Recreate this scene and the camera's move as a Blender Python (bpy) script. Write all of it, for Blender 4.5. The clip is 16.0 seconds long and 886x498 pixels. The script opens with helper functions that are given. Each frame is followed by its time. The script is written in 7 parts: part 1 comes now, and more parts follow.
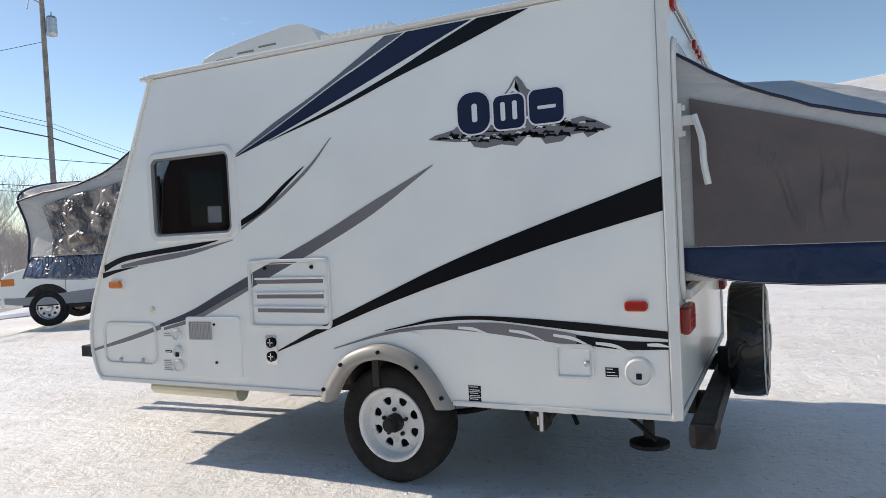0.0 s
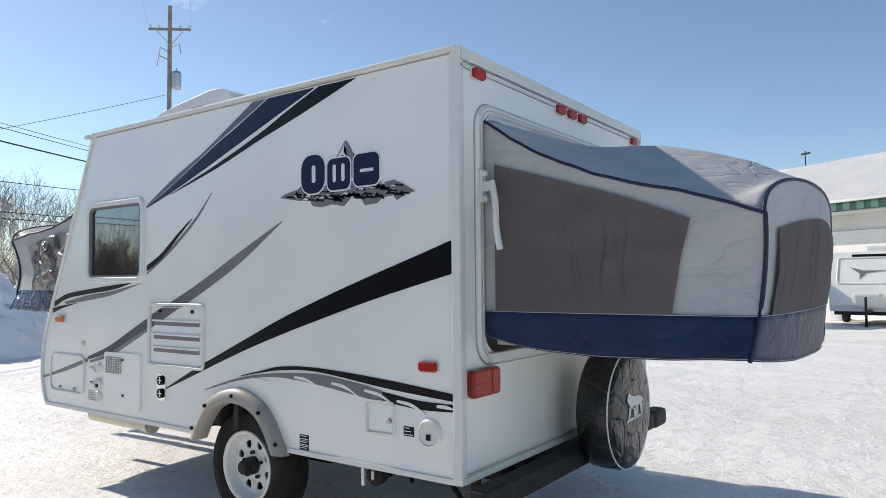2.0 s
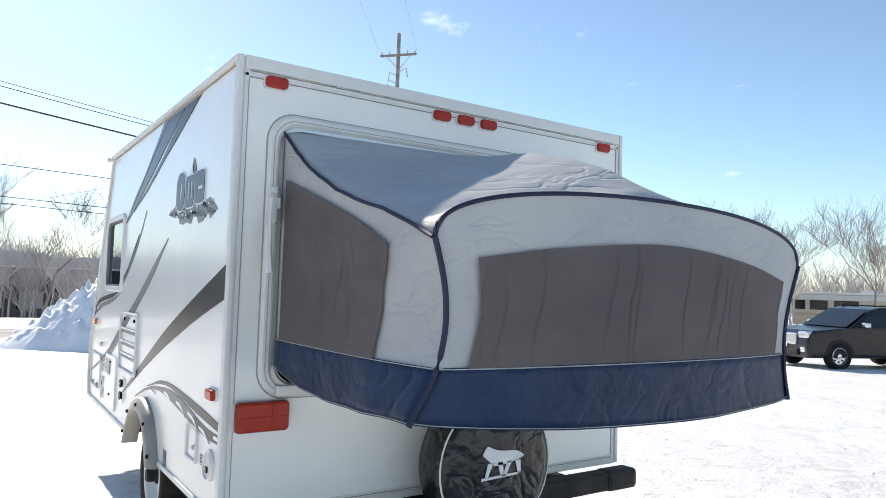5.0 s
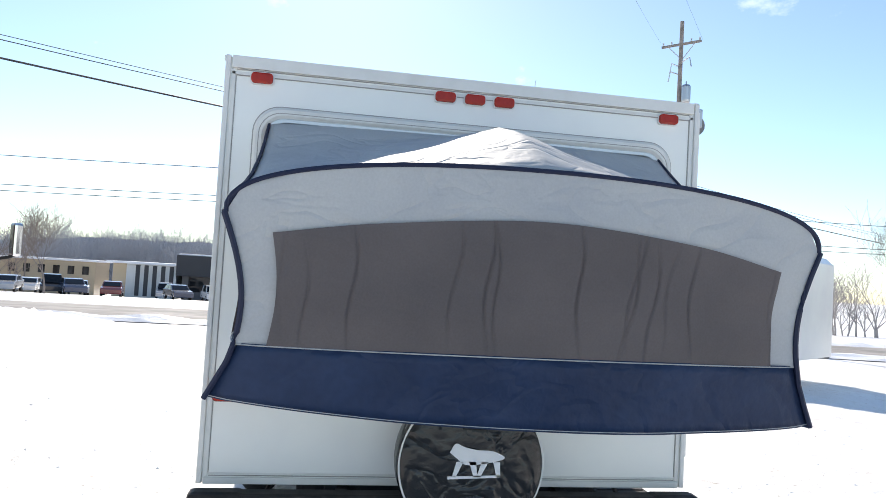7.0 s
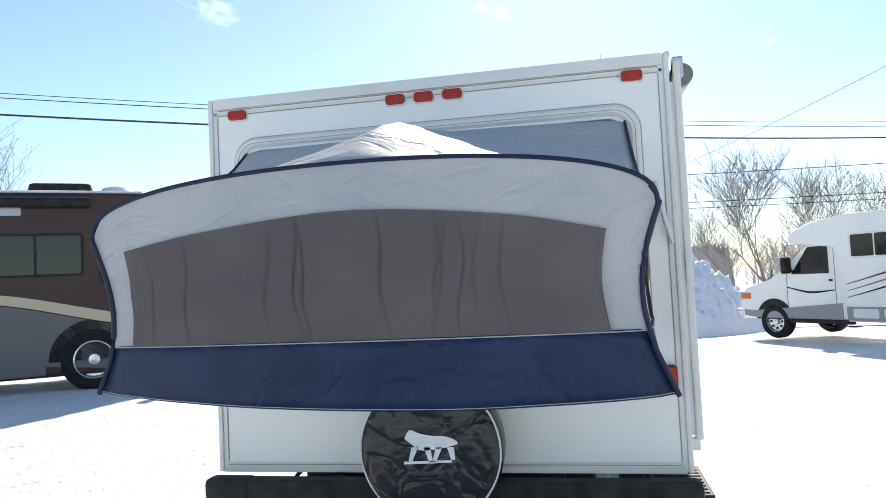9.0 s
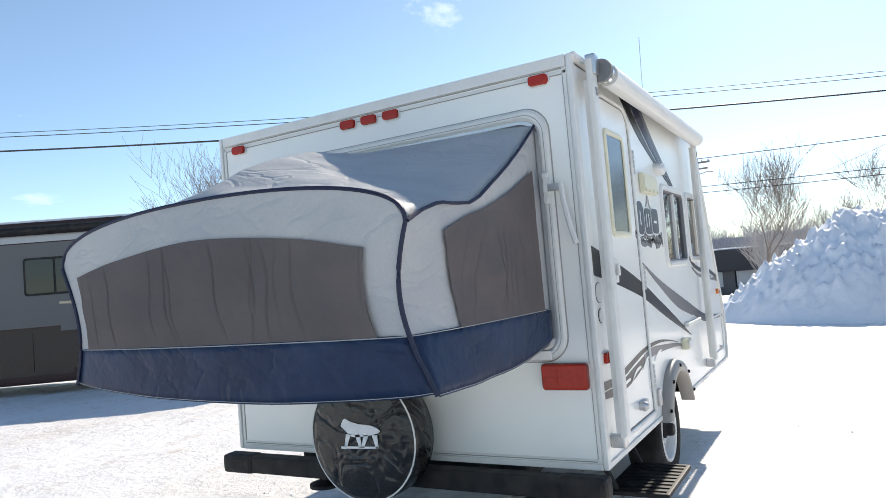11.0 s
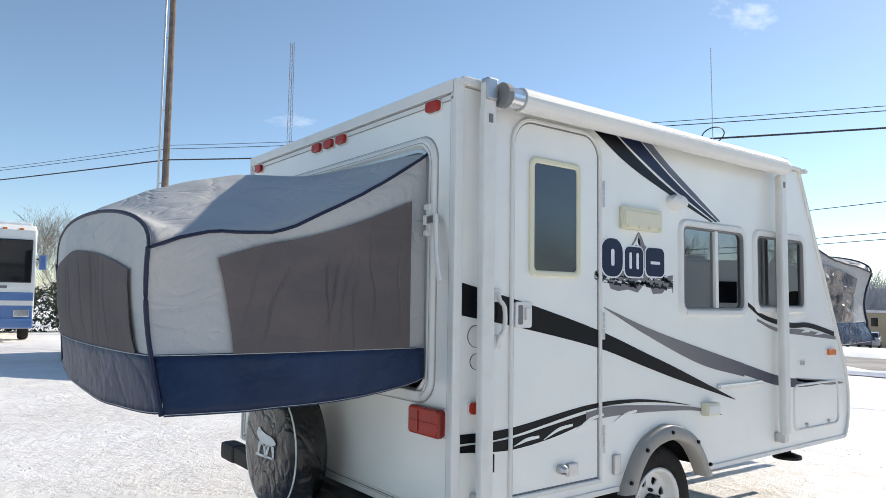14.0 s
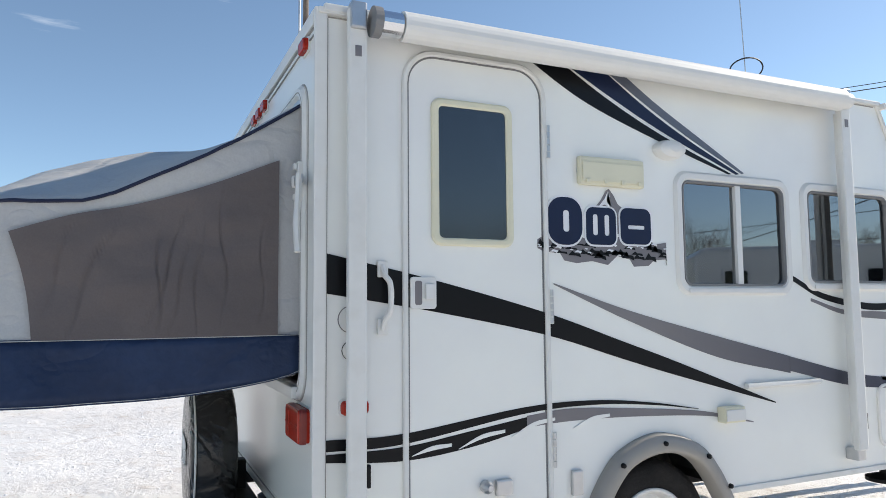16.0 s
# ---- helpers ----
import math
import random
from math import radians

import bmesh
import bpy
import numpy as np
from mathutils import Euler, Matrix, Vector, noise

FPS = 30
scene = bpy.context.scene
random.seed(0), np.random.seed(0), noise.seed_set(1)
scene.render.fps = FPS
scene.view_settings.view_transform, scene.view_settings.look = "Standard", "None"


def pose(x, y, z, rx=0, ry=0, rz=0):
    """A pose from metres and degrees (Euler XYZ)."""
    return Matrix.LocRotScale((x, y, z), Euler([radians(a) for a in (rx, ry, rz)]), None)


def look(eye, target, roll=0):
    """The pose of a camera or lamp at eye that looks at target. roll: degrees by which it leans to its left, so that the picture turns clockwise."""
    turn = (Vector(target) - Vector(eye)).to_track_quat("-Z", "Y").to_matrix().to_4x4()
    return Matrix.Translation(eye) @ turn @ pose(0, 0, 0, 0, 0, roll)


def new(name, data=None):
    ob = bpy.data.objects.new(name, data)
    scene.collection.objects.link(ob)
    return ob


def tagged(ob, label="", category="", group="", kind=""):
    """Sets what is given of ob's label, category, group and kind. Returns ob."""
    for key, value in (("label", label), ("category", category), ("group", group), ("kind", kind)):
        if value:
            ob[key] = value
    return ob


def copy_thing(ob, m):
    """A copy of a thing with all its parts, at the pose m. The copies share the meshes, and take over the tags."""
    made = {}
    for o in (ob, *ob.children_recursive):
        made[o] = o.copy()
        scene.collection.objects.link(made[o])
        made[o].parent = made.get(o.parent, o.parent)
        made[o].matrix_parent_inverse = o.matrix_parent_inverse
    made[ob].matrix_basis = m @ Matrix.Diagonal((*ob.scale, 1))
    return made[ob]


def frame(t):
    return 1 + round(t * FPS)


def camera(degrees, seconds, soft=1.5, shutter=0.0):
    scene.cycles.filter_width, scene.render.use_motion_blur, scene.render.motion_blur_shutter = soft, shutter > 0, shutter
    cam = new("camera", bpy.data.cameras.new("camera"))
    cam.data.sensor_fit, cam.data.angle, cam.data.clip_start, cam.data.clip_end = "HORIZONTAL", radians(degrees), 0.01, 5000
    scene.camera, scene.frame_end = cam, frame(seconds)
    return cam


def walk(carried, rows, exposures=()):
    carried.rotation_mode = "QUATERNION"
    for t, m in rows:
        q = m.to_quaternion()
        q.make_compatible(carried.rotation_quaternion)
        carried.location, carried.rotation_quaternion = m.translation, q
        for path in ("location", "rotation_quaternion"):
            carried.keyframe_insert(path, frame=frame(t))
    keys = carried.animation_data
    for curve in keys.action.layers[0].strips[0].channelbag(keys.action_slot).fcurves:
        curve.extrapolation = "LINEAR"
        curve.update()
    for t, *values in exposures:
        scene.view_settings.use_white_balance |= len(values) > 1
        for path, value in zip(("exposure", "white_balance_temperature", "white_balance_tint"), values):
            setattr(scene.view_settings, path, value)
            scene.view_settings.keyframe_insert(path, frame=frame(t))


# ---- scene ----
cam = camera(64.9, 16.0, 0.85)
PATH = [
    (0, (0.43, -3.152, 1.361), (-0.45, -1.357, 1.305), -2.9),
    (0.5, (0.776, -3.057, 1.342), (-0.174, -1.297, 1.374), 0.8),
    (1, (1.118, -2.845, 1.418), (0.087, -1.131, 1.456), -0.6),
    (1.5, (1.444, -2.743, 1.388), (0.259, -1.134, 1.453), -4.1),
    (2, (1.715, -2.541, 1.369), (0.557, -0.912, 1.457), -0.5),
    (2.5, (1.968, -2.257, 1.382), (0.804, -0.632, 1.445), -2.1),
    (3, (2.223, -2.002, 1.426), (0.982, -0.435, 1.467), -1.3),
    (3.5, (2.378, -1.75, 1.408), (0.971, -0.329, 1.445), 1.1),
    (4, (2.534, -1.444, 1.441), (1.077, -0.076, 1.523), -0.0),
    (4.5, (2.769, -1.188, 1.457), (1.221, 0.078, 1.508), 1.6),
    (5, (2.858, -0.891, 1.455), (1.204, 0.228, 1.571), 1.8),
    (5.2, (2.878, -0.762, 1.478), (1.189, 0.289, 1.678), 3.7),
    (7.3, (3.362, 0.675, 1.448), (1.379, 0.905, 1.562), 2.5),
    (7.5, (3.4, 0.79, 1.456), (1.414, 0.961, 1.607), 2.5),
    (8, (3.345, 1.156, 1.401), (1.352, 1.141, 1.562), 4.9),
    (8.5, (3.3, 1.507, 1.378), (1.321, 1.314, 1.586), 0.5),
    (9, (3.353, 1.863, 1.399), (1.392, 1.48, 1.491), -2.8),
    (9.5, (3.277, 2.254, 1.362), (1.356, 1.712, 1.482), -2.3),
    (9.7, (3.276, 2.396, 1.393), (1.369, 1.804, 1.508), -1.9),
    (11.8, (2.977, 3.87, 1.392), (1.42, 2.623, 1.529), -3.9),
    (12, (2.933, 3.986, 1.389), (1.421, 2.685, 1.531), -2.4),
    (12.5, (2.679, 4.241, 1.381), (1.233, 2.861, 1.455), 1.4),
    (13, (2.458, 4.483, 1.332), (1.075, 3.043, 1.455), -0.5),
    (13.5, (2.236, 4.619, 1.385), (1.013, 3.042, 1.524), 0.4),
    (14, (1.86, 4.665, 1.431), (0.652, 3.078, 1.581), 0.9),
    (14.5, (1.509, 4.771, 1.362), (0.349, 3.152, 1.543), -1.6),
    (15, (1.206, 4.759, 1.339), (0.22, 3.028, 1.518), 2.5),
    (15.5, (0.872, 4.712, 1.358), (-0.088, 2.963, 1.492), -0.2),
    (16, (0.597, 4.723, 1.319), (-0.221, 2.906, 1.487), -0.5),
]
walk(cam, [(t, look(eye, target, roll)) for t, eye, target, roll in PATH], [(0, 0.12, 7000, 12.3), (1.5, 0.12, 6850, 11), (2.5, 0.2, 6850, 10.8), (4, 0.4, 6850, 10.8), (5, 0.55, 6850, 10.8), (7.5, 0.65, 6850, 11.5), (9, 0.7, 6850, 11.2), (11, 0.55, 6850, 10.8), (12.5, 0.37, 6850, 10.3), (14, 0.33, 6850, 10.3), (16, 0.36, 6850, 10.8)])


# ---- light ----
world = bpy.data.worlds.new("world")
scene.world = world
world.use_nodes = True
SUN_AZ, SUN_EL = 90.3, 34.5
to_sun = Vector((-math.sin(radians(SUN_AZ)) * math.cos(radians(SUN_EL)), math.cos(radians(SUN_AZ)) * math.cos(radians(SUN_EL)), math.sin(radians(SUN_EL))))


def build_sky():
    nt = world.node_tree
    nt.nodes.clear()
    out = nt.nodes.new("ShaderNodeOutputWorld")
    bg = nt.nodes.new("ShaderNodeBackground")
    sky = nt.nodes.new("ShaderNodeTexSky")
    sky.sky_type = "NISHITA"
    sky.sun_disc = False
    sky.sun_elevation = radians(SUN_EL)
    sky.sun_rotation = radians(360.0 - SUN_AZ)
    sky.air_density, sky.dust_density, sky.ozone_density = 1.0, 0.15, 1.3
    tc = nt.nodes.new("ShaderNodeTexCoord")
    mp = nt.nodes.new("ShaderNodeMapping")
    mp.inputs["Rotation"].default_value = (0.0, 0.35, 0.9)
    mp.inputs["Scale"].default_value = (1.3, 7.0, 10.0)
    nz = nt.nodes.new("ShaderNodeTexNoise")
    nz.inputs["Scale"].default_value = 1.5
    nz.inputs["Detail"].default_value = 7.0
    nz.inputs["Roughness"].default_value = 0.6
    ramp = nt.nodes.new("ShaderNodeValToRGB")
    ramp.color_ramp.elements[0].position = 0.65
    ramp.color_ramp.elements[0].color = (0, 0, 0, 1)
    ramp.color_ramp.elements[1].position = 0.9
    ramp.color_ramp.elements[1].color = (0.75, 0.75, 0.75, 1)
    mix = nt.nodes.new("ShaderNodeMix")
    mix.data_type = "RGBA"
    mix.inputs[7].default_value = (9.0, 9.6, 10.2, 1)
    nt.links.new(tc.outputs["Generated"], mp.inputs["Vector"])
    nt.links.new(mp.outputs[0], nz.inputs["Vector"])
    nt.links.new(nz.outputs["Fac"], ramp.inputs[0])
    nt.links.new(ramp.outputs[0], mix.inputs[0])
    # cool haze that thickens evenly towards the horizon all round
    sp, mr, haze = nt.nodes.new("ShaderNodeSeparateXYZ"), nt.nodes.new("ShaderNodeMapRange"), nt.nodes.new("ShaderNodeMix")
    mr.interpolation_type = "SMOOTHSTEP"
    mr.inputs["From Min"].default_value, mr.inputs["From Max"].default_value = 0.4, 0.0
    haze.data_type, haze.blend_type = "RGBA", "MULTIPLY"
    haze.inputs[7].default_value = (0.87, 0.985, 1.15, 1)
    nt.links.new(tc.outputs["Generated"], sp.inputs[0])
    nt.links.new(sp.outputs["Z"], mr.inputs["Value"])
    nt.links.new(mr.outputs[0], haze.inputs[0])
    hs = nt.nodes.new("ShaderNodeHueSaturation")
    hs.inputs["Saturation"].default_value = 1.07
    nt.links.new(sky.outputs[0], hs.inputs["Color"])
    nt.links.new(hs.outputs[0], haze.inputs[6])
    nt.links.new(haze.outputs[2], mix.inputs[6])
    nt.links.new(mix.outputs[2], bg.inputs["Color"])
    bg.inputs["Strength"].default_value = SKY_STRENGTH
    nt.links.new(bg.outputs[0], out.inputs["Surface"])


SKY_STRENGTH = 0.12
build_sky()
sun_data = bpy.data.lights.new("sun", "SUN")
sun_data.energy, sun_data.angle, sun_data.color = 4.3, radians(0.6), (1.0, 0.94, 0.85)
sun = new("sun", sun_data)
sun.matrix_world = look(to_sun * 60, (0, 0, 0))


# ---- materials ----
def mat(name, color, rough=0.5, metal=0.0, grain=0.0, scale=30.0, bump=0.0, bscale=60.0, color2=None, s2=3.0, spread=(0.4, 0.65), coat=0.0, transl=0.0, spec=0.5, crease=0.0, cscale=(3.0, 3.0, 3.0)):
    m = bpy.data.materials.new(name)
    m.use_nodes = True
    nt = m.node_tree
    b = nt.nodes["Principled BSDF"]
    b.inputs["Base Color"].default_value = (*color, 1)
    b.inputs["Roughness"].default_value = rough
    b.inputs["Metallic"].default_value = metal
    b.inputs["Coat Weight"].default_value = coat
    b.inputs["Coat Roughness"].default_value = 0.08
    b.inputs["Specular IOR Level"].default_value = spec
    tc = nt.nodes.new("ShaderNodeTexCoord")
    col = None
    if color2:
        n = nt.nodes.new("ShaderNodeTexNoise")
        n.inputs["Scale"].default_value = s2
        n.inputs["Detail"].default_value = 6
        r = nt.nodes.new("ShaderNodeValToRGB")
        r.color_ramp.elements[0].position, r.color_ramp.elements[1].position = spread
        r.color_ramp.elements[0].color, r.color_ramp.elements[1].color = (*color, 1), (*color2, 1)
        nt.links.new(tc.outputs["Object"], n.inputs["Vector"])
        nt.links.new(n.outputs["Fac"], r.inputs[0])
        col = r.outputs[0]
    if grain:
        n = nt.nodes.new("ShaderNodeTexNoise")
        n.inputs["Scale"].default_value = scale
        n.inputs["Detail"].default_value = 5
        h = nt.nodes.new("ShaderNodeMapRange")
        h.inputs["To Min"].default_value, h.inputs["To Max"].default_value = 1 - grain, 1 + grain
        nt.links.new(tc.outputs["Object"], n.inputs["Vector"])
        nt.links.new(n.outputs["Fac"], h.inputs["Value"])
        v = nt.nodes.new("ShaderNodeVectorMath")
        v.operation = "SCALE"
        v.inputs[0].default_value = color
        if col:
            nt.links.new(col, v.inputs[0])
        nt.links.new(h.outputs[0], v.inputs["Scale"])
        col = v.outputs[0]
    if col:
        nt.links.new(col, b.inputs["Base Color"])
    if bump:
        n = nt.nodes.new("ShaderNodeTexNoise")
        n.inputs["Scale"].default_value = bscale
        n.inputs["Detail"].default_value = 4
        bp = nt.nodes.new("ShaderNodeBump")
        bp.inputs["Strength"].default_value = bump
        bp.inputs["Distance"].default_value = 0.02
        nt.links.new(tc.outputs["Object"], n.inputs["Vector"])
        nt.links.new(n.outputs["Fac"], bp.inputs["Height"])
        nt.links.new(bp.outputs[0], b.inputs["Normal"])
        if crease:
            # sharp creases: narrow valleys of a warped noise, over soft folds
            mp = nt.nodes.new("ShaderNodeMapping")
            mp.inputs["Scale"].default_value = cscale
            n2 = nt.nodes.new("ShaderNodeTexNoise")
            n2.inputs["Scale"].default_value = 1.0
            n2.inputs["Detail"].default_value = 2.5
            n2.inputs["Distortion"].default_value = 0.8
            rp = nt.nodes.new("ShaderNodeValToRGB")
            rp.color_ramp.elements[0].position, rp.color_ramp.elements[1].position = 0.44, 0.56
            rp.color_ramp.elements[0].color, rp.color_ramp.elements[1].color = (0.6, 0.6, 0.6, 1), (0.75, 0.75, 0.75, 1)
            e = rp.color_ramp.elements.new(0.5)
            e.color = (0.0, 0.0, 0.0, 1)
            b2 = nt.nodes.new("ShaderNodeBump")
            b2.inputs["Strength"].default_value = crease
            b2.inputs["Distance"].default_value = 0.035
            nt.links.new(tc.outputs["Object"], mp.inputs["Vector"])
            nt.links.new(mp.outputs[0], n2.inputs["Vector"])
            nt.links.new(n2.outputs["Fac"], rp.inputs[0])
            nt.links.new(rp.outputs[0], b2.inputs["Height"])
            nt.links.new(bp.outputs[0], b2.inputs["Normal"])
            nt.links.new(b2.outputs[0], b.inputs["Normal"])
    if transl:
        tr = nt.nodes.new("ShaderNodeBsdfTranslucent")
        tr.inputs["Color"].default_value = (*color, 1)
        if col:
            nt.links.new(col, tr.inputs["Color"])
        mx = nt.nodes.new("ShaderNodeMixShader")
        mx.inputs[0].default_value = transl
        nt.links.new(b.outputs[0], mx.inputs[1])
        nt.links.new(tr.outputs[0], mx.inputs[2])
        nt.links.new(mx.outputs[0], nt.nodes["Material Output"].inputs["Surface"])
    return m


def glass_mat(name, tint, clear=0.5, ior=2.7, rough=0.02):
    m = bpy.data.materials.new(name)
    m.use_nodes = True
    nt = m.node_tree
    nt.nodes.clear()
    out = nt.nodes.new("ShaderNodeOutputMaterial")
    t = nt.nodes.new("ShaderNodeBsdfTransparent")
    t.inputs[0].default_value = (*[c * clear for c in tint], 1)
    g = nt.nodes.new("ShaderNodeBsdfGlossy")
    g.inputs["Roughness"].default_value = rough
    g.inputs["Color"].default_value = (0.95, 0.97, 1.0, 1)
    f = nt.nodes.new("ShaderNodeFresnel")
    f.inputs["IOR"].default_value = ior
    mx = nt.nodes.new("ShaderNodeMixShader")
    nt.links.new(f.outputs[0], mx.inputs[0])
    nt.links.new(t.outputs[0], mx.inputs[1])
    nt.links.new(g.outputs[0], mx.inputs[2])
    nt.links.new(mx.outputs[0], out.inputs["Surface"])
    return m


WHITE = mat("white_gelcoat", (0.87, 0.87, 0.81), 0.28, grain=0.03, scale=4.0, color2=(0.82, 0.815, 0.78), s2=1.3, coat=0.25)
TRIM = mat("white_painted_aluminium", (0.74, 0.73, 0.69), 0.4, grain=0.04, scale=25, color2=(0.69, 0.675, 0.625), s2=9, spread=(0.5, 0.8))
RUBBERSEAL = mat("grey_seal", (0.2, 0.2, 0.2), 0.7)
CREAM = mat("yellowed_plastic", (0.74, 0.7, 0.52), 0.45, grain=0.05, scale=8)
OFFWHITE = mat("white_plastic", (0.75, 0.74, 0.7), 0.4, grain=0.04, scale=12)
NAVYD = mat("navy_vinyl", (0.014, 0.022, 0.055), 0.3, grain=0.15, scale=5, spec=0.2)
BLACKD = mat("black_vinyl", (0.006, 0.006, 0.007), 0.3, grain=0.1, scale=9, spec=0.2)
GREYD = mat("grey_vinyl", (0.19, 0.175, 0.18), 0.4, grain=0.08, scale=7)
MIDGREYD = mat("slate_vinyl", (0.11, 0.125, 0.16), 0.4, grain=0.08, scale=7)
SNOWD = mat("white_vinyl", (0.8, 0.8, 0.8), 0.4)
FABRIC = mat("grey_tent_vinyl", (0.54, 0.54, 0.525), 0.6, spec=0.3, crease=0.2, cscale=(3.2, 3.2, 5.0), grain=0.1, scale=140, color2=(0.48, 0.485, 0.485), s2=3.2, bump=0.45, bscale=9, transl=0.1)
MESHW = mat("grey_brown_tent_window", (0.175, 0.15, 0.144), 0.75, spec=0.2, crease=0.06, cscale=(2.0, 2.0, 5.0), grain=0.14, scale=160, color2=(0.145, 0.126, 0.123), s2=2.5, bump=0.3, bscale=6, transl=0.2)
SKIRT = mat("navy_tent_vinyl", (0.014, 0.028, 0.068), 0.46, spec=0.25, crease=0.2, cscale=(3.0, 3.0, 4.0), grain=0.15, scale=40, color2=(0.02, 0.038, 0.088), s2=4, bump=0.7, bscale=8)
PIPING = mat("navy_piping", (0.01, 0.015, 0.045), 0.6)
RED = mat("red_lens", (0.48, 0.03, 0.013), 0.16, grain=0.25, scale=45, transl=0.2, spec=0.4)
LENSRIM = mat("dark_red_plastic", (0.2, 0.018, 0.012), 0.3)
AMBER = mat("amber_lens", (0.75, 0.2, 0.02), 0.2, grain=0.15, scale=60, coat=0.4, transl=0.15)
TYRE = mat("tyre_rubber", (0.016, 0.015, 0.015), 0.8, spec=0.2, grain=0.3, scale=30, color2=(0.03, 0.028, 0.026), s2=7, bump=0.3, bscale=80)
RIM = mat("white_painted_steel", (0.74, 0.73, 0.7), 0.35, grain=0.06, scale=20, color2=(0.5, 0.46, 0.4), s2=14, spread=(0.6, 0.8))
FENDER = mat("taupe_fender_plastic", (0.33, 0.305, 0.27), 0.42, grain=0.05, scale=10)
BLACKM = mat("black_painted_steel", (0.014, 0.013, 0.013), 0.6, spec=0.25, grain=0.25, scale=25, color2=(0.035, 0.03, 0.027), s2=9)
COVER = mat("black_cover_vinyl", (0.014, 0.013, 0.012), 0.25, spec=0.5, crease=0.35, cscale=(4.0, 5.0, 5.0), grain=0.2, scale=9, bump=0.5, bscale=16)
METAL = mat("galvanised_metal", (0.55, 0.55, 0.55), 0.35, 0.9, grain=0.1, scale=30)
CHROME = mat("polished_aluminium", (0.75, 0.75, 0.75), 0.15, 1.0)
# near-black: the shade of the unlit room is put into this colour
DARKIN = mat("shade_dark_interior", (0.035, 0.03, 0.027), 0.8, grain=0.2, scale=3)
GLASS = glass_mat("tinted_glass", (0.75, 0.8, 0.82), 0.4)
DARKGLASS = glass_mat("dark_tinted_glass", (0.6, 0.66, 0.72), 0.12, ior=1.95, rough=0.14)
SNOW = mat("old_snow", (0.9, 0.9, 0.91), 0.55, grain=0.05, scale=5, color2=(0.83, 0.84, 0.86), s2=0.9, bump=0.6, bscale=9)
BARK = mat("winter_bark", (0.24, 0.2, 0.175), 0.85, grain=0.3, scale=12)
# bark grey lightened for the farther woods, haze put into the colour
WOODS = mat("haze_paled_grey_twigs", (0.46, 0.43, 0.41), 0.9, grain=0.2, scale=2)
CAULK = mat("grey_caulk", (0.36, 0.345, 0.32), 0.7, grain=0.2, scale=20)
# pale blue-grey: distance haze is painted into this wood colour
FARWOOD = mat("haze_tinted_far_wood", (0.4, 0.41, 0.44), 0.9, grain=0.2, scale=2)
# pale and dark mottle paints sun glints and fold shade on the cloth
MESHC = mat("crumpled_window_glints", (0.34, 0.29, 0.25), 0.35, spec=0.6, crease=0.5, cscale=(9, 9, 9), grain=0.2, scale=40, color2=(0.08, 0.07, 0.07), s2=7, spread=(0.42, 0.56), bump=1.0, bscale=14)
# lighter blue blotches paint the sheen of the crumpled skirt
SKIRTC = mat("crumpled_navy_glints", (0.014, 0.03, 0.075), 0.25, spec=0.6, crease=0.5, cscale=(7, 7, 7), grain=0.15, scale=40, color2=(0.05, 0.08, 0.15), s2=6, spread=(0.45, 0.6), bump=1.0, bscale=10)
POLEGREY = mat("grey_pole_wood", (0.33, 0.29, 0.26), 0.85, grain=0.3, scale=18, color2=(0.22, 0.19, 0.17), s2=4)
POLEWOOD = mat("weathered_pole_wood", (0.2, 0.155, 0.12), 0.85, grain=0.3, scale=18, color2=(0.13, 0.1, 0.085), s2=4)
WIREM = mat("dark_cable", (0.03, 0.03, 0.035), 0.6)
ASPHALT = mat("salted_asphalt", (0.2, 0.19, 0.18), 0.85, grain=0.25, scale=3, color2=(0.33, 0.31, 0.29), s2=0.5)


def fade_mat():
    """Printed vinyl that runs from grey to dark navy along the body."""
    m = mat("fading_vinyl", (0.19, 0.175, 0.18), 0.4)
    nt = m.node_tree
    tc, sp, r = nt.nodes.new("ShaderNodeTexCoord"), nt.nodes.new("ShaderNodeSeparateXYZ"), nt.nodes.new("ShaderNodeMapRange")
    ramp = nt.nodes.new("ShaderNodeValToRGB")
    r.inputs["From Min"].default_value, r.inputs["From Max"].default_value = -1.5, -2.75
    ramp.color_ramp.elements[0].color, ramp.color_ramp.elements[1].color = (0.2, 0.185, 0.185, 1), (0.03, 0.035, 0.06, 1)
    nt.links.new(tc.outputs["Object"], sp.inputs[0])
    nt.links.new(sp.outputs["X"], r.inputs["Value"])
    nt.links.new(r.outputs[0], ramp.inputs[0])
    nt.links.new(ramp.outputs[0], nt.nodes["Principled BSDF"].inputs["Base Color"])
    return m


FADED = fade_mat()


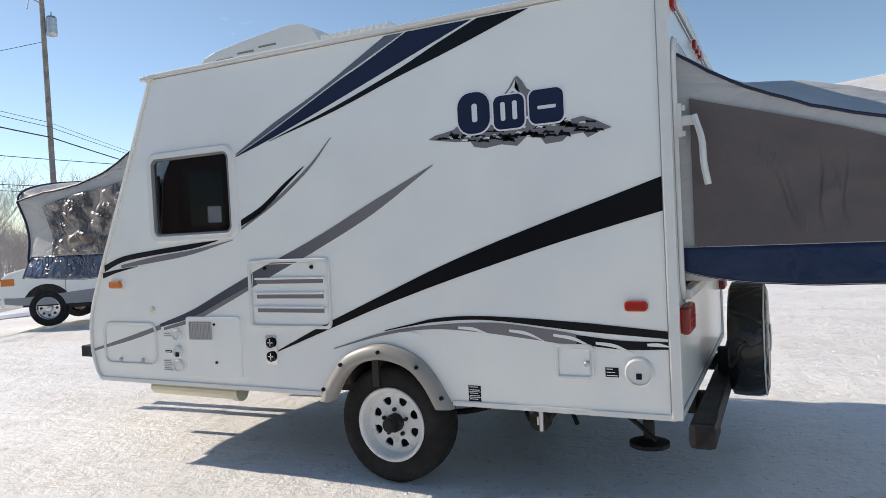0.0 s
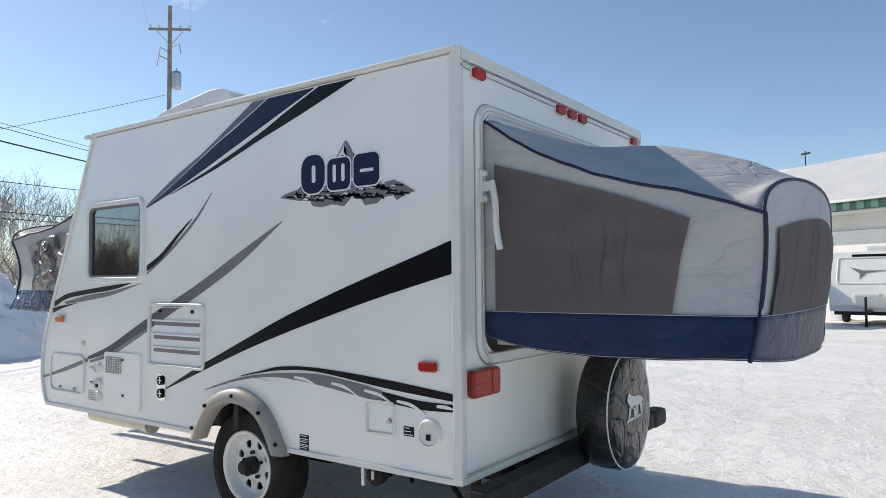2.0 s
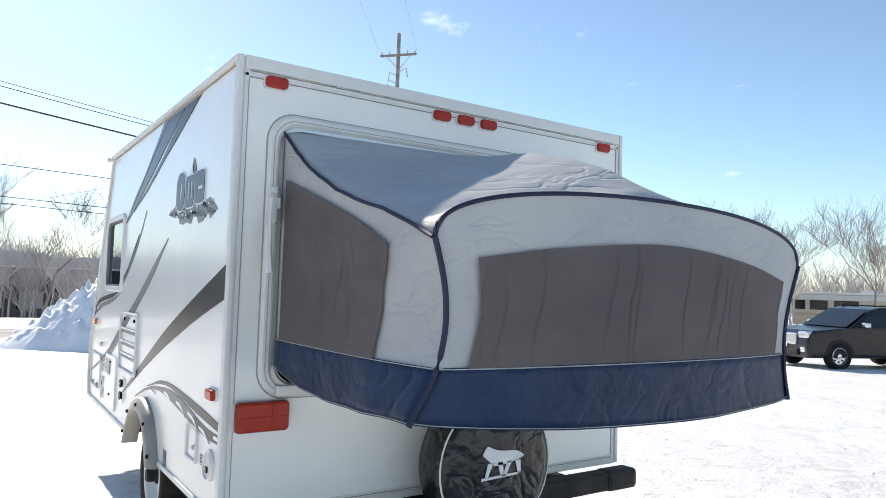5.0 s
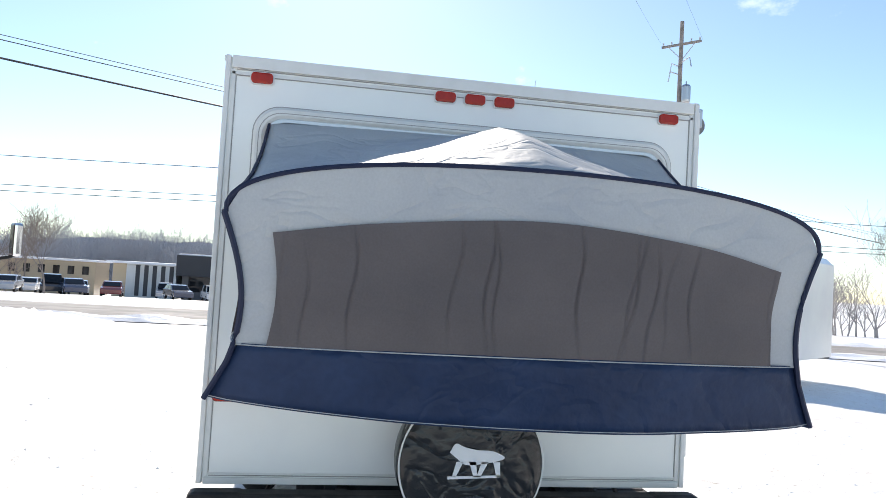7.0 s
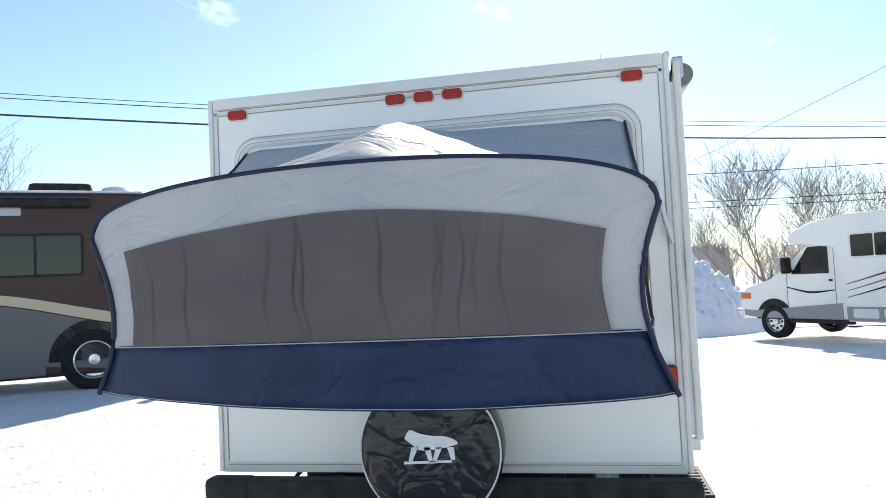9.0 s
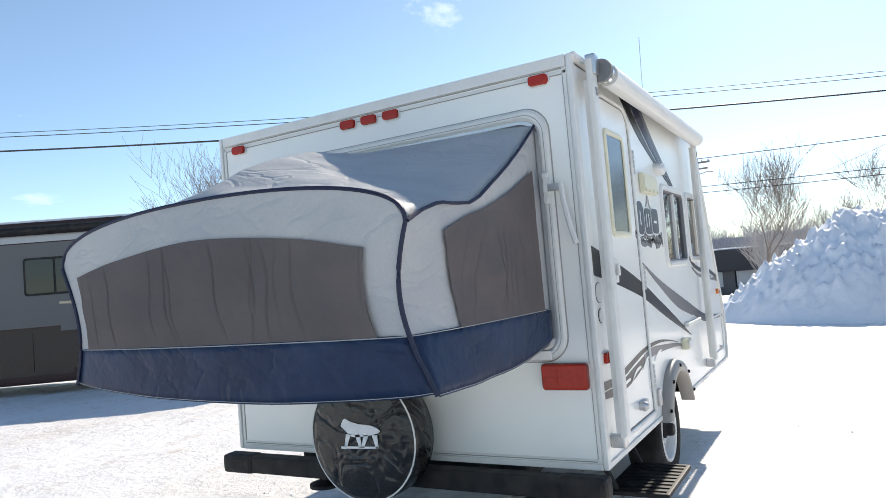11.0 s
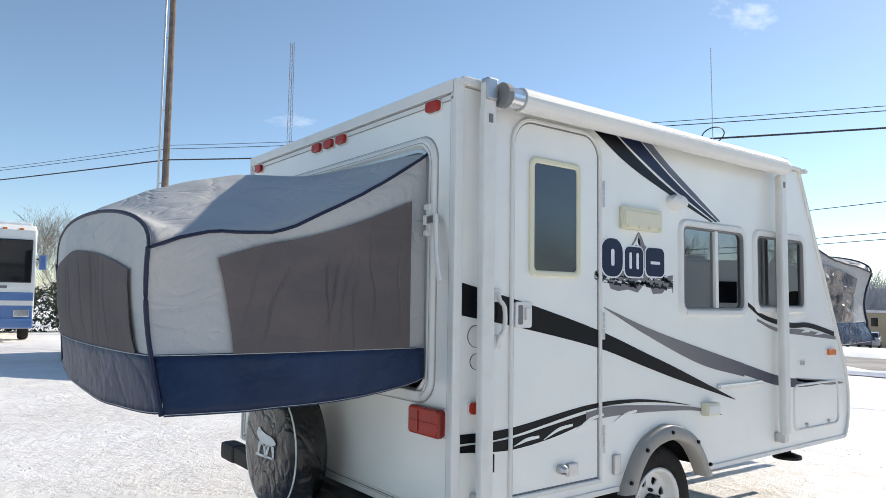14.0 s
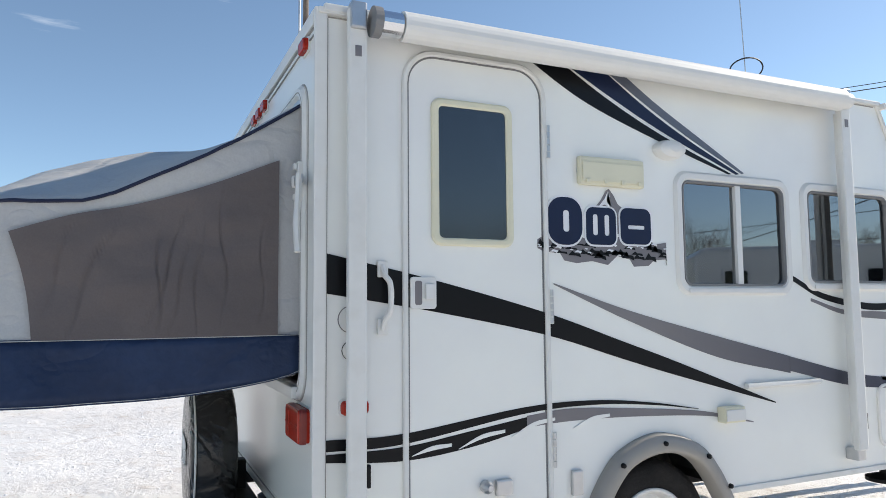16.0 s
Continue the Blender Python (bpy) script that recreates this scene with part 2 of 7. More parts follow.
def ground_mat():
    m = mat("packed_snow", (0.8, 0.79, 0.77), 0.5)
    nt = m.node_tree
    b = nt.nodes["Principled BSDF"]
    tc = nt.nodes.new("ShaderNodeTexCoord")

    def nz(scale, detail=6.0, rough=0.6, vec=None):
        n = nt.nodes.new("ShaderNodeTexNoise")
        n.inputs["Scale"].default_value = scale
        n.inputs["Detail"].default_value = detail
        n.inputs["Roughness"].default_value = rough
        nt.links.new(vec or tc.outputs["Object"], n.inputs["Vector"])
        return n.outputs["Fac"]

    def ramp(fac, a, c, ca, cc):
        r = nt.nodes.new("ShaderNodeValToRGB")
        r.color_ramp.elements[0].position, r.color_ramp.elements[1].position = a, c
        r.color_ramp.elements[0].color, r.color_ramp.elements[1].color = (*ca, 1), (*cc, 1)
        nt.links.new(fac, r.inputs[0])
        return r.outputs[0]

    def mul(a, c):
        x = nt.nodes.new("ShaderNodeMix")
        x.data_type, x.blend_type = "RGBA", "MULTIPLY"
        x.inputs[0].default_value = 1.0
        nt.links.new(a, x.inputs[6])
        nt.links.new(c, x.inputs[7])
        return x.outputs[2]

    mp = nt.nodes.new("ShaderNodeMapping")
    mp.inputs["Scale"].default_value = (0.5, 1.6, 1.0)
    mp.inputs["Rotation"].default_value = (0, 0, 0.5)
    nt.links.new(tc.outputs["Object"], mp.inputs["Vector"])
    broad = ramp(nz(0.35, 6, 0.62, mp.outputs[0]), 0.42, 0.7, (0.9, 0.885, 0.865), (0.77, 0.735, 0.695))
    patch = ramp(nz(2.4, 8, 0.7), 0.55, 0.72, (1, 1, 1), (0.78, 0.715, 0.65))
    specks = ramp(nz(17.0, 6, 0.75), 0.58, 0.7, (1, 1, 1), (0.52, 0.45, 0.38))
    nt.links.new(mul(mul(broad, patch), specks), b.inputs["Base Color"])
    h1, h2 = nz(26.0, 7, 0.7), nz(5.0, 6, 0.6)
    add = nt.nodes.new("ShaderNodeMath")
    add.operation = "MULTIPLY_ADD"
    add.inputs[1].default_value = 0.4
    nt.links.new(h1, add.inputs[0])
    nt.links.new(h2, add.inputs[2])
    bp = nt.nodes.new("ShaderNodeBump")
    bp.inputs["Strength"].default_value = 0.75
    bp.inputs["Distance"].default_value = 0.055
    nt.links.new(add.outputs[0], bp.inputs["Height"])
    nt.links.new(bp.outputs[0], b.inputs["Normal"])
    return m


GROUND = ground_mat()


# ---- mesh tools ----
def part(name, bm, material, parent=None, label="", smooth=False):
    me = bpy.data.meshes.new(name)
    if isinstance(bm, tuple):
        me.from_pydata(bm[0], [], bm[1])
    else:
        bmesh.ops.recalc_face_normals(bm, faces=bm.faces)
        bm.to_mesh(me)
        bm.free()
    me.materials.append(material)
    if smooth:
        for p in me.polygons:
            p.use_smooth = True
    ob = new(name, me)
    ob.parent = parent
    if label:
        tagged(ob, label)
    return ob


def thing(name, label, category, m=None, group="", kind=""):
    ob = new(name)
    ob.empty_display_size = 0.2
    if m is not None:
        ob.matrix_basis = m
    return tagged(ob, label, category, group, kind)


def box(lo, hi, bevel=0.0, bm=None, m=None, seg=2):
    own = bmesh.new()
    bmesh.ops.create_cube(own, size=1.0)
    for v in own.verts:
        v.co = Vector([lo[i] + (v.co[i] + 0.5) * (hi[i] - lo[i]) for i in range(3)])
    if bevel:
        bmesh.ops.bevel(own, geom=own.edges[:], offset=bevel, segments=seg, profile=0.6, affect="EDGES", clamp_overlap=True)
    if m is not None:
        own.transform(m)
    if bm is None:
        return own
    return merge(bm, own)


def merge(a, b):
    me = bpy.data.meshes.new("tmp")
    b.to_mesh(me)
    b.free()
    a.from_mesh(me)
    bpy.data.meshes.remove(me)
    return a


def rrect(u0, v0, u1, v1, r, n=5, top_only=False):
    """Rounded rectangle, counter-clockwise."""
    pts = []
    for cu, cv, a0, rr in ((u1 - r, v1 - r, 0, r), (u0 + r, v1 - r, 90, r), (u0 + r, v0 + r, 180, r), (u1 - r, v0 + r, 270, r)):
        if top_only and a0 >= 180:
            pts.append((u0 if a0 == 180 else u1, v0))
            continue
        for k in range(n + 1):
            a = radians(a0 + 90 * k / n)
            pts.append((cu + rr * math.cos(a), cv + rr * math.sin(a)))
    return pts


def on(axis, at):
    """Places plan points (u, v) with a depth d on a wall: 'y' gives (u, at + d, v), 'x' gives (at + d, u, v), 'z' gives (u, v, at + d)."""
    if axis == "y":
        return lambda u, v, d=0.0: (u, at + d, v)
    if axis == "x":
        return lambda u, v, d=0.0: (at + d, u, v)
    return lambda u, v, d=0.0: (u, v, at + d)


def plate(place, outline, d0, d1, holes=(), bevel=0.0):
    """A plate of the given outline, with holes, from depth d0 to d1."""
    bm = bmesh.new()
    for loop in (outline, *holes):
        vs = [bm.verts.new(place(u, v, d0)) for u, v in loop]
        for a, c in zip(vs, vs[1:] + vs[:1]):
            bm.edges.new((a, c))
    if holes:
        bmesh.ops.triangle_fill(bm, edges=bm.edges[:], use_beauty=True)
    else:
        bm.faces.new(bm.verts[:])
        if len(bm.verts) > 4:
            bmesh.ops.triangulate(bm, faces=bm.faces[:]) if not bevel else None
    shift = Vector(place(0, 0, d1)) - Vector(place(0, 0, d0))
    geom = bmesh.ops.extrude_face_region(bm, geom=bm.faces[:])["geom"]
    bmesh.ops.translate(bm, vec=shift, verts=[g for g in geom if isinstance(g, bmesh.types.BMVert)])
    if not holes:
        pass
    if bevel:
        rim = [v for v in geom if isinstance(v, bmesh.types.BMEdge)]
        bmesh.ops.bevel(bm, geom=rim, offset=bevel, segments=2, profile=0.6, affect="EDGES", clamp_overlap=True)
    return bm


def ring(place, outer, inner, d0, d1):
    """A frame between two outlines of equally many points, from depth d0 to d1, with a soft front edge."""
    bm = bmesh.new()
    n = len(outer)
    e = 0.25

    def mid(a, b, k):
        return (a[0] + (b[0] - a[0]) * k, a[1] + (b[1] - a[1]) * k)

    rows = []
    for k, d in ((0, d0), (0, d0 + (d1 - d0) * 0.7), (e, d1), (1 - e, d1), (1, d0 + (d1 - d0) * 0.7), (1, d0)):
        rows.append([bm.verts.new(place(*mid(o, i, k), d)) for o, i in zip(outer, inner)])
    for a, b in zip(rows, rows[1:] + rows[:1]):
        for k in range(n):
            bm.faces.new((a[k], a[(k + 1) % n], b[(k + 1) % n], b[k]))
    return bm


def smooth_line(pts, n=28):
    """Catmull-Rom curve through the points."""
    p = [Vector(q) for q in pts]
    p = [2 * p[0] - p[1]] + p + [2 * p[-1] - p[-2]]
    out = []
    segs = len(p) - 3
    for k in range(n + 1):
        f = k / n * segs
        i = min(int(f), segs - 1)
        t = f - i
        a, b, c, d = p[i : i + 4]
        out.append(0.5 * ((2 * b) + (c - a) * t + (2 * a - 5 * b + 4 * c - d) * t * t + (3 * b - a - 3 * c + d) * t**3))
    return out


def strip(place, top, bottom, d0, d1, n=28):
    """A decal between two smooth curves."""
    a, b = smooth_line([(*q, 0) for q in top], n), smooth_line([(*q, 0) for q in bottom], n)
    bm = bmesh.new()
    f = [[bm.verts.new(place(p.x, p.y, d)) for p in line] for line, d in ((a, d1), (b, d1), (b, d0), (a, d0))]
    for r, s in zip(f, f[1:] + f[:1]):
        for k in range(n):
            bm.faces.new((r[k], r[k + 1], s[k + 1], s[k]))
    bm.faces.new([r[0] for r in f])
    bm.faces.new([r[-1] for r in f])
    return bm


def tube(pts, r, n=8, bm=None, cap=True):
    bm = bm or bmesh.new()
    p = [Vector(q) for q in pts]
    rs = r if isinstance(r, (list, tuple)) else [r] * len(p)
    rows = []
    up = Vector((0.13, 0.21, 0.97))
    for k, q in enumerate(p):
        d = (p[min(k + 1, len(p) - 1)] - p[max(k - 1, 0)]).normalized()
        s = d.cross(up)
        if s.length < 1e-3:
            s = d.cross(Vector((1, 0, 0)))
        s.normalize()
        w = s.cross(d)
        rows.append([bm.verts.new(q + rs[k] * (math.cos(2 * math.pi * j / n) * s + math.sin(2 * math.pi * j / n) * w)) for j in range(n)])
    for a, b in zip(rows, rows[1:]):
        for j in range(n):
            bm.faces.new((a[j], a[(j + 1) % n], b[(j + 1) % n], b[j]))
    if cap:
        bm.faces.new(rows[0])
        bm.faces.new(rows[-1])
    return bm


def lathe(profile, n=32, axis="y", c=(0, 0, 0), cap=True):
    """Turns a profile of (radius, along) round the axis through c."""
    bm = bmesh.new()
    rows = []
    for r, h in profile:
        row = []
        for k in range(n):
            a = 2 * math.pi * k / n
            u, v = r * math.cos(a), r * math.sin(a)
            q = {"y": (u, h, v), "x": (h, u, v), "z": (u, v, h)}[axis]
            row.append(bm.verts.new(Vector(q) + Vector(c)))
        rows.append(row)
    for a, b in zip(rows, rows[1:]):
        for k in range(n):
            bm.faces.new((a[k], a[(k + 1) % n], b[(k + 1) % n], b[k]))
    for row, (r, h) in ((rows[0], profile[0]), (rows[-1], profile[-1])):
        if cap and r > 1e-4:
            bm.faces.new(row)
    bmesh.ops.remove_doubles(bm, verts=bm.verts[:], dist=1e-5)
    return bm


def sheet(fn, nu, nv, thick=0.0):
    """A surface from fn(u, v) with u, v in 0..1."""
    bm = bmesh.new()
    vs = [[bm.verts.new(fn(i / nu, j / nv)) for j in range(nv + 1)] for i in range(nu + 1)]
    for i in range(nu):
        for j in range(nv):
            bm.faces.new((vs[i][j], vs[i + 1][j], vs[i + 1][j + 1], vs[i][j + 1]))
    if thick:
        bmesh.ops.recalc_face_normals(bm, faces=bm.faces[:])
        bmesh.ops.solidify(bm, geom=bm.faces[:], thickness=thick)
    return bm


def curve_at(pts, x):
    xs = [p[0] for p in pts]
    return float(np.interp(x, xs, [p[1] for p in pts]))


def wob(p, s=3.0, seed=0.0):
    return noise.noise(Vector(p) * s + Vector((seed, 7.3 * seed, 1.7)))


# ---- ground ----
def spread_axis(centre, near, step, far):
    """Coordinates that are even near the centre and widen towards the horizon."""
    half = list(np.arange(0, near, step))
    d = step
    while half[-1] < far:
        d *= 1.13
        half.append(half[-1] + d)
    return [centre - h for h in half[:0:-1]] + [centre + h for h in half]


def drop(x, y):
    """How far the lot lies below the trailer's stand: it falls towards the road and, a little, towards the barn."""
    d = min(93.0, max(0.0, -x - 2.0))
    return 0.016 * d + 0.00025 * d * d + min(0.3, 0.012 * max(0.0, y - 2.5))


def low(x, y, rz=0.0):
    """A pose on the ground at x, y."""
    return pose(x, y, -drop(x, y), 0, 0, rz)


def ground_height(x, y):
    fade = 1.0 / (1.0 + (max(abs(x), abs(y)) / 40.0) ** 2)
    h = 0.018 * noise.noise(Vector((x * 0.7, y * 0.7, 0.0))) + 0.012 * noise.noise(Vector((x * 2.7, y * 2.7, 5.0)))
    h += 0.008 * noise.noise(Vector((x * 7.0, y * 7.0, 9.0)))
    # wheel tracks that sweep across the lot
    for c, w, k in ((-6.5, 0.13, 0.35), (-8.1, 0.13, 0.35), (8.6, 0.16, -0.12), (7.0, 0.16, -0.12)):
        u = y - c - k * x
        h -= 0.03 * math.exp(-(u / w) ** 2) - 0.018 * math.exp(-((abs(u) - 2 * w) / (0.6 * w)) ** 2)
    if -4.4 < x < 1.4 and -0.4 < y < 2.7:
        h *= 0.4
    return h * fade - 0.004 - drop(x, y)


def build_ground():
    xs, ys = spread_axis(-1.0, 11.0, 0.11, 2500), spread_axis(1.0, 12.0, 0.11, 2500)
    verts = [(x, y, ground_height(x, y)) for x in xs for y in ys]
    n = len(ys)
    faces = [(i * n + j, (i + 1) * n + j, (i + 1) * n + j + 1, i * n + j + 1) for i in range(len(xs) - 1) for j in range(n - 1)]
    ob = part("ground", (verts, faces), GROUND, smooth=True)
    tagged(ob, "trampled, packed snow with dirty specks and wheel tracks", "snow ground", kind="structure")


build_ground()

# ---- the travel trailer ----
trailer = thing("travel_trailer", "white hybrid travel trailer with grey and navy fold-out tent ends", "trailer")
W, ZB, ZT = 2.30, 0.485, 2.40
SIDE = [(0.0, ZB), (0.0, ZT), (-3.08, ZT), (-3.31, 1.90), (-3.63, 1.22), (-3.755, 0.92), (-3.775, 0.70), (-3.74, 0.55), (-3.70, ZB)]
ARCH = [(-1.88, ZB), (-1.79, 0.60), (-1.69, 0.685), (-1.50, 0.725), (-1.32, 0.69), (-1.21, 0.60), (-1.13, ZB)]
WIN_L = (-3.165, 1.365, -2.445, 1.93)
WIN_R1 = (-2.375, 1.365, -1.64, 1.935)
WIN_R2 = (-3.16, 1.385, -2.455, 1.935)
DOOR = (-0.965, 0.535, -0.325, 2.315)


def inset(r, d):
    return (r[0] + d, r[1] + d, r[2] - d, r[3] - d)


left, right, rear = on("y", 0.0), on("y", W), on("x", 0.0)


def flip(place):
    """The same wall with depth counted outwards for the near side."""
    return lambda u, v, d=0.0: place(u, v, -d)


left_out, right_out, rear_out = flip(left), right, rear


def side_outline():
    return [SIDE[0]] + SIDE[1:] + ARCH


wall_l = part("side_wall", plate(left_out, side_outline(), -0.03, 0.0, [rrect(*inset(WIN_L, 0.03), 0.05)]), WHITE, trailer)
wall_r = part("side_wall", plate(right_out, side_outline(), -0.03, 0.0, [rrect(*inset(WIN_R1, 0.03), 0.05), rrect(*inset(WIN_R2, 0.03), 0.05)]), WHITE, trailer)
part("rear_wall", plate(rear_out, [(0.03, ZB), (W - 0.03, ZB), (W - 0.03, ZT), (0.03, ZT)], -0.03, 0.0, [rrect(0.2, 1.03, 2.1, 2.10, 0.1)]), WHITE, trailer)
part("roof", box((-3.08, 0.002, 2.39), (-0.002, W - 0.002, 2.405)), OFFWHITE, trailer)
front = bmesh.new()
rows = [[front.verts.new((x, y, z)) for y in (0.031, W - 0.031)] for x, z in SIDE[2:]]
for a, b in zip(rows, rows[1:]):
    front.faces.new((a[0], a[1], b[1], b[0]))
bmesh.ops.solidify(front, geom=front.faces[:], thickness=0.02)
part("front_wall", front, WHITE, trailer)
part("floor", box((-3.68, 0.03, 0.49), (-1.92, W - 0.03, 0.53), 0, box((-1.92, 0.38, 0.49), (-1.10, W - 0.38, 0.53), 0, box((-1.10, 0.03, 0.49), (-0.03, W - 0.03, 0.53)))), BLACKM, trailer)
for y0, y1 in ((0.031, 0.38), (W - 0.38, W - 0.031)):
    well = bmesh.new()
    rows = [[well.verts.new((x, y, z + 0.01)) for y in (y0, y1)] for x, z in [(-1.93, 0.5), (-1.8, 0.74), (-1.5, 0.8), (-1.2, 0.74), (-1.07, 0.5)]]
    for a, b in zip(rows, rows[1:]):
        well.faces.new((a[0], a[1], b[1], b[0]))
    k = 1 if y0 < 1 else 0
    well.faces.new([r[k] for r in rows])
    part("wheel_well", well, BLACKM, trailer)
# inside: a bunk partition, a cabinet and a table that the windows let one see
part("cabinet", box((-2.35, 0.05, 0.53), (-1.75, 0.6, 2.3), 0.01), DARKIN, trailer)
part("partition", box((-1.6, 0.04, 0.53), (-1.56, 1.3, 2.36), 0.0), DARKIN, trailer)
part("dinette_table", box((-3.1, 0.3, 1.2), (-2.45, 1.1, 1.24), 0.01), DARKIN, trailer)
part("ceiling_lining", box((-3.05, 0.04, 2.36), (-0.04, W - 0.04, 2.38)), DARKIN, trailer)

# trims
for y in (-0.006, W + 0.006):
    s = 1 if y > 1 else -1
    y0, y1 = sorted((y - 0.012 * s, y + 0.012 * s))
    part("corner_trim", box((-0.035, y0, ZB - 0.01), (0.012, y1, ZT + 0.012), 0.006), TRIM, trailer)
    y0, y1 = sorted((y - 0.012 * s, y + 0.02 * s))
    rail = part("drip_rail", box((-3.09, y0, 2.388), (0.0, y1, 2.412), 0.006), TRIM, trailer)
    y0, y1 = sorted((y - 0.01 * s, y + 0.045 * s))
    part("rain_spout", box((-3.13, y0, 2.37), (-3.085, y1, 2.40), 0.008), OFFWHITE, rail)
    y0, y1 = sorted((y - 0.01 * s, y + 0.004 * s))
    part("skirt_trim", box((-3.70, y0, ZB - 0.015), (-1.90, y1, ZB + 0.012), 0.004), TRIM, trailer)
    part("skirt_trim", box((-1.10, y0, ZB - 0.015), (-0.02, y1, ZB + 0.012), 0.004), TRIM, trailer)
    nose = [Vector((x, y, z)) for x, z in SIDE[2:]]
    part("nose_trim", tube(smooth_line(nose, 30), 0.012, 6), TRIM, trailer)
for z0, z1, d in ((ZT - 0.045, ZT + 0.012, 0.012), (ZT - 0.075, ZT - 0.06, 0.005), (ZB - 0.012, ZB + 0.018, 0.01), (ZB + 0.03, ZB + 0.038, 0.004)):
    part("rear_trim", box((-0.01, 0.012, z0), (d, W - 0.012, z1), min(0.004, d / 3)), TRIM, trailer)
for y in (0.012, W - 0.03):
    part("rear_trim", box((-0.01, y, ZB + 0.02), (0.005, y + 0.018, ZT - 0.05), 0.002), TRIM, trailer)


for y in (0.031, W - 0.034):
    part("caulk_line", box((-0.002, y, ZB + 0.04), (0.0025, y + 0.003, ZT - 0.08), 0.0), CAULK, trailer)
for z in (ZT - 0.079, ZT - 0.052, ZB + 0.024):
    part("caulk_line", box((-0.002, 0.035, z), (0.0065, W - 0.035, z + 0.003), 0.0), CAULK, trailer)
for y, s in ((-0.0005, -1), (W + 0.0005, 1)):
    y0, y1 = sorted((y - 0.002 * s, y + 0.002 * s))
    part("caulk_line", box((-0.041, y0, ZB + 0.02), (-0.036, y1, ZT - 0.02), 0.0), CAULK, trailer)
    part("caulk_line", box((-3.06, y0, 2.381), (-0.04, y1, 2.386), 0.0), CAULK, trailer)


# ---- decals ----
def decals(place, lists, d=0.0035):
    for kind, top, bottom in lists:
        m, nm = {"b": (BLACKD, "black_stripe"), "n": (NAVYD, "navy_stripe"), "g": (GREYD, "grey_stripe"), "s": (MIDGREYD, "slate_stripe"), "f": (FADED, "fading_stripe")}[kind]
        part(nm, strip(place, top, bottom, 0.0, d), m, wall_l if place is left_out else wall_r)


SHARED = [
    ("s", [(-2.43, 1.862), (-2.14, 2.01), (-1.84, 2.14), (-1.53, 2.30), (-1.39, 2.374)], [(-2.43, 1.855), (-2.14, 1.98), (-1.72, 2.18), (-1.53, 2.262), (-1.28, 2.374)]),
    ("n", [(-2.43, 1.85), (-2.14, 1.972), (-1.72, 2.17), (-1.53, 2.25), (-1.26, 2.374)], [(-2.43, 1.845), (-2.18, 1.92), (-1.84, 2.035), (-1.34, 2.215), (-0.90, 2.374)]),
    ("b", [(-2.18, 1.912), (-1.72, 2.052), (-1.34, 2.185), (-1.1, 2.285), (-0.87, 2.374)], [(-2.18, 1.91), (-1.72, 2.03), (-1.34, 2.15), (-1.0, 2.25), (-0.61, 2.374)]),
]
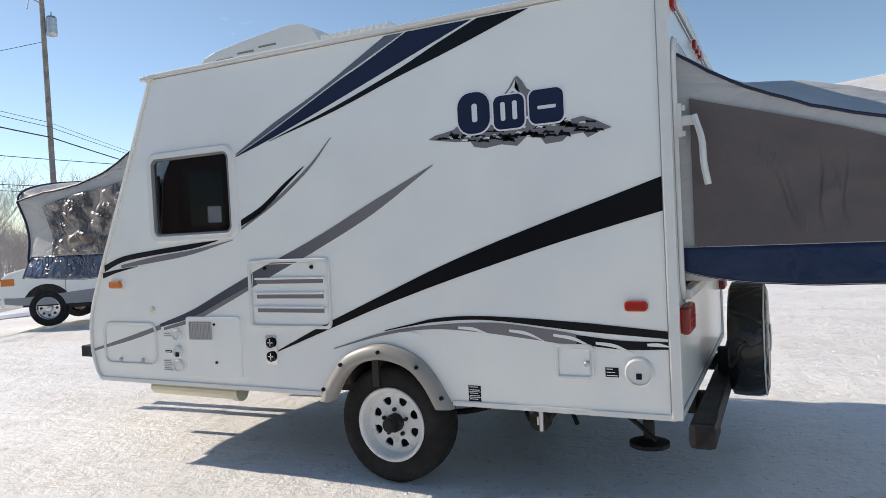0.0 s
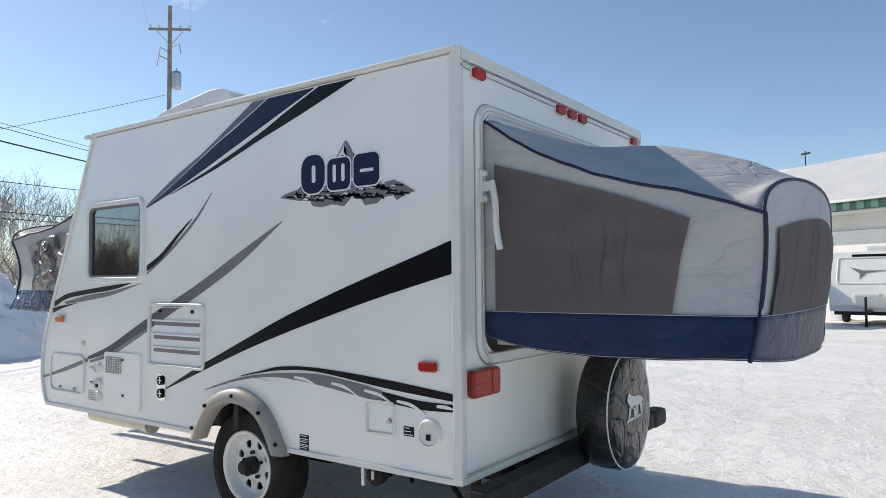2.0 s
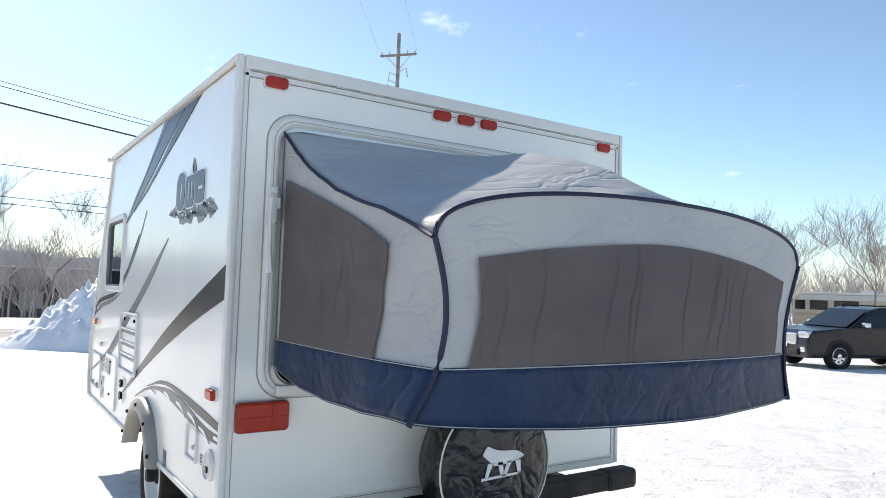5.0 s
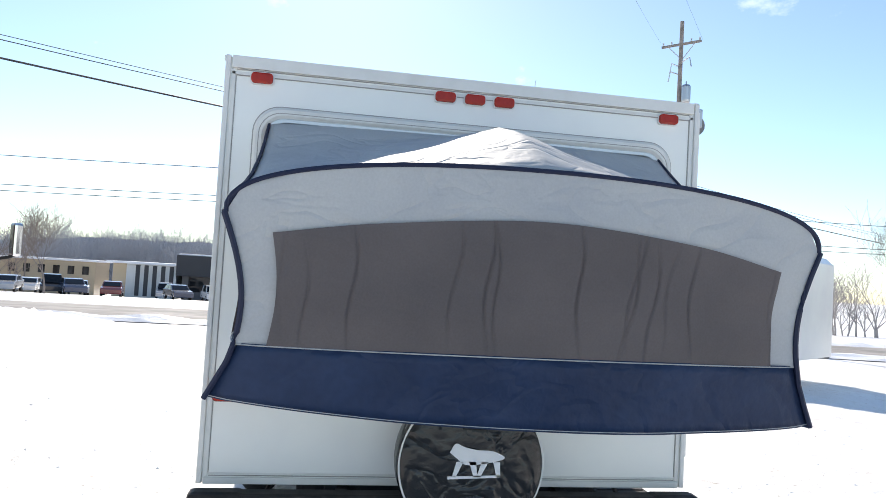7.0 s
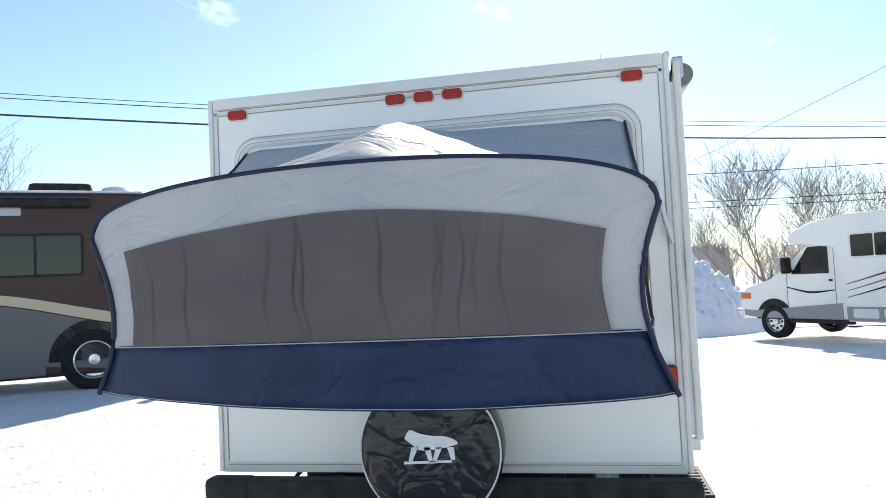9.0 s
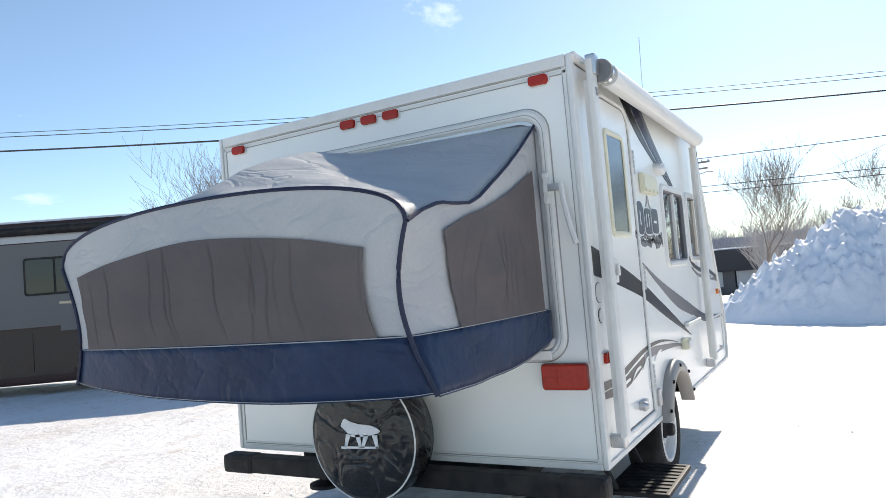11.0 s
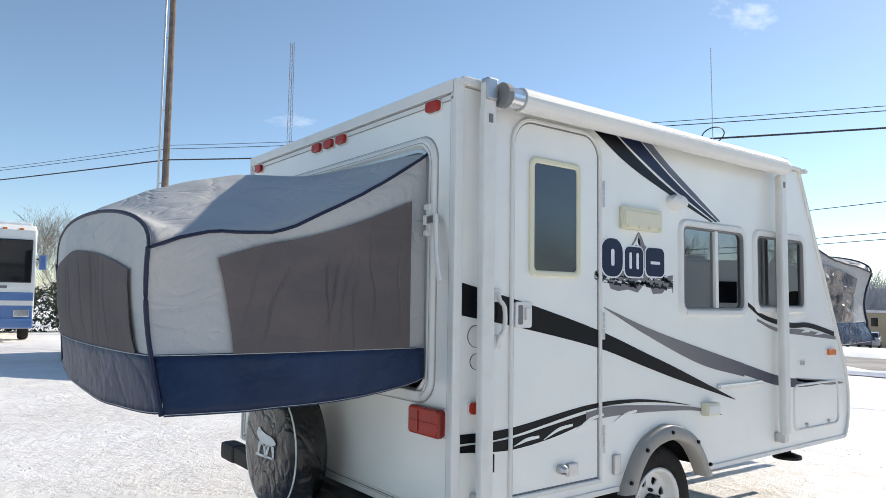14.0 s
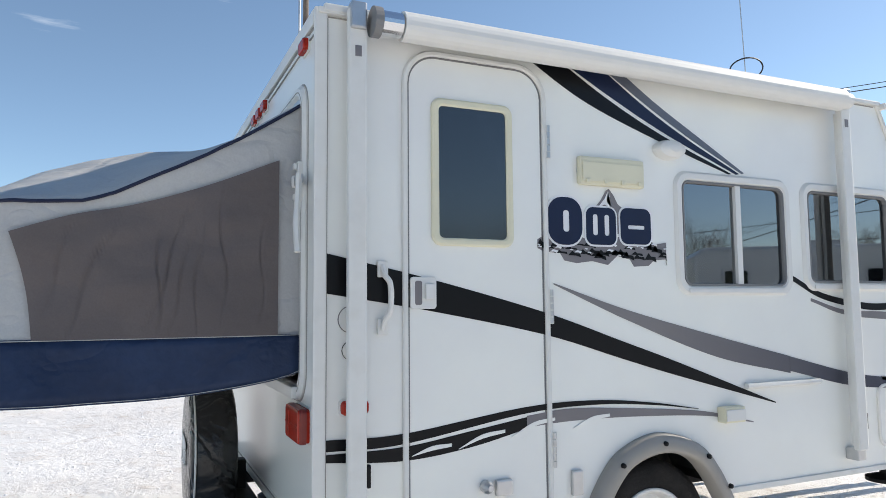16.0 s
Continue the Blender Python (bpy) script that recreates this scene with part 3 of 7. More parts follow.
LEFT_ONLY = [
    ("b", [(-2.2, 0.715), (-1.9, 0.855), (-1.51, 1.02), (-1.15, 1.17), (-0.82, 1.29), (-0.52, 1.39), (-0.24, 1.48), (-0.04, 1.545)], [(-2.2, 0.708), (-1.9, 0.82), (-1.51, 0.965), (-1.15, 1.085), (-0.82, 1.185), (-0.52, 1.272), (-0.24, 1.345), (-0.04, 1.395)]),
    ("f", [(-1.15, 1.69), (-1.52, 1.525), (-1.91, 1.345), (-2.36, 1.165)], [(-1.15, 1.685), (-1.52, 1.46), (-1.91, 1.275), (-2.36, 1.08)]),
    ("f", [(-2.36, 1.16), (-2.6, 1.055), (-2.85, 0.945), (-3.13, 0.855)], [(-2.36, 1.10), (-2.6, 1.0), (-2.85, 0.90), (-3.13, 0.835)]),
    ("g", [(-2.36, 1.098), (-2.6, 0.998), (-2.85, 0.898), (-3.1, 0.832)], [(-2.36, 1.078), (-2.6, 0.972), (-2.85, 0.872), (-3.1, 0.815)]),
    ("g", [(-3.13, 0.85), (-3.4, 0.775), (-3.76, 0.68)], [(-3.13, 0.82), (-3.4, 0.745), (-3.76, 0.665)]),
    ("b", [(-2.42, 1.475), (-2.26, 1.55), (-2.09, 1.665), (-1.95, 1.75)], [(-2.42, 1.44), (-2.26, 1.51), (-2.09, 1.64), (-1.95, 1.745)]),
    ("g", [(-2.42, 1.43), (-2.17, 1.575), (-1.92, 1.745), (-1.76, 1.89)], [(-2.42, 1.418), (-2.17, 1.552), (-1.92, 1.725), (-1.76, 1.885)]),
    ("b", [(-3.61, 1.235), (-3.43, 1.29), (-3.15, 1.322), (-2.83, 1.35), (-2.61, 1.365)], [(-3.61, 1.195), (-3.43, 1.255), (-3.15, 1.29), (-2.83, 1.32), (-2.61, 1.36)]),
    ("g", [(-3.45, 1.235), (-3.15, 1.28), (-2.83, 1.312), (-2.49, 1.362)], [(-3.45, 1.215), (-3.15, 1.245), (-2.83, 1.285), (-2.49, 1.36)]),
    ("b", [(-3.63, 1.185), (-3.5, 1.205), (-3.3, 1.225)], [(-3.63, 1.15), (-3.5, 1.185), (-3.3, 1.222)]),
    ("b", [(-1.48, 0.845), (-1.32, 0.88), (-1.15, 0.915), (-0.88, 0.925), (-0.43, 0.90), (-0.04, 0.865)], [(-1.48, 0.84), (-1.32, 0.87), (-1.15, 0.895), (-0.88, 0.905), (-0.43, 0.86), (-0.04, 0.832)]),
    ("g", [(-1.81, 0.74), (-1.5, 0.83), (-1.21, 0.875), (-0.88, 0.893), (-0.6, 0.868), (-0.45, 0.845)], [(-1.81, 0.735), (-1.5, 0.815), (-1.21, 0.855), (-0.94, 0.845), (-0.7, 0.82), (-0.45, 0.79)]),
    ("b", [(-0.45, 0.842), (-0.24, 0.82), (-0.04, 0.818)], [(-0.45, 0.80), (-0.24, 0.78), (-0.04, 0.785)]),
]
RIGHT_ONLY = [
    ("b", [(-0.04, 1.515), (-0.45, 1.425), (-0.95, 1.295), (-1.33, 1.17), (-1.63, 1.07), (-2.22, 0.86)], [(-0.04, 1.372), (-0.45, 1.305), (-0.95, 1.205), (-1.33, 1.095), (-1.63, 1.01), (-2.22, 0.855)]),
    ("f", [(-0.99, 1.415), (-1.37, 1.3), (-1.86, 1.18), (-2.327, 1.072)], [(-0.99, 1.41), (-1.37, 1.255), (-1.86, 1.085), (-2.33, 0.99)]),
    ("f", [(-2.33, 1.07), (-2.75, 0.975), (-3.1, 0.93), (-3.4, 0.905)], [(-2.33, 1.0), (-2.75, 0.91), (-3.1, 0.88), (-3.4, 0.885)]),
    ("g", [(-3.0, 0.945), (-3.44, 0.91), (-3.7, 0.88)], [(-3.0, 0.925), (-3.44, 0.875), (-3.7, 0.87)]),
    ("b", [(-2.38, 1.46), (-2.59, 1.375), (-2.92, 1.325), (-3.2, 1.32), (-3.58, 1.255)], [(-2.38, 1.435), (-2.59, 1.345), (-2.92, 1.29), (-3.2, 1.285), (-3.58, 1.22)]),
    ("g", [(-2.5, 1.35), (-2.75, 1.29), (-3.1, 1.275), (-3.6, 1.22)], [(-2.5, 1.335), (-2.75, 1.265), (-3.1, 1.235), (-3.6, 1.195)]),
    ("b", [(-0.04, 0.862), (-0.33, 0.862), (-0.85, 0.925), (-1.2, 0.93), (-1.5, 0.9), (-1.74, 0.86)], [(-0.04, 0.822), (-0.33, 0.825), (-0.85, 0.9), (-1.2, 0.912), (-1.5, 0.89), (-1.74, 0.858)]),
    ("g", [(-0.85, 0.89), (-1.06, 0.905), (-1.38, 0.885), (-1.78, 0.845), (-2.07, 0.78)], [(-0.85, 0.845), (-1.06, 0.855), (-1.38, 0.85), (-1.78, 0.825), (-2.07, 0.775)]),
    ("b", [(-0.04, 0.812), (-0.33, 0.815), (-0.6, 0.85), (-0.85, 0.885)], [(-0.04, 0.785), (-0.33, 0.765), (-0.6, 0.79), (-0.85, 0.84)]),
]
decals(left_out, SHARED + LEFT_ONLY)
RIGHT_TOP = [
    ("s", [(-1.33, 2.372), (-1.55, 2.235), (-1.8, 2.1), (-2.08, 1.95)], [(-1.24, 2.372), (-1.5, 2.22), (-1.75, 2.09), (-2.07, 1.945)]),
    ("n", [(-1.23, 2.372), (-1.48, 2.215), (-1.73, 2.085), (-2.05, 1.943)], [(-1.03, 2.372), (-1.3, 2.235), (-1.6, 2.1), (-2.03, 1.94)]),
    ("b", [(-1.015, 2.372), (-1.28, 2.225), (-1.58, 2.09), (-2.0, 1.94)], [(-0.84, 2.372), (-1.16, 2.2), (-1.55, 2.065), (-1.98, 1.938)]),
]
decals(right_out, RIGHT_TOP + RIGHT_ONLY)


def streaks(place, spots):
    """Short white flicks that cut into the lower swooshes."""
    for x, z, l, k in spots:
        part("white_flick", strip(place, [(x, z), (x + l * 0.5, z - 0.3 * l * k + 0.006), (x + l, z - l * k)], [(x, z - 0.012), (x + l * 0.5, z - 0.3 * l * k - 0.01), (x + l, z - l * k - 0.002)], 0.0, 0.0055, 8), WHITE, wall_l if place is left_out else wall_r)


streaks(left_out, [(-1.05, 0.872, 0.16, 0.2), (-0.78, 0.862, 0.18, 0.3), (-0.56, 0.845, 0.2, 0.33), (-0.36, 0.812, 0.17, 0.28), (-0.13, 0.81, 0.1, 0.12), (-1.4, 0.835, 0.14, 0.05)])
streaks(right_out, [(-0.98, 0.875, 0.2, 0.3), (-0.75, 0.845, 0.2, 0.28), (-0.52, 0.812, 0.16, 0.2), (-1.25, 0.872, 0.18, 0.25), (-3.2, 1.268, 0.12, 0.1), (-3.4, 1.25, 0.12, 0.1)])


def emblem(place, x0, z0, s):
    """The maker's mark as plain shapes: three navy blocks over a jagged grey range. s: +1 or -1, the reading direction."""
    own = wall_l if place is left_out else wall_r

    def at(u, v):
        if s < 0:
            u = min(0.62, max(-0.05, u))
        return (x0 + s * u, z0 + v)

    def poly(name, pts, m, d):
        q = [at(*p) for p in pts]
        part(name, plate(place, q, 0.0, d), m, own)

    random.seed(4)
    # range below
    top = [(-0.17, 0.0), (-0.13, 0.018), (-0.09, 0.024), (-0.03, 0.035), (0.0, 0.055), (0.05, 0.03), (0.12, 0.055), (0.2, 0.03), (0.27, 0.05), (0.33, 0.04), (0.4, 0.055), (0.45, 0.03), (0.5, 0.052), (0.56, 0.02), (0.62, 0.03), (0.68, 0.005), (0.75, -0.035)]
    low = [(0.7, -0.045), (0.64, -0.07), (0.62, -0.045), (0.55, -0.05), (0.52, -0.075), (0.44, -0.08), (0.42, -0.05), (0.35, -0.035), (0.3, -0.075), (0.22, -0.06), (0.14, -0.07), (0.08, -0.06), (0.06, -0.03), (-0.02, -0.025), (-0.1, -0.012)]
    poly("emblem_range", top + low, GREYD, 0.003)
    for k in range(34):
        u = -0.09 + k * 0.0235 + random.uniform(-0.015, 0.015)
        h = random.uniform(0.008, 0.026)
        v = random.uniform(-0.045, 0.012) if u > 0.02 else random.uniform(-0.012, 0.01)
        poly("emblem_shade", [(u - 0.03, v - 0.2 * h), (u - 0.008, v + h), (u + 0.004, v + 0.4 * h), (u + 0.03, v + 0.3 * h), (u + 0.035, v - 0.6 * h), (u + 0.008, v - 0.2 * h)], BLACKD, 0.0045)
    for k in range(26):
        u = -0.06 + k * 0.03 + random.uniform(-0.012, 0.012)
        v = random.uniform(-0.04, 0.02) if u > 0.02 else random.uniform(-0.008, 0.012)
        w = random.uniform(0.008, 0.02)
        poly("emblem_fleck", [(u - w, v), (u - 0.3 * w, v + 0.5 * w), (u + w, v + 0.25 * w), (u + 0.5 * w, v - 0.25 * w), (u, v + 0.05 * w)], SNOWD, 0.0055)
    # peak above
    poly("emblem_peak", [(0.22, 0.15), (0.27, 0.2), (0.3, 0.245), (0.315, 0.255), (0.34, 0.225), (0.36, 0.19), (0.39, 0.17), (0.38, 0.06), (0.2, 0.06)], GREYD, 0.003)
    poly("emblem_snowcap", [(0.255, 0.17), (0.29, 0.21), (0.31, 0.245), (0.318, 0.22), (0.3, 0.2), (0.325, 0.17), (0.29, 0.185)], SNOWD, 0.0045)
    # three blocks with a white rim
    for u0, u1, v0, v1, r, holes in ((0.0, 0.17, 0.0, 0.2, 0.07, [(0.075, 0.06, 0.105, 0.15, 0.012)]), (0.19, 0.345, 0.005, 0.165, 0.035, [(0.225, 0.05, 0.25, 0.14, 0.01), (0.285, 0.05, 0.31, 0.14, 0.01)]), (0.37, 0.535, 0.012, 0.17, 0.035, [(0.41, 0.083, 0.5, 0.1, 0.006)])):
        v0, v1 = v0 + 0.005, v1 + 0.005
        part("emblem_rim", plate(place, [at(*p) for p in rrect(u0 - 0.008, v0 - 0.008, u1 + 0.008, v1 + 0.008, r + 0.006)], 0.0, 0.005), SNOWD, own)
        hl = [[at(*p) for p in rrect(*h)] for h in holes]
        part("emblem_block", plate(place, [at(*p) for p in rrect(u0, v0, u1, v1, r)], 0.0, 0.007, hl), NAVYD, own)


emblem(left_out, -0.995, 1.815, 1)
emblem(right_out, -0.965, 1.57, -1)


# ---- windows, hatches and fittings of the side walls ----
def window(place, r, split, parent):
    frame_ob = part("window", ring(place, rrect(*r, 0.075, 7), rrect(*inset(r, 0.048), 0.04, 7), -0.03, 0.016), OFFWHITE, parent, "white-framed side window with dark glass")
    part("rubber_seal", ring(place, rrect(*inset(r, 0.042), 0.045, 7), rrect(*inset(r, 0.055), 0.035, 7), -0.02, 0.012), RUBBERSEAL, frame_ob)
    g = inset(r, 0.05)
    part("pane", plate(place, rrect(*g, 0.038), -0.012, -0.008), GLASS, frame_ob)
    if split:
        x = g[0] + (g[2] - g[0]) * split
        part("mullion", plate(place, [(x - 0.016, g[1]), (x + 0.016, g[1]), (x + 0.016, g[3]), (x - 0.016, g[3])], -0.02, 0.01), OFFWHITE, frame_ob)
    part("weep_rail", plate(place, [(r[0] + 0.06, r[1] + 0.012), (r[2] - 0.06, r[1] + 0.012), (r[2] - 0.06, r[1] + 0.03), (r[0] + 0.06, r[1] + 0.03)], 0.01, 0.022), OFFWHITE, frame_ob)
    return frame_ob


w = window(left_out, WIN_L, 0, wall_l)
part("paper_tag", plate(left_out, [(-2.92, 1.42), (-2.8, 1.42), (-2.8, 1.495), (-2.92, 1.5)], -0.03, -0.026), SNOWD, w, "white paper tag behind the glass")
part("reveal", ring(left_out, rrect(*inset(WIN_L, 0.05), 0.038), rrect(*inset(WIN_L, 0.058), 0.034), -0.1, -0.014), OFFWHITE, w)
part("sash_bar", plate(left_out, [(-3.055, 1.415), (-3.03, 1.415), (-3.03, 1.885), (-3.055, 1.885)], -0.03, -0.014), RUBBERSEAL, w)
window(right_out, WIN_R1, 0.47, wall_r)
window(right_out, WIN_R2, 0.5, wall_r)


def hatch(place, r, parent, rad=0.05, knobs=(), name="hatch", m=WHITE):
    f = part(name, ring(place, rrect(*r, rad), rrect(*inset(r, 0.016), max(rad - 0.014, 0.008)), -0.004, 0.012), OFFWHITE, parent)
    part("hatch_lid", plate(place, rrect(*inset(r, 0.022), max(rad - 0.02, 0.006)), -0.002, 0.0025), m, f)
    for x, z in knobs:
        part("latch", lathe([(0.0, 0.0), (0.013, 0.0), (0.012, 0.014), (0.006, 0.018), (0, 0.018)], 10, "y", (0, 0, 0)), METAL, f).matrix_basis = pose(*place(x, z, 0.003), 0, 0, 180 if place is left_out else 0)
    return f


hatch(left_out, (-3.655, 0.585, -3.165, 0.865), wall_l, 0.06, [(-3.5, 0.62), (-3.3, 0.62)])
hatch(right_out, (-3.62, 0.585, -2.95, 0.905), wall_r, 0.06, [(-3.45, 0.62), (-3.12, 0.62)])
hatch(left_out, (-0.555, 0.635, -0.37, 0.80), wall_l, 0.025, [(-0.405, 0.71)])
wp = part("heater_door", plate(left_out, rrect(-2.9, 0.535, -2.47, 0.905, 0.02), 0.0, 0.014, bevel=0.004), WHITE, wall_l)
gr = part("grille", plate(left_out, rrect(-2.87, 0.765, -2.69, 0.875, 0.006), 0.0145, 0.018), RUBBERSEAL, wp)
for k in range(8):
    part("grille_bar", plate(left_out, [(-2.87, 0.768 + k * 0.0137), (-2.69, 0.768 + k * 0.0137), (-2.69, 0.773 + k * 0.0137), (-2.87, 0.773 + k * 0.0137)], 0.017, 0.022), METAL, wp)
for k in range(9):
    part("grille_bar", plate(left_out, [(-2.868 + k * 0.022, 0.766), (-2.862 + k * 0.022, 0.766), (-2.862 + k * 0.022, 0.874), (-2.868 + k * 0.022, 0.874)], 0.017, 0.0215), METAL, wp)
for x, z in ((-2.665, 0.86), (-2.66, 0.63)):
    part("latch", lathe([(0, 0), (0.008, 0), (0.008, 0.008), (0, 0.01)], 8, "y"), BLACKD, wp).matrix_basis = pose(x, -0.014, z, 0, 0, 180)
fv = part("fridge_vent", ring(left_out, rrect(-2.385, 0.845, -1.81, 1.24, 0.035), rrect(-2.367, 0.863, -1.828, 1.222, 0.025), -0.002, 0.018), OFFWHITE, wall_l)
part("vent_cover", plate(left_out, rrect(-2.36, 0.87, -1.835, 1.215, 0.02), 0.0, 0.004), WHITE, fv)
part("fading_stripe", plate(left_out, [(-2.243, 1.211), (-2.06, 1.211), (-2.355, 1.083), (-2.355, 1.167)], 0.003, 0.0052), FADED, fv)
for z in (1.1, 1.015, 0.935):
    part("vent_slot", plate(left_out, [(-2.33, z), (-1.86, z), (-1.86, z + 0.03), (-2.33, z + 0.03)], 0.003, 0.0062), GREYD, fv)
    part("louvre", box((-2.335, -0.016, z + 0.024), (-1.855, -0.004, z + 0.036), 0.003), WHITE, fv)
for x in (-2.26, -1.93):
    part("latch", lathe([(0, 0), (0.012, 0), (0.01, 0.01), (0, 0.01)], 8, "y"), BLACKD, fv).matrix_basis = pose(x, -0.004, 1.19, 0, 0, 180)


def cap(place, x, z, r, parent, name, hole=True):
    s = 180 if place is left_out else 0
    c = part(name, lathe([(0, 0), (r, 0), (r, 0.01), (r * 0.86, 0.02), (r * 0.8, 0.012), (0, 0.014)], 20, "y"), OFFWHITE, parent)
    c.matrix_basis = pose(*place(x, z, 0.0), 0, 0, s)
    if hole:
        part("keyhole", box((-0.012, 0.012, -0.03), (0.012, 0.02, -0.004), 0.002), BLACKD, c)


cap(left_out, -0.17, 0.68, 0.066, wall_l, "cable_hatch")
for z, h in ((0.79, False), (0.685, True), (0.595, False)):
    cap(left_out, -2.985, z, 0.038, wall_l, "filler_cap", h)
# small stickers with lines of unreadable print
for x0, z0, x1, z1, m, ink in ((-0.322, 0.652, -0.262, 0.696, BLACKD, SNOWD), (-1.012, 0.548, -0.945, 0.577, BLACKD, SNOWD), (-1.012, 0.52, -0.945, 0.545, BLACKD, SNOWD), (-1.012, 0.49, -0.945, 0.516, BLACKD, SNOWD), (-3.1, 0.675, -3.045, 0.69, BLACKD, SNOWD), (-3.12, 0.56, -3.03, 0.63, OFFWHITE, GREYD), (-3.11, 0.775, -3.03, 0.8, OFFWHITE, GREYD)):
    s = part("sticker", plate(left_out, [(x0, z0), (x1, z0), (x1, z1), (x0, z1)], 0.0, 0.002), m, wall_l)
    n = max(1, int((z1 - z0) / 0.011))
    for k in range(n):
        z = z0 + (k + 0.5) * (z1 - z0) / n
        part("print_bar", plate(left_out, [(x0 + 0.006, z - 0.0018), (x1 - 0.006 - 0.01 * (k % 3), z - 0.0018), (x1 - 0.006 - 0.01 * (k % 3), z + 0.0018), (x0 + 0.006, z + 0.0018)], 0.0, 0.003), ink, s)
op = part("inlet_plate", plate(left_out, rrect(-2.285, 0.635, -2.205, 0.80, 0.006), 0.0, 0.006), CHROME, wall_l)
for z in (0.76, 0.68):
    q = part("inlet", lathe([(0, 0.0), (0.022, 0.0), (0.03, 0.006), (0.03, 0.012), (0.022, 0.014), (0.02, 0.004), (0, 0.004)], 16, "y"), BLACKD, op)
    q.matrix_basis = pose(-2.245, -0.006, z, 0, 0, 180)
    part("spoke", box((-0.022, 0.004, -0.003), (0.022, 0.012, 0.003), 0, box((-0.003, 0.004, -0.022), (0.003, 0.012, 0.022))), CHROME, q)


def lamp(place, r, m, parent, d=0.03):
    b = part("light_base", plate(place, rrect(*[r[0] - 0.006, r[1] - 0.006, r[2] + 0.006, r[3] + 0.006], 0.018), 0.0, 0.008), OFFWHITE, parent)
    part("lens", plate(place, rrect(*r, 0.016), 0.006, d, bevel=0.008), m, b, smooth=False)
    return b


lamp(left_out, (-0.22, 0.955, -0.12, 1.0), RED, wall_l, 0.028)
lamp(left_out, (-3.555, 1.085, -3.45, 1.13), AMBER, wall_l, 0.028)
lamp(right_out, (-0.19, 0.945, -0.09, 0.995), RED, wall_r, 0.028)
lamp(right_out, (-3.555, 1.085, -3.45, 1.13), AMBER, wall_r, 0.028)
for y in (0.10, 0.955, 1.10, 1.245, 2.10):
    lamp(rear_out, (y, 2.292, y + 0.098, 2.34), RED, trailer, 0.028)
for y in (0.035, W - 0.255):
    t = lamp(rear_out, (y, 0.848, y + 0.22, 0.965), RED, trailer, 0.05)
    part("lens_rim", ring(rear_out, rrect(y - 0.004, 0.844, y + 0.224, 0.969, 0.018), rrect(y + 0.008, 0.856, y + 0.212, 0.957, 0.012), 0.02, 0.044), LENSRIM, t)
    part("lens_ridge", box((0.046, y + 0.01, 0.904), (0.053, y + 0.21, 0.908), 0.001), RED, t)
    part("lens_rib", box((0.05, y + 0.075 if y > 1 else y + 0.145, 0.862), (0.054, y + 0.08 if y > 1 else y + 0.15, 0.95), 0.001), RED, t)

# entry door
door = part("entry_door", plate(right_out, rrect(*inset(DOOR, 0.03), 0.11, 7, True), 0.0, 0.002), WHITE, wall_r, "white entry door, shut")
part("door_frame", ring(right_out, rrect(*DOOR, 0.14, 8, True), rrect(*inset(DOOR, 0.022), 0.12, 8, True), -0.002, 0.014), TRIM, door)
part("door_gap", ring(right_out, rrect(*inset(DOOR, 0.022), 0.12, 8, True), rrect(*inset(DOOR, 0.03), 0.112, 8, True), -0.002, 0.003), RUBBERSEAL, door)
dw = (-0.80, 1.555, -0.445, 2.13)
dfr = part("window_frame", ring(right_out, rrect(*dw, 0.04), rrect(*inset(dw, 0.03), 0.02), 0.0, 0.016), CREAM, door, "yellowed plastic window surround")
part("pane", plate(right_out, rrect(*inset(dw, 0.028), 0.02), 0.004, 0.008), DARKGLASS, dfr)
# added dark sheet behind the pane stands in for the room's shade
part("room_shade_sheet", plate(right_out, rrect(*inset(dw, 0.028), 0.02), 0.002, 0.0032), DARKIN, dfr)
h = part("door_handle", plate(right_out, rrect(-0.46, 1.315, -0.355, 1.435, 0.012), 0.002, 0.014, bevel=0.004), OFFWHITE, door)
part("handle_cup", plate(right_out, rrect(-0.4, 1.33, -0.372, 1.42, 0.008), 0.014, 0.0155), GREYD, h)
part("handle_lever", box((-0.445, W + 0.014, 1.35), (-0.41, W + 0.03, 1.41), 0.006), OFFWHITE, h)
for z in (2.0, 1.32, 0.75):
    hg = part("hinge", box((-0.978, W + 0.013, z - 0.07), (-0.958, W + 0.017, z + 0.07), 0.001), TRIM, door)
    for k in range(5):
        part("hinge_knuckle", tube([(-0.968, W + 0.018, z - 0.068 + 0.028 * k), (-0.968, W + 0.018, z - 0.044 + 0.028 * k)], 0.007, 8), METAL, hg)
lk = part("door_holdback", box((-0.77, W + 0.002, 0.6), (-0.7, W + 0.025, 0.66), 0.006), METAL, door)
part("holdback_bumper", lathe([(0, 0), (0.024, 0), (0.024, 0.03), (0.012, 0.05), (0, 0.05)], 12, "y", (-0.66, W + 0.002, 0.64)), METAL, lk)
gh = part("grab_handle", tube(smooth_line([(-0.245, W + 0.008, 1.475), (-0.25, W + 0.022, 1.44), (-0.268, W + 0.034, 1.405), (-0.268, W + 0.034, 1.315), (-0.25, W + 0.022, 1.275), (-0.245, W + 0.008, 1.24)], 20), 0.011, 8), OFFWHITE, wall_r)
for z in (1.462, 1.252):
    part("handle_foot", box((-0.268, W, z - 0.03), (-0.226, W + 0.014, z + 0.03), 0.006), OFFWHITE, gh)
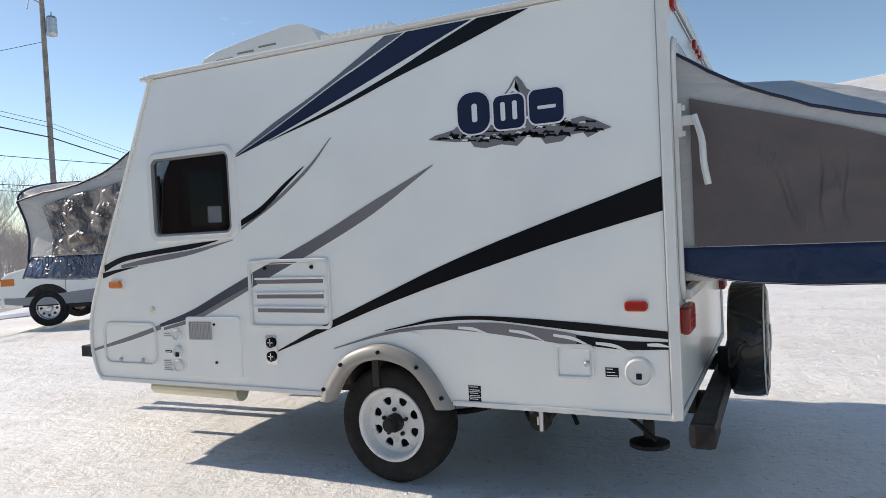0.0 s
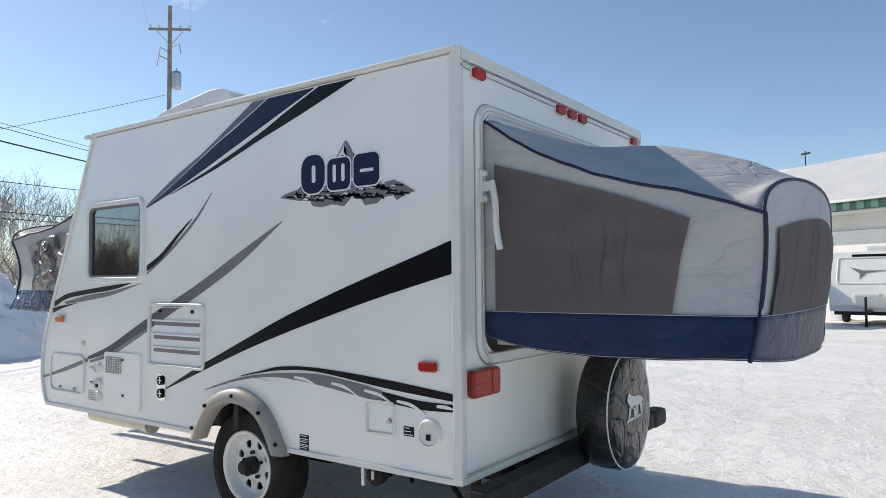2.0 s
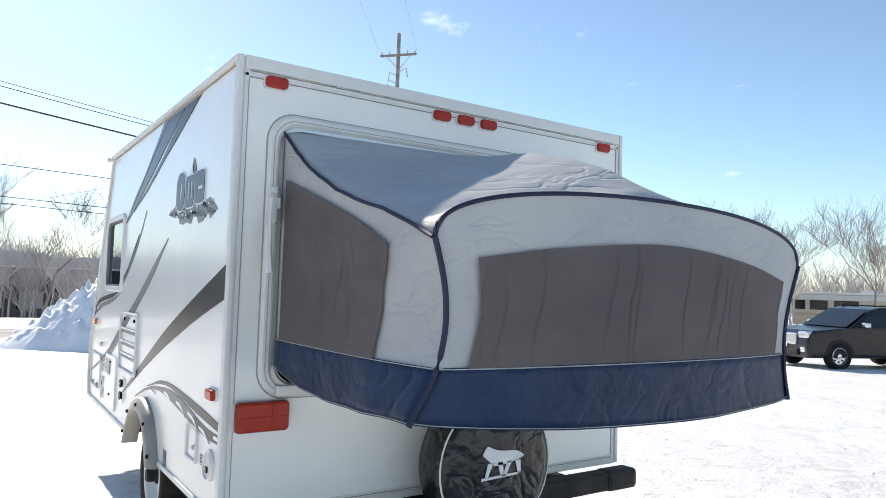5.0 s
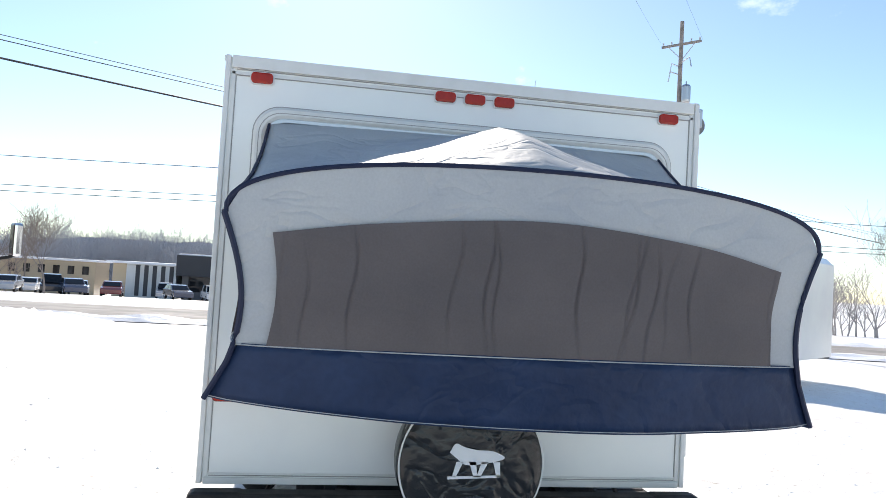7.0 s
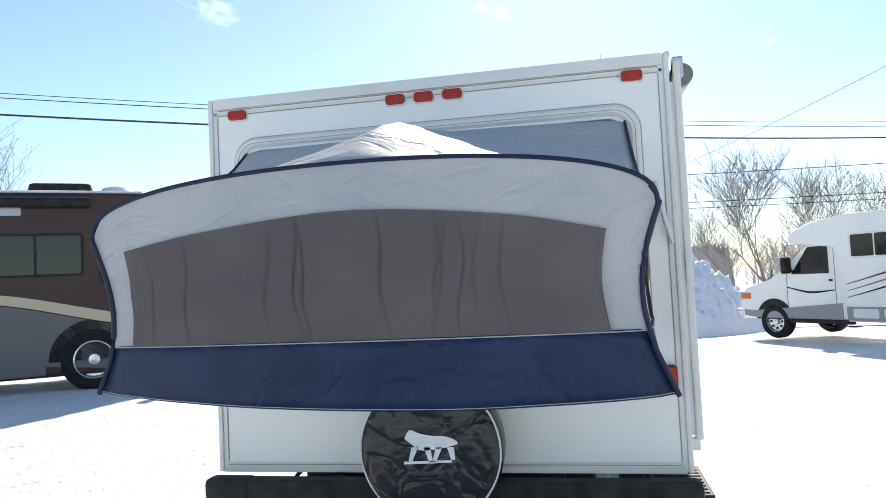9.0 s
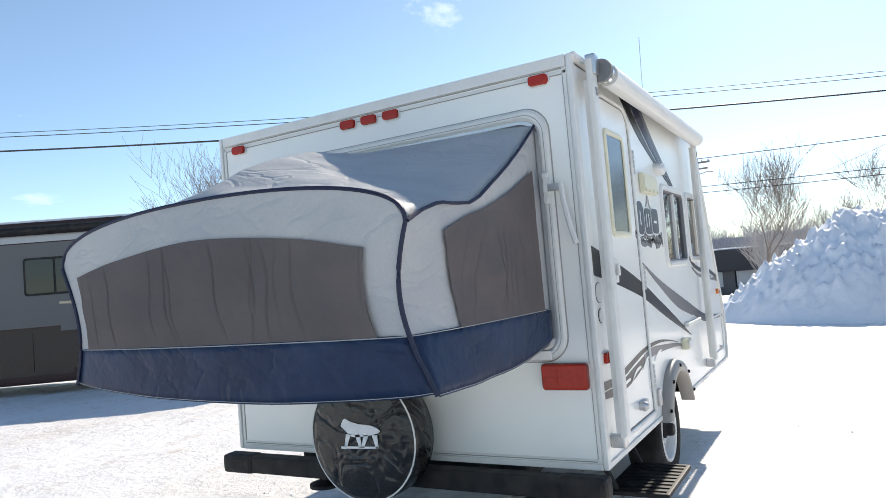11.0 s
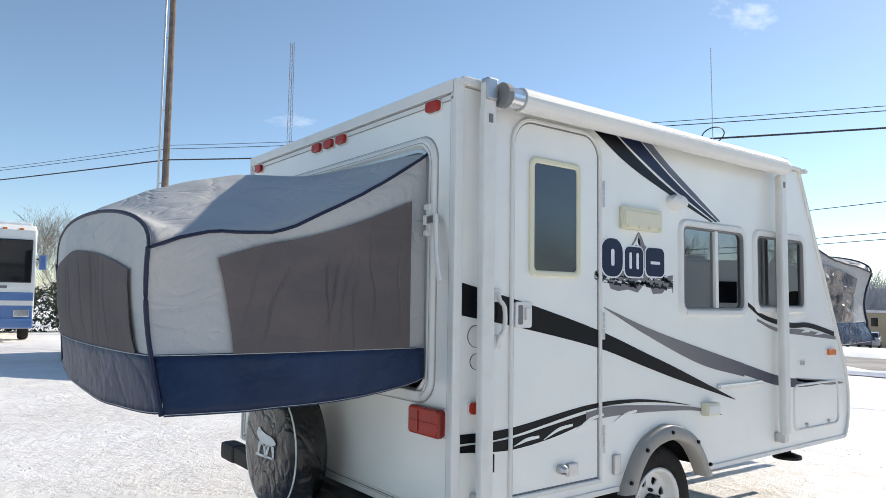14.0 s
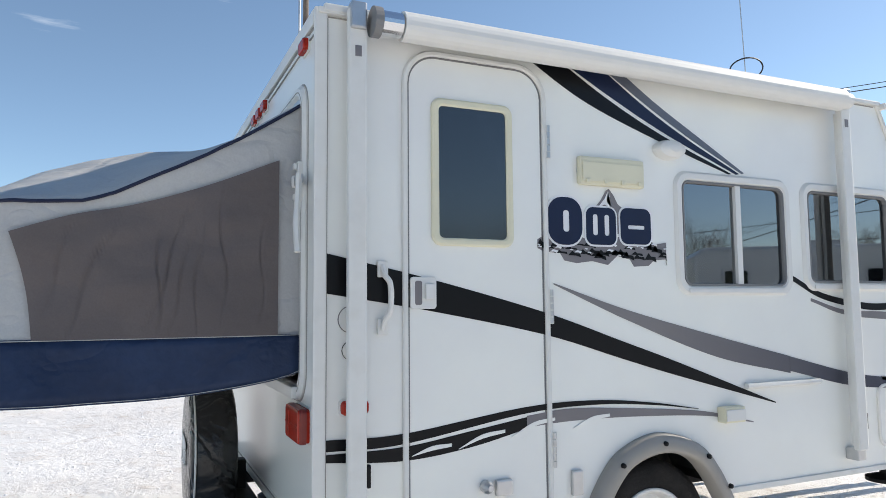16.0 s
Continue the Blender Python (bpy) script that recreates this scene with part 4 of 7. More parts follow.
# round maker's badge and round tail fitting as plain shapes
for z, r in ((1.28, 0.05), (1.17, 0.035)):
    part("badge", lathe([(0, 0), (r, 0), (r, 0.003), (0, 0.003)], 24, "y", (-0.13, W, z)), BLACKD if r < 0.04 else GREYD, wall_r)
    part("badge_face", lathe([(0, 0), (r * 0.93, 0), (r * 0.93, 0.0045), (0, 0.0045)], 24, "y", (-0.13, W, z)), OFFWHITE, wall_r)
ov = part("range_hood_vent", box((-1.455, W, 1.83), (-1.115, W + 0.03, 1.955), 0.012), CREAM, wall_r, "yellowed range hood vent cover")
part("vent_flap", box((-1.445, W + 0.03, 1.845), (-1.125, W + 0.036, 1.93), 0.004), CREAM, ov)
for k in range(4):
    part("vent_clip", box((-1.43 + k * 0.09, W + 0.034, 1.838), (-1.41 + k * 0.09, W + 0.042, 1.856), 0.003), CREAM, ov)
pl = part("porch_light", lathe([(0, 0), (0.052, 0), (0.052, 0.02), (0.045, 0.045), (0.02, 0.06), (0, 0.062)], 24, "y"), OFFWHITE, wall_r)
pl.matrix_basis = pose(-1.61, W, 2.02) @ Matrix.Diagonal((1.6, 1, 0.85, 1))
sb = part("outlet_cover", box((-1.975, W, 0.79), (-1.85, W + 0.05, 0.862), 0.008), CREAM, wall_r)
part("outlet_lid", box((-1.97, W + 0.05, 0.8), (-1.855, W + 0.056, 0.85), 0.003), OFFWHITE, sb)
part("table_rail", tube([(-2.02, W + 0.02, 0.945), (-2.51, W + 0.02, 0.945)], 0.014, 6), TRIM, wall_r)
for x in (-2.05, -2.48):
    part("rail_foot", box((x - 0.02, W, 0.93), (x + 0.02, W + 0.02, 0.96), 0.004), TRIM, wall_r)
for x, z in ((-3.19, 0.945),):
    part("check_valve", lathe([(0, 0), (0.02, 0), (0.018, 0.015), (0, 0.02)], 10, "y"), CREAM, wall_l).matrix_basis = pose(x, 0, z, 0, 0, 180)
part("keyed_lock", box((-3.1, W, 1.03), (-3.06, W + 0.014, 1.06), 0.004), METAL, wall_r)
part("gas_tap", box((-1.1, W + 0.0, 0.56), (-1.05, W + 0.02, 0.66), 0.006), METAL, wall_r)


# ---- fenders and wheels ----
def fender(place, parent):
    outer = smooth_line([(-1.905, 0.45, 0), (-1.82, 0.6, 0), (-1.71, 0.715, 0), (-1.50, 0.775, 0), (-1.31, 0.725, 0), (-1.2, 0.63, 0), (-1.09, 0.455, 0)], 30)
    inner = smooth_line([(-1.83, 0.45, 0), (-1.75, 0.575, 0), (-1.66, 0.655, 0), (-1.50, 0.695, 0), (-1.345, 0.66, 0), (-1.25, 0.575, 0), (-1.18, 0.455, 0)], 30)
    bm = bmesh.new()
    rows = []
    for k, d in ((0, 0.0), (0, 0.02), (0.12, 0.045), (0.8, 0.06), (1, 0.05), (1, -0.03)):
        rows.append([bm.verts.new(place(*(o + (i - o) * k).to_2d(), d)) for o, i in zip(outer, inner)])
    for a, b in zip(rows, rows[1:]):
        for j in range(30):
            bm.faces.new((a[j], a[j + 1], b[j + 1], b[j]))
    f = part("fender", bm, FENDER, parent, smooth=True)
    for x, z in ((-1.86, 0.52), (-1.74, 0.66), (-1.5, 0.735), (-1.275, 0.665), (-1.14, 0.515)):
        part("fender_screw", lathe([(0, 0.0), (0.012, 0.0), (0.01, 0.012), (0, 0.014)], 8, "y"), BLACKD, f).matrix_basis = pose(*place(x, z, 0.05), 0, 0, 180 if place is left_out else 0)


fender(left_out, trailer)
fender(right_out, trailer)


def wheel(parent, y, s, r=0.322, name="wheel", rim_r=0.195):
    """A spoked steel wheel; s: -1 faces -y, +1 faces +y."""
    m = pose(-1.51, y, r, 0, 0, 0 if s > 0 else 180)
    wd = 0.1
    tyre = part(name, lathe([(rim_r, -wd * 0.8), (rim_r + 0.02, -wd), (r * 0.9, -wd * 1.05), (r * 0.985, -wd * 0.8), (r, -wd * 0.5), (r, wd * 0.5), (r * 0.985, wd * 0.8), (r * 0.9, wd * 1.05), (rim_r + 0.06, wd * 1.05), (rim_r + 0.02, wd), (rim_r, wd * 0.85)], 40, "y", cap=False), TYRE, parent, smooth=True)
    tyre.matrix_basis = m
    rim = part("rim", lathe([(rim_r - 0.002, -0.06), (rim_r - 0.01, 0.03), (rim_r + 0.006, 0.088), (rim_r + 0.008, 0.1), (rim_r - 0.008, 0.1), (rim_r - 0.016, 0.085), (rim_r - 0.02, 0.045), (rim_r - 0.045, 0.035)], 40, "y", cap=False), RIM, tyre, smooth=True)
    n = 8
    disc = on("y", 0.035)
    holes = []
    for k in range(n):
        a = 2 * math.pi * (k + 0.5) / n
        ca, sa = math.cos(a), math.sin(a)
        holes.append([(ca * p - sa * q, sa * p + ca * q) for p, q in ((0.143, 0.0), (0.136, 0.026), (0.112, 0.022), (0.098, 0.008), (0.098, -0.008), (0.112, -0.022), (0.136, -0.026))])
    outline = [((rim_r - 0.03) * math.cos(2 * math.pi * k / 40), (rim_r - 0.03) * math.sin(2 * math.pi * k / 40)) for k in range(40)]
    part("rim_disc", plate(disc, outline, -0.004, 0.006, holes), RIM, rim)
    part("brake_drum", lathe([(0, -0.06), (0.16, -0.06), (0.16, 0.0), (0, 0.0)], 24, "y"), BLACKM, rim)
    part("hub_cap", lathe([(0.05, 0.03), (0.05, 0.075), (0.042, 0.085), (0.04, 0.12), (0.032, 0.13), (0, 0.132)], 20, "y"), BLACKM, rim)
    for k in range(5):
        a = 2 * math.pi * k / 5 + 0.3
        part("lug_nut", lathe([(0.01, 0.035), (0.011, 0.06), (0.006, 0.068), (0, 0.068)], 6, "y", (0.072 * math.cos(a), 0, 0.072 * math.sin(a))), BLACKM, rim)
    return tyre


wheel(trailer, 0.155, -1)
wheel(trailer, W - 0.155, 1)

# ---- underside ----
for y in (0.55, W - 0.62):
    part("frame_rail", box((-4.1, y, 0.36), (0.0, y + 0.06, 0.48), 0.006), BLACKM, trailer)
part("axle", tube([(-1.49, 0.2, 0.31), (-1.49, W - 0.2, 0.31)], 0.035, 10), BLACKM, trailer)
for y in (0.55, W - 0.62):
    part("leaf_spring", tube(smooth_line([(-1.95, y + 0.03, 0.36), (-1.7, y + 0.03, 0.28), (-1.49, y + 0.03, 0.265), (-1.28, y + 0.03, 0.28), (-1.02, y + 0.03, 0.36)], 14), 0.02, 6), BLACKM, trailer)
part("hitch_tongue", box((-5.3, 1.02, 0.38), (-3.6, 1.12, 0.48), 0.01, box((-5.3, 1.18, 0.38), (-3.6, 1.28, 0.48), 0.01)), BLACKM, trailer)
for x, y in ((-0.22, 0.45), (-0.22, W - 0.45), (-3.2, 0.55), (-3.35, W - 0.25)):
    z1 = 0.22 if x > -1 else 0.33
    j = part("stabiliser_jack", tube([(x, y, 0.48), (x, y, z1)], 0.028, 8), BLACKM, trailer)
    part("jack_foot", lathe([(0, z1 - 0.01), (0.1, z1 - 0.01), (0.1, z1 + 0.01), (0.04, z1 + 0.03), (0, z1 + 0.03)], 20, "z", (x, y, 0)), BLACKM, j)
part("sewer_hose_tube", tube([(-3.45, 0.22, 0.395), (-2.72, 0.22, 0.395)], 0.05, 14), CREAM, trailer)
part("hose_cap", tube([(-2.74, 0.22, 0.395), (-2.69, 0.22, 0.395)], 0.058, 14), CREAM, trailer)
part("jack_plate", box((-3.56, 0.1, 0.455), (-3.22, 0.14, 0.485), 0.004), BLACKM, trailer)
dp = part("drain_pipe", tube([(-0.74, 1.2, 0.4), (-0.74, 0.5, 0.36), (-0.74, 0.3, 0.345)], 0.042, 12), BLACKM, trailer)
part("drain_cap", tube([(-0.74, 0.32, 0.345), (-0.74, 0.27, 0.342)], 0.055, 14), BLACKM, dp)
part("cap_tab", box((-0.75, 0.255, 0.325), (-0.73, 0.27, 0.37), 0.003), METAL, dp)
for x in (-0.86, -0.6):
    part("pipe_hanger", tube([(x, 0.4, 0.48), (x, 0.4, 0.36), (x + 0.03, 0.38, 0.31)], 0.012, 6), BLACKM, dp)
part("tank", box((-0.62, 0.42, 0.375), (-0.06, W - 0.42, 0.485), 0.03), BLACKM, trailer)
part("drain_valve", tube([(-0.68, 0.12, 0.46), (-0.68, 0.12, 0.34)], 0.012, 8), METAL, trailer)
part("gas_pipe", tube(smooth_line([(-0.5, 0.4, 0.46), (-0.3, 0.3, 0.4), (-0.15, 0.25, 0.3)], 10), 0.012, 6), BLACKM, trailer)
bmp = part("bumper", box((0.035, -0.03, 0.365), (0.135, W + 0.03, 0.465), 0.015), BLACKM, trailer, "black square-tube rear bumper")
for y in (-0.035, W - 0.2):
    part("bumper_cap", box((0.03, y, 0.358), (0.145, y + 0.24, 0.472), 0.03), BLACKM, bmp)
for y in (0.6, W - 0.65):
    part("bumper_arm", box((-0.1, y, 0.36), (0.06, y + 0.06, 0.46), 0.005), BLACKM, bmp)
st = part("entry_step", box((-0.98, W - 0.16, 0.225), (-0.42, W + 0.17, 0.25), 0.008), BLACKM, trailer, "black folding metal step")
for x in (-0.95, -0.45):
    part("step_arm", tube([(x, W - 0.2, 0.48), (x, W - 0.15, 0.35), (x, W - 0.1, 0.24)], 0.015, 6), BLACKM, st)
for k in range(9):
    part("step_tread", box((-0.95 + k * 0.06, W - 0.14, 0.25), (-0.93 + k * 0.06, W + 0.15, 0.256), 0.002), BLACKM, st)

# ---- spare wheel in its cover ----
SC = (0.235, 1.165, 0.655)
sp = part("spare_wheel_cover", lathe([(0.0, -0.1), (0.29, -0.1), (0.32, -0.085), (0.325, -0.03), (0.325, 0.05), (0.312, 0.085), (0.27, 0.1), (0.1, 0.106), (0, 0.107)], 48, "x", SC), COVER, trailer, "black vinyl spare wheel cover with a white emblem", True)
part("cover_piping", tube([(SC[0] + 0.082, SC[1] + 0.316 * math.cos(a), SC[2] + 0.316 * math.sin(a)) for a in [2 * math.pi * k / 48 for k in range(49)]], 0.0045, 5, cap=False), OFFWHITE, sp)
face = on("x", SC[0] + 0.1085)
part("emblem_bar", plate(face, [(1.055, 0.602), (1.285, 0.612), (1.285, 0.622), (1.055, 0.614)], 0, 0.003), SNOWD, sp)
blob = smooth_line([(1.06, 0.715, 0), (1.085, 0.752, 0), (1.125, 0.738, 0), (1.18, 0.727, 0), (1.25, 0.722, 0), (1.3, 0.698, 0), (1.272, 0.682, 0), (1.2, 0.668, 0), (1.13, 0.664, 0), (1.092, 0.69, 0), (1.06, 0.715, 0)], 40)
part("emblem_shape", plate(face, [(q.x, q.y) for q in blob[:-1]], 0, 0.003), SNOWD, sp)
for y, k in ((1.095, -0.02), (1.15, 0.018), (1.205, -0.024), (1.255, 0.014)):
    part("emblem_bar", plate(face, [(y + k, 0.612), (y + k + 0.016, 0.613), (y + 0.026, 0.677), (y - 0.004, 0.676)], 0, 0.003), SNOWD, sp)
part("spare_carrier", box((0.06, 1.13, 0.43), (0.15, 1.2, 0.6), 0.01), BLACKM, trailer)


# ---- fold-out tent ends ----
E_CURVE = [(0, 2.115), (0.16, 2.0), (0.3, 1.915), (0.55, 1.805), (0.73, 1.75), (0.89, 1.71), (1.06, 1.655), (1.19, 1.605)]
E_RIGHT = [(0, 2.11), (0.17, 1.99), (0.35, 1.88), (0.52, 1.79), (0.64, 1.725), (0.73, 1.69), (0.83, 1.683), (0.97, 1.68), (1.1, 1.645), (1.19, 1.605)]
C_CURVE = [(0, 2.13), (0.22, 2.105), (0.53, 2.075), (0.76, 2.01), (0.95, 1.94), (1.13, 1.84), (1.19, 1.79)]


def tent(x0, s, length, dz, z_in, lift, seed, name, label, crumple=0.0):
    """A fold-out bunk tent that stands out from x0 by its length in the direction s."""
    root = part(name, box((min(x0, x0 + s * (length - 0.16)), 0.3, 1.06 + lift), (max(x0, x0 + s * (length - 0.16)), W - 0.3, 1.14 + lift), 0.01), OFFWHITE, trailer, label)
    k = length / 1.19
    yl, yr = 0.2, W - 0.2

    def edge(u, side=0):
        return curve_at(E_RIGHT if side and not crumple else E_CURVE, u * 1.19) - dz * u - z_in * (1 - u)

    def lean(z):
        """The end slopes in towards the skirt."""
        return 0.062 * min(1.0, max(0.0, (1.6 + lift - z) / 0.55)) ** 1.3

    def bow(v):
        """The end stands out in the middle."""
        return 0.055 * math.sin(math.pi * min(1.0, max(0.0, v))) ** 0.8

    def crown(u):
        return curve_at(C_CURVE, u * 1.19) - dz * u - z_in * (1 - u)

    def roof(u, v):
        a = abs(2 * v - 1)
        full = (1 - a**2.2) ** 0.38 if a < 1 else 0.0
        peak = 1 - a**0.92
        mix = min(1.0, max(0.0, (u - 0.02) / 0.15)) * min(1.0, max(0.0, (0.995 - u) / 0.09)) ** 0.8
        sh = full * (1 - mix) + (0.88 * peak + 0.12 * full) * mix
        e = edge(u, 0) * (1 - v) + edge(u, 1) * v
        z = e + (crown(u) - e) * sh
        y = yl + (yr - yl) * v + (0.004 * math.sin(math.pi * u) if v < 0.5 else -0.004 * math.sin(math.pi * u)) * (a**6)
        p = (x0 + s * (length * u + bow(v) * u**4), y, z)
        inner = math.sin(math.pi * u) * (1 - a**8)
        return (p[0], p[1], z + inner * (0.012 * wob(p, 2.6, seed) + 0.006 * wob(p, 7, seed)))

    part("tent_roof", sheet(roof, 36, 48, 0.004), FABRIC, root, smooth=True)

    def bulge(u, z, sd):
        q = (u * 2.2, z * 2.2, sd)
        return 0.018 * wob(q, 1.6, seed) + 0.012 * wob((u * 1.4 + z * 1.2, z * 3.0, sd), 3.6, seed)

    zs = 1.22 + lift

    def narrow(z):
        return 0.062 * math.sin(math.pi * min(1.0, max(0.0, (edge(1) - z) / 0.52)))

    def flare(v):
        return 0.055 * (1 - v) - 0.03 * v

    rg = random.Random(int(seed * 10))
    lines = [[(rg.uniform(0.08, 0.95 if k < 2 else 1.95), rg.uniform(-0.5, 0.5) if k < 2 else rg.uniform(-0.12, 0.12), 1.22 + lift + rg.uniform(0.1, 0.33), rg.uniform(0.12, 0.32), rg.uniform(0.006, 0.0095), rg.uniform(0.0035, 0.005)) for _ in range(8 if k < 2 else 17)] for k in range(3)]

    def creases(which, a, z):
        """Standing creases in the slack cloth: narrow pinched pleats, each over a stretch of its height."""
        h = 0.0
        for c, slant, zc, zl, amp, wd in lines[which]:
            d = (a - c - slant * (z - zc) - 0.012 * math.sin(17 * (z - zc))) / wd
            if -3 < d < 3:
                h -= amp * math.exp(-d * d) * math.exp(-((z - zc) / zl) ** 4)
        return max(h, -0.0105)

    for side in (0, 1):
        y0, o = (yl, -1) if side == 0 else (yr, 1)

        def wall(u, v, off=0.0, t=None, b=None):
            t, b = edge(u, side) if t is None else t, zs if b is None else b
            z = b + (t - b) * v
            pin = math.sin(math.pi * v) * math.sin(math.pi * u)
            return (x0 + s * (length * u - lean(z) * u**3), y0 + o * (off + pin * bulge(u * length, z, side * 3.1) - 0.015 * pin - narrow(z) * u**5), z)

        part("tent_side", sheet(wall, 40, 24), FABRIC, root, smooth=True)
        t_win = smooth_line([(0.055, 1.895), (0.35, 1.785), (0.59, 1.69), (0.86, 1.56)] if side == 0 or crumple else [(0.075, 1.88), (0.295, 1.765), (0.49, 1.685), (0.65, 1.64), (0.82, 1.57)], 24)
        w0, w1, w2 = (0.055, 0.675, 0.055) if side == 0 or crumple else (0.078, 0.672, 0.05)

        def win(u, v):
            ue = w0 + (w1 + w2 * v) * u - 0.01 * math.sin(math.pi * v) * u
            t = curve_at(t_win, ue) - dz * ue - z_in * (1 - ue)
            b = zs + 0.004
            z = b + (t - b) * v
            e = edge(ue, side)
            vv = (z - zs) / max(e - zs, 0.01)
            q = wall(ue, vv, 0.011)
            inn = math.sin(math.pi * u) ** 0.5 * math.sin(math.pi * v) ** 0.5 if 0 < u < 1 and 0 < v < 1 else 0.0
            fold = creases(side, ue * length, z) + 0.02 * max(0.0, wob((ue * 3.0 - z * 2.0, z * 0.8 + ue * 0.8, side + 2.0), 2.2, seed)) + crumple * (0.05 * abs(wob((ue, z, side), 8.0, seed)) + 0.035 * abs(wob((ue, z, side), 17.0, seed)))
            return (q[0], q[1] + o * (0.002 + fold * inn), q[2])

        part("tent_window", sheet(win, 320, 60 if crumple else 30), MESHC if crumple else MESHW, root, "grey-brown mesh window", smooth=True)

        def skirt(u, v):
            hang = (0.135 if side else 0.11) + (0.045 if side else 0.065) * (1 - math.exp(-u / 0.16)) + (0.03 * u**0.5 if side and not crumple else -0.015 * u) + 0.018 * math.sin(math.pi * u) + 0.005 * (1 - u**6) * wob((u * 4, seed, side), 1.5)
            z = zs + 0.006 - hang * v
            return (x0 + s * (length * u - lean(z) * u**3), y0 + o * (0.008 + 0.03 * v * u * (1 - u) - flare(v) * u**5 + 0.012 * v * (1 - u**8) * wob((u * 5, z * 4, seed), 1.3)), z)

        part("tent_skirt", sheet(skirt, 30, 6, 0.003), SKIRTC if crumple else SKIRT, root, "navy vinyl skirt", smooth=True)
        part("seam", tube([skirt(i / 24, 0.02)[:1] + (skirt(i / 24, 0.02)[1] + o * 0.003,) + skirt(i / 24, 0.02)[2:] for i in range(25)], 0.0018, 5), FABRIC, root)
        part("seam", tube([skirt(i / 24, 0.97)[:1] + (skirt(i / 24, 0.97)[1] + o * 0.003,) + skirt(i / 24, 0.97)[2:] for i in range(25)], 0.0012, 5), FABRIC, root)
        part("piping", tube([(x0 + s * length * i / 24, y0 + o * 0.006, edge(i / 24, side) + 0.003 * wob((i * 0.7, seed, side), 1)) for i in range(25)], 0.007, 6), PIPING, root)
        seam = [(z, -narrow(z)) for z in [edge(1) + (zs - edge(1)) * i / 10 for i in range(11)]] + [(zs - (0.2 if side and not crumple else 0.16) * v, -flare(v)) for v in (0.3, 0.6, 1.0)]
        part("piping", tube([(x0 + s * (length + 0.008 - lean(z)), y0 + o * (d + 0.004), z) for z, d in seam], 0.009, 6), PIPING, root)

    def arch(v):
        a = abs(2 * v - 1)
        return edge(1) + (crown(1) - edge(1)) * ((1 - a**2.2) ** 0.38 if a < 1 else 0.0)

    xe = x0 + s * length

    def end(u, v):
        t = arch(u)
        z = zs + (t - zs) * v
        nar = narrow(z) if z < edge(1) else 0.0
        y = yl + (yr - yl) * u
        y += (nar if u < 0.5 else -nar) * abs(2 * u - 1) ** 3
        pin = math.sin(math.pi * u) * math.sin(math.pi * v)
        return (xe + s * (0.004 + bow(u) - lean(z) + pin * (0.012 * wob((y, z * 2, seed), 2.3) + 0.01)), y, z)

    part("tent_end", sheet(end, 44, 16), FABRIC, root, smooth=True)
    tw = smooth_line([(0, 1.548), (0.2, 1.595), (0.5, 1.63), (0.8, 1.592), (1, 1.528)], 40)

    def endwin(u, v):
        y = 0.337 + 1.608 * u + (0.02 if u < 0.5 else -0.02) * math.sin(math.pi * v) * abs(2 * u - 1) ** 3
        z = zs + 0.004 + (curve_at(tw, u) - dz - zs + 0.0) * v
        ue, t = (y - yl) / (yr - yl), arch((y - yl) / (yr - yl))
        pin = math.sin(math.pi * ue) * math.sin(math.pi * min(1, (z - zs) / (t - zs)))
        fold = creases(2, y, z) * (max(0.0, math.sin(math.pi * v)) * min(1.0, 12 * u, 12 * (1 - u))) ** 0.3 + 0.018 * max(0.0, wob((y * 0.6, z * 4, 3.0), 2.0, seed)) * math.sin(math.pi * v)
        return (xe + s * (0.0155 + bow(ue) - lean(z) + fold + pin * (0.012 * wob((y, z * 2, seed), 2.3) + 0.01)), y, z)

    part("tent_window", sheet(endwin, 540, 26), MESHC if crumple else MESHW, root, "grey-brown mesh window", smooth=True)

    def eskirt(u, v):
        f = flare(v)
        y = yl + (yr - yl) * u + (f if u < 0.5 else -f) * abs(2 * u - 1) ** 5
        hang = 0.16 + (0.0 if crumple else 0.04 * u) + 0.05 * math.sin(math.pi * u) ** 0.7
        z = zs + 0.006 - hang * v
        return (xe + s * (0.004 + bow(u) - lean(z) + (1 - abs(2 * u - 1) ** 8) * (0.012 + 0.012 * v * wob((y * 2, z * 2, seed), 2.0))), y, z)

    part("tent_skirt", sheet(eskirt, 44, 6, 0.003), SKIRTC if crumple else SKIRT, root, "navy vinyl skirt", smooth=True)
    for v, r in ((0.02, 0.002), (0.97, 0.0013)):
        pts = [eskirt(i / 36, v) for i in range(37)]
        part("seam", tube([(p[0] + s * 0.004, p[1], p[2]) for p in pts], r, 5), FABRIC, root)
    part("piping", tube([(xe + s * (0.004 + bow(v)), yl + (yr - yl) * v, arch(v)) for v in [0.5 - 0.5 * math.cos(math.pi * i / 48) for i in range(49)]], 0.008, 6), PIPING, root)
    return root


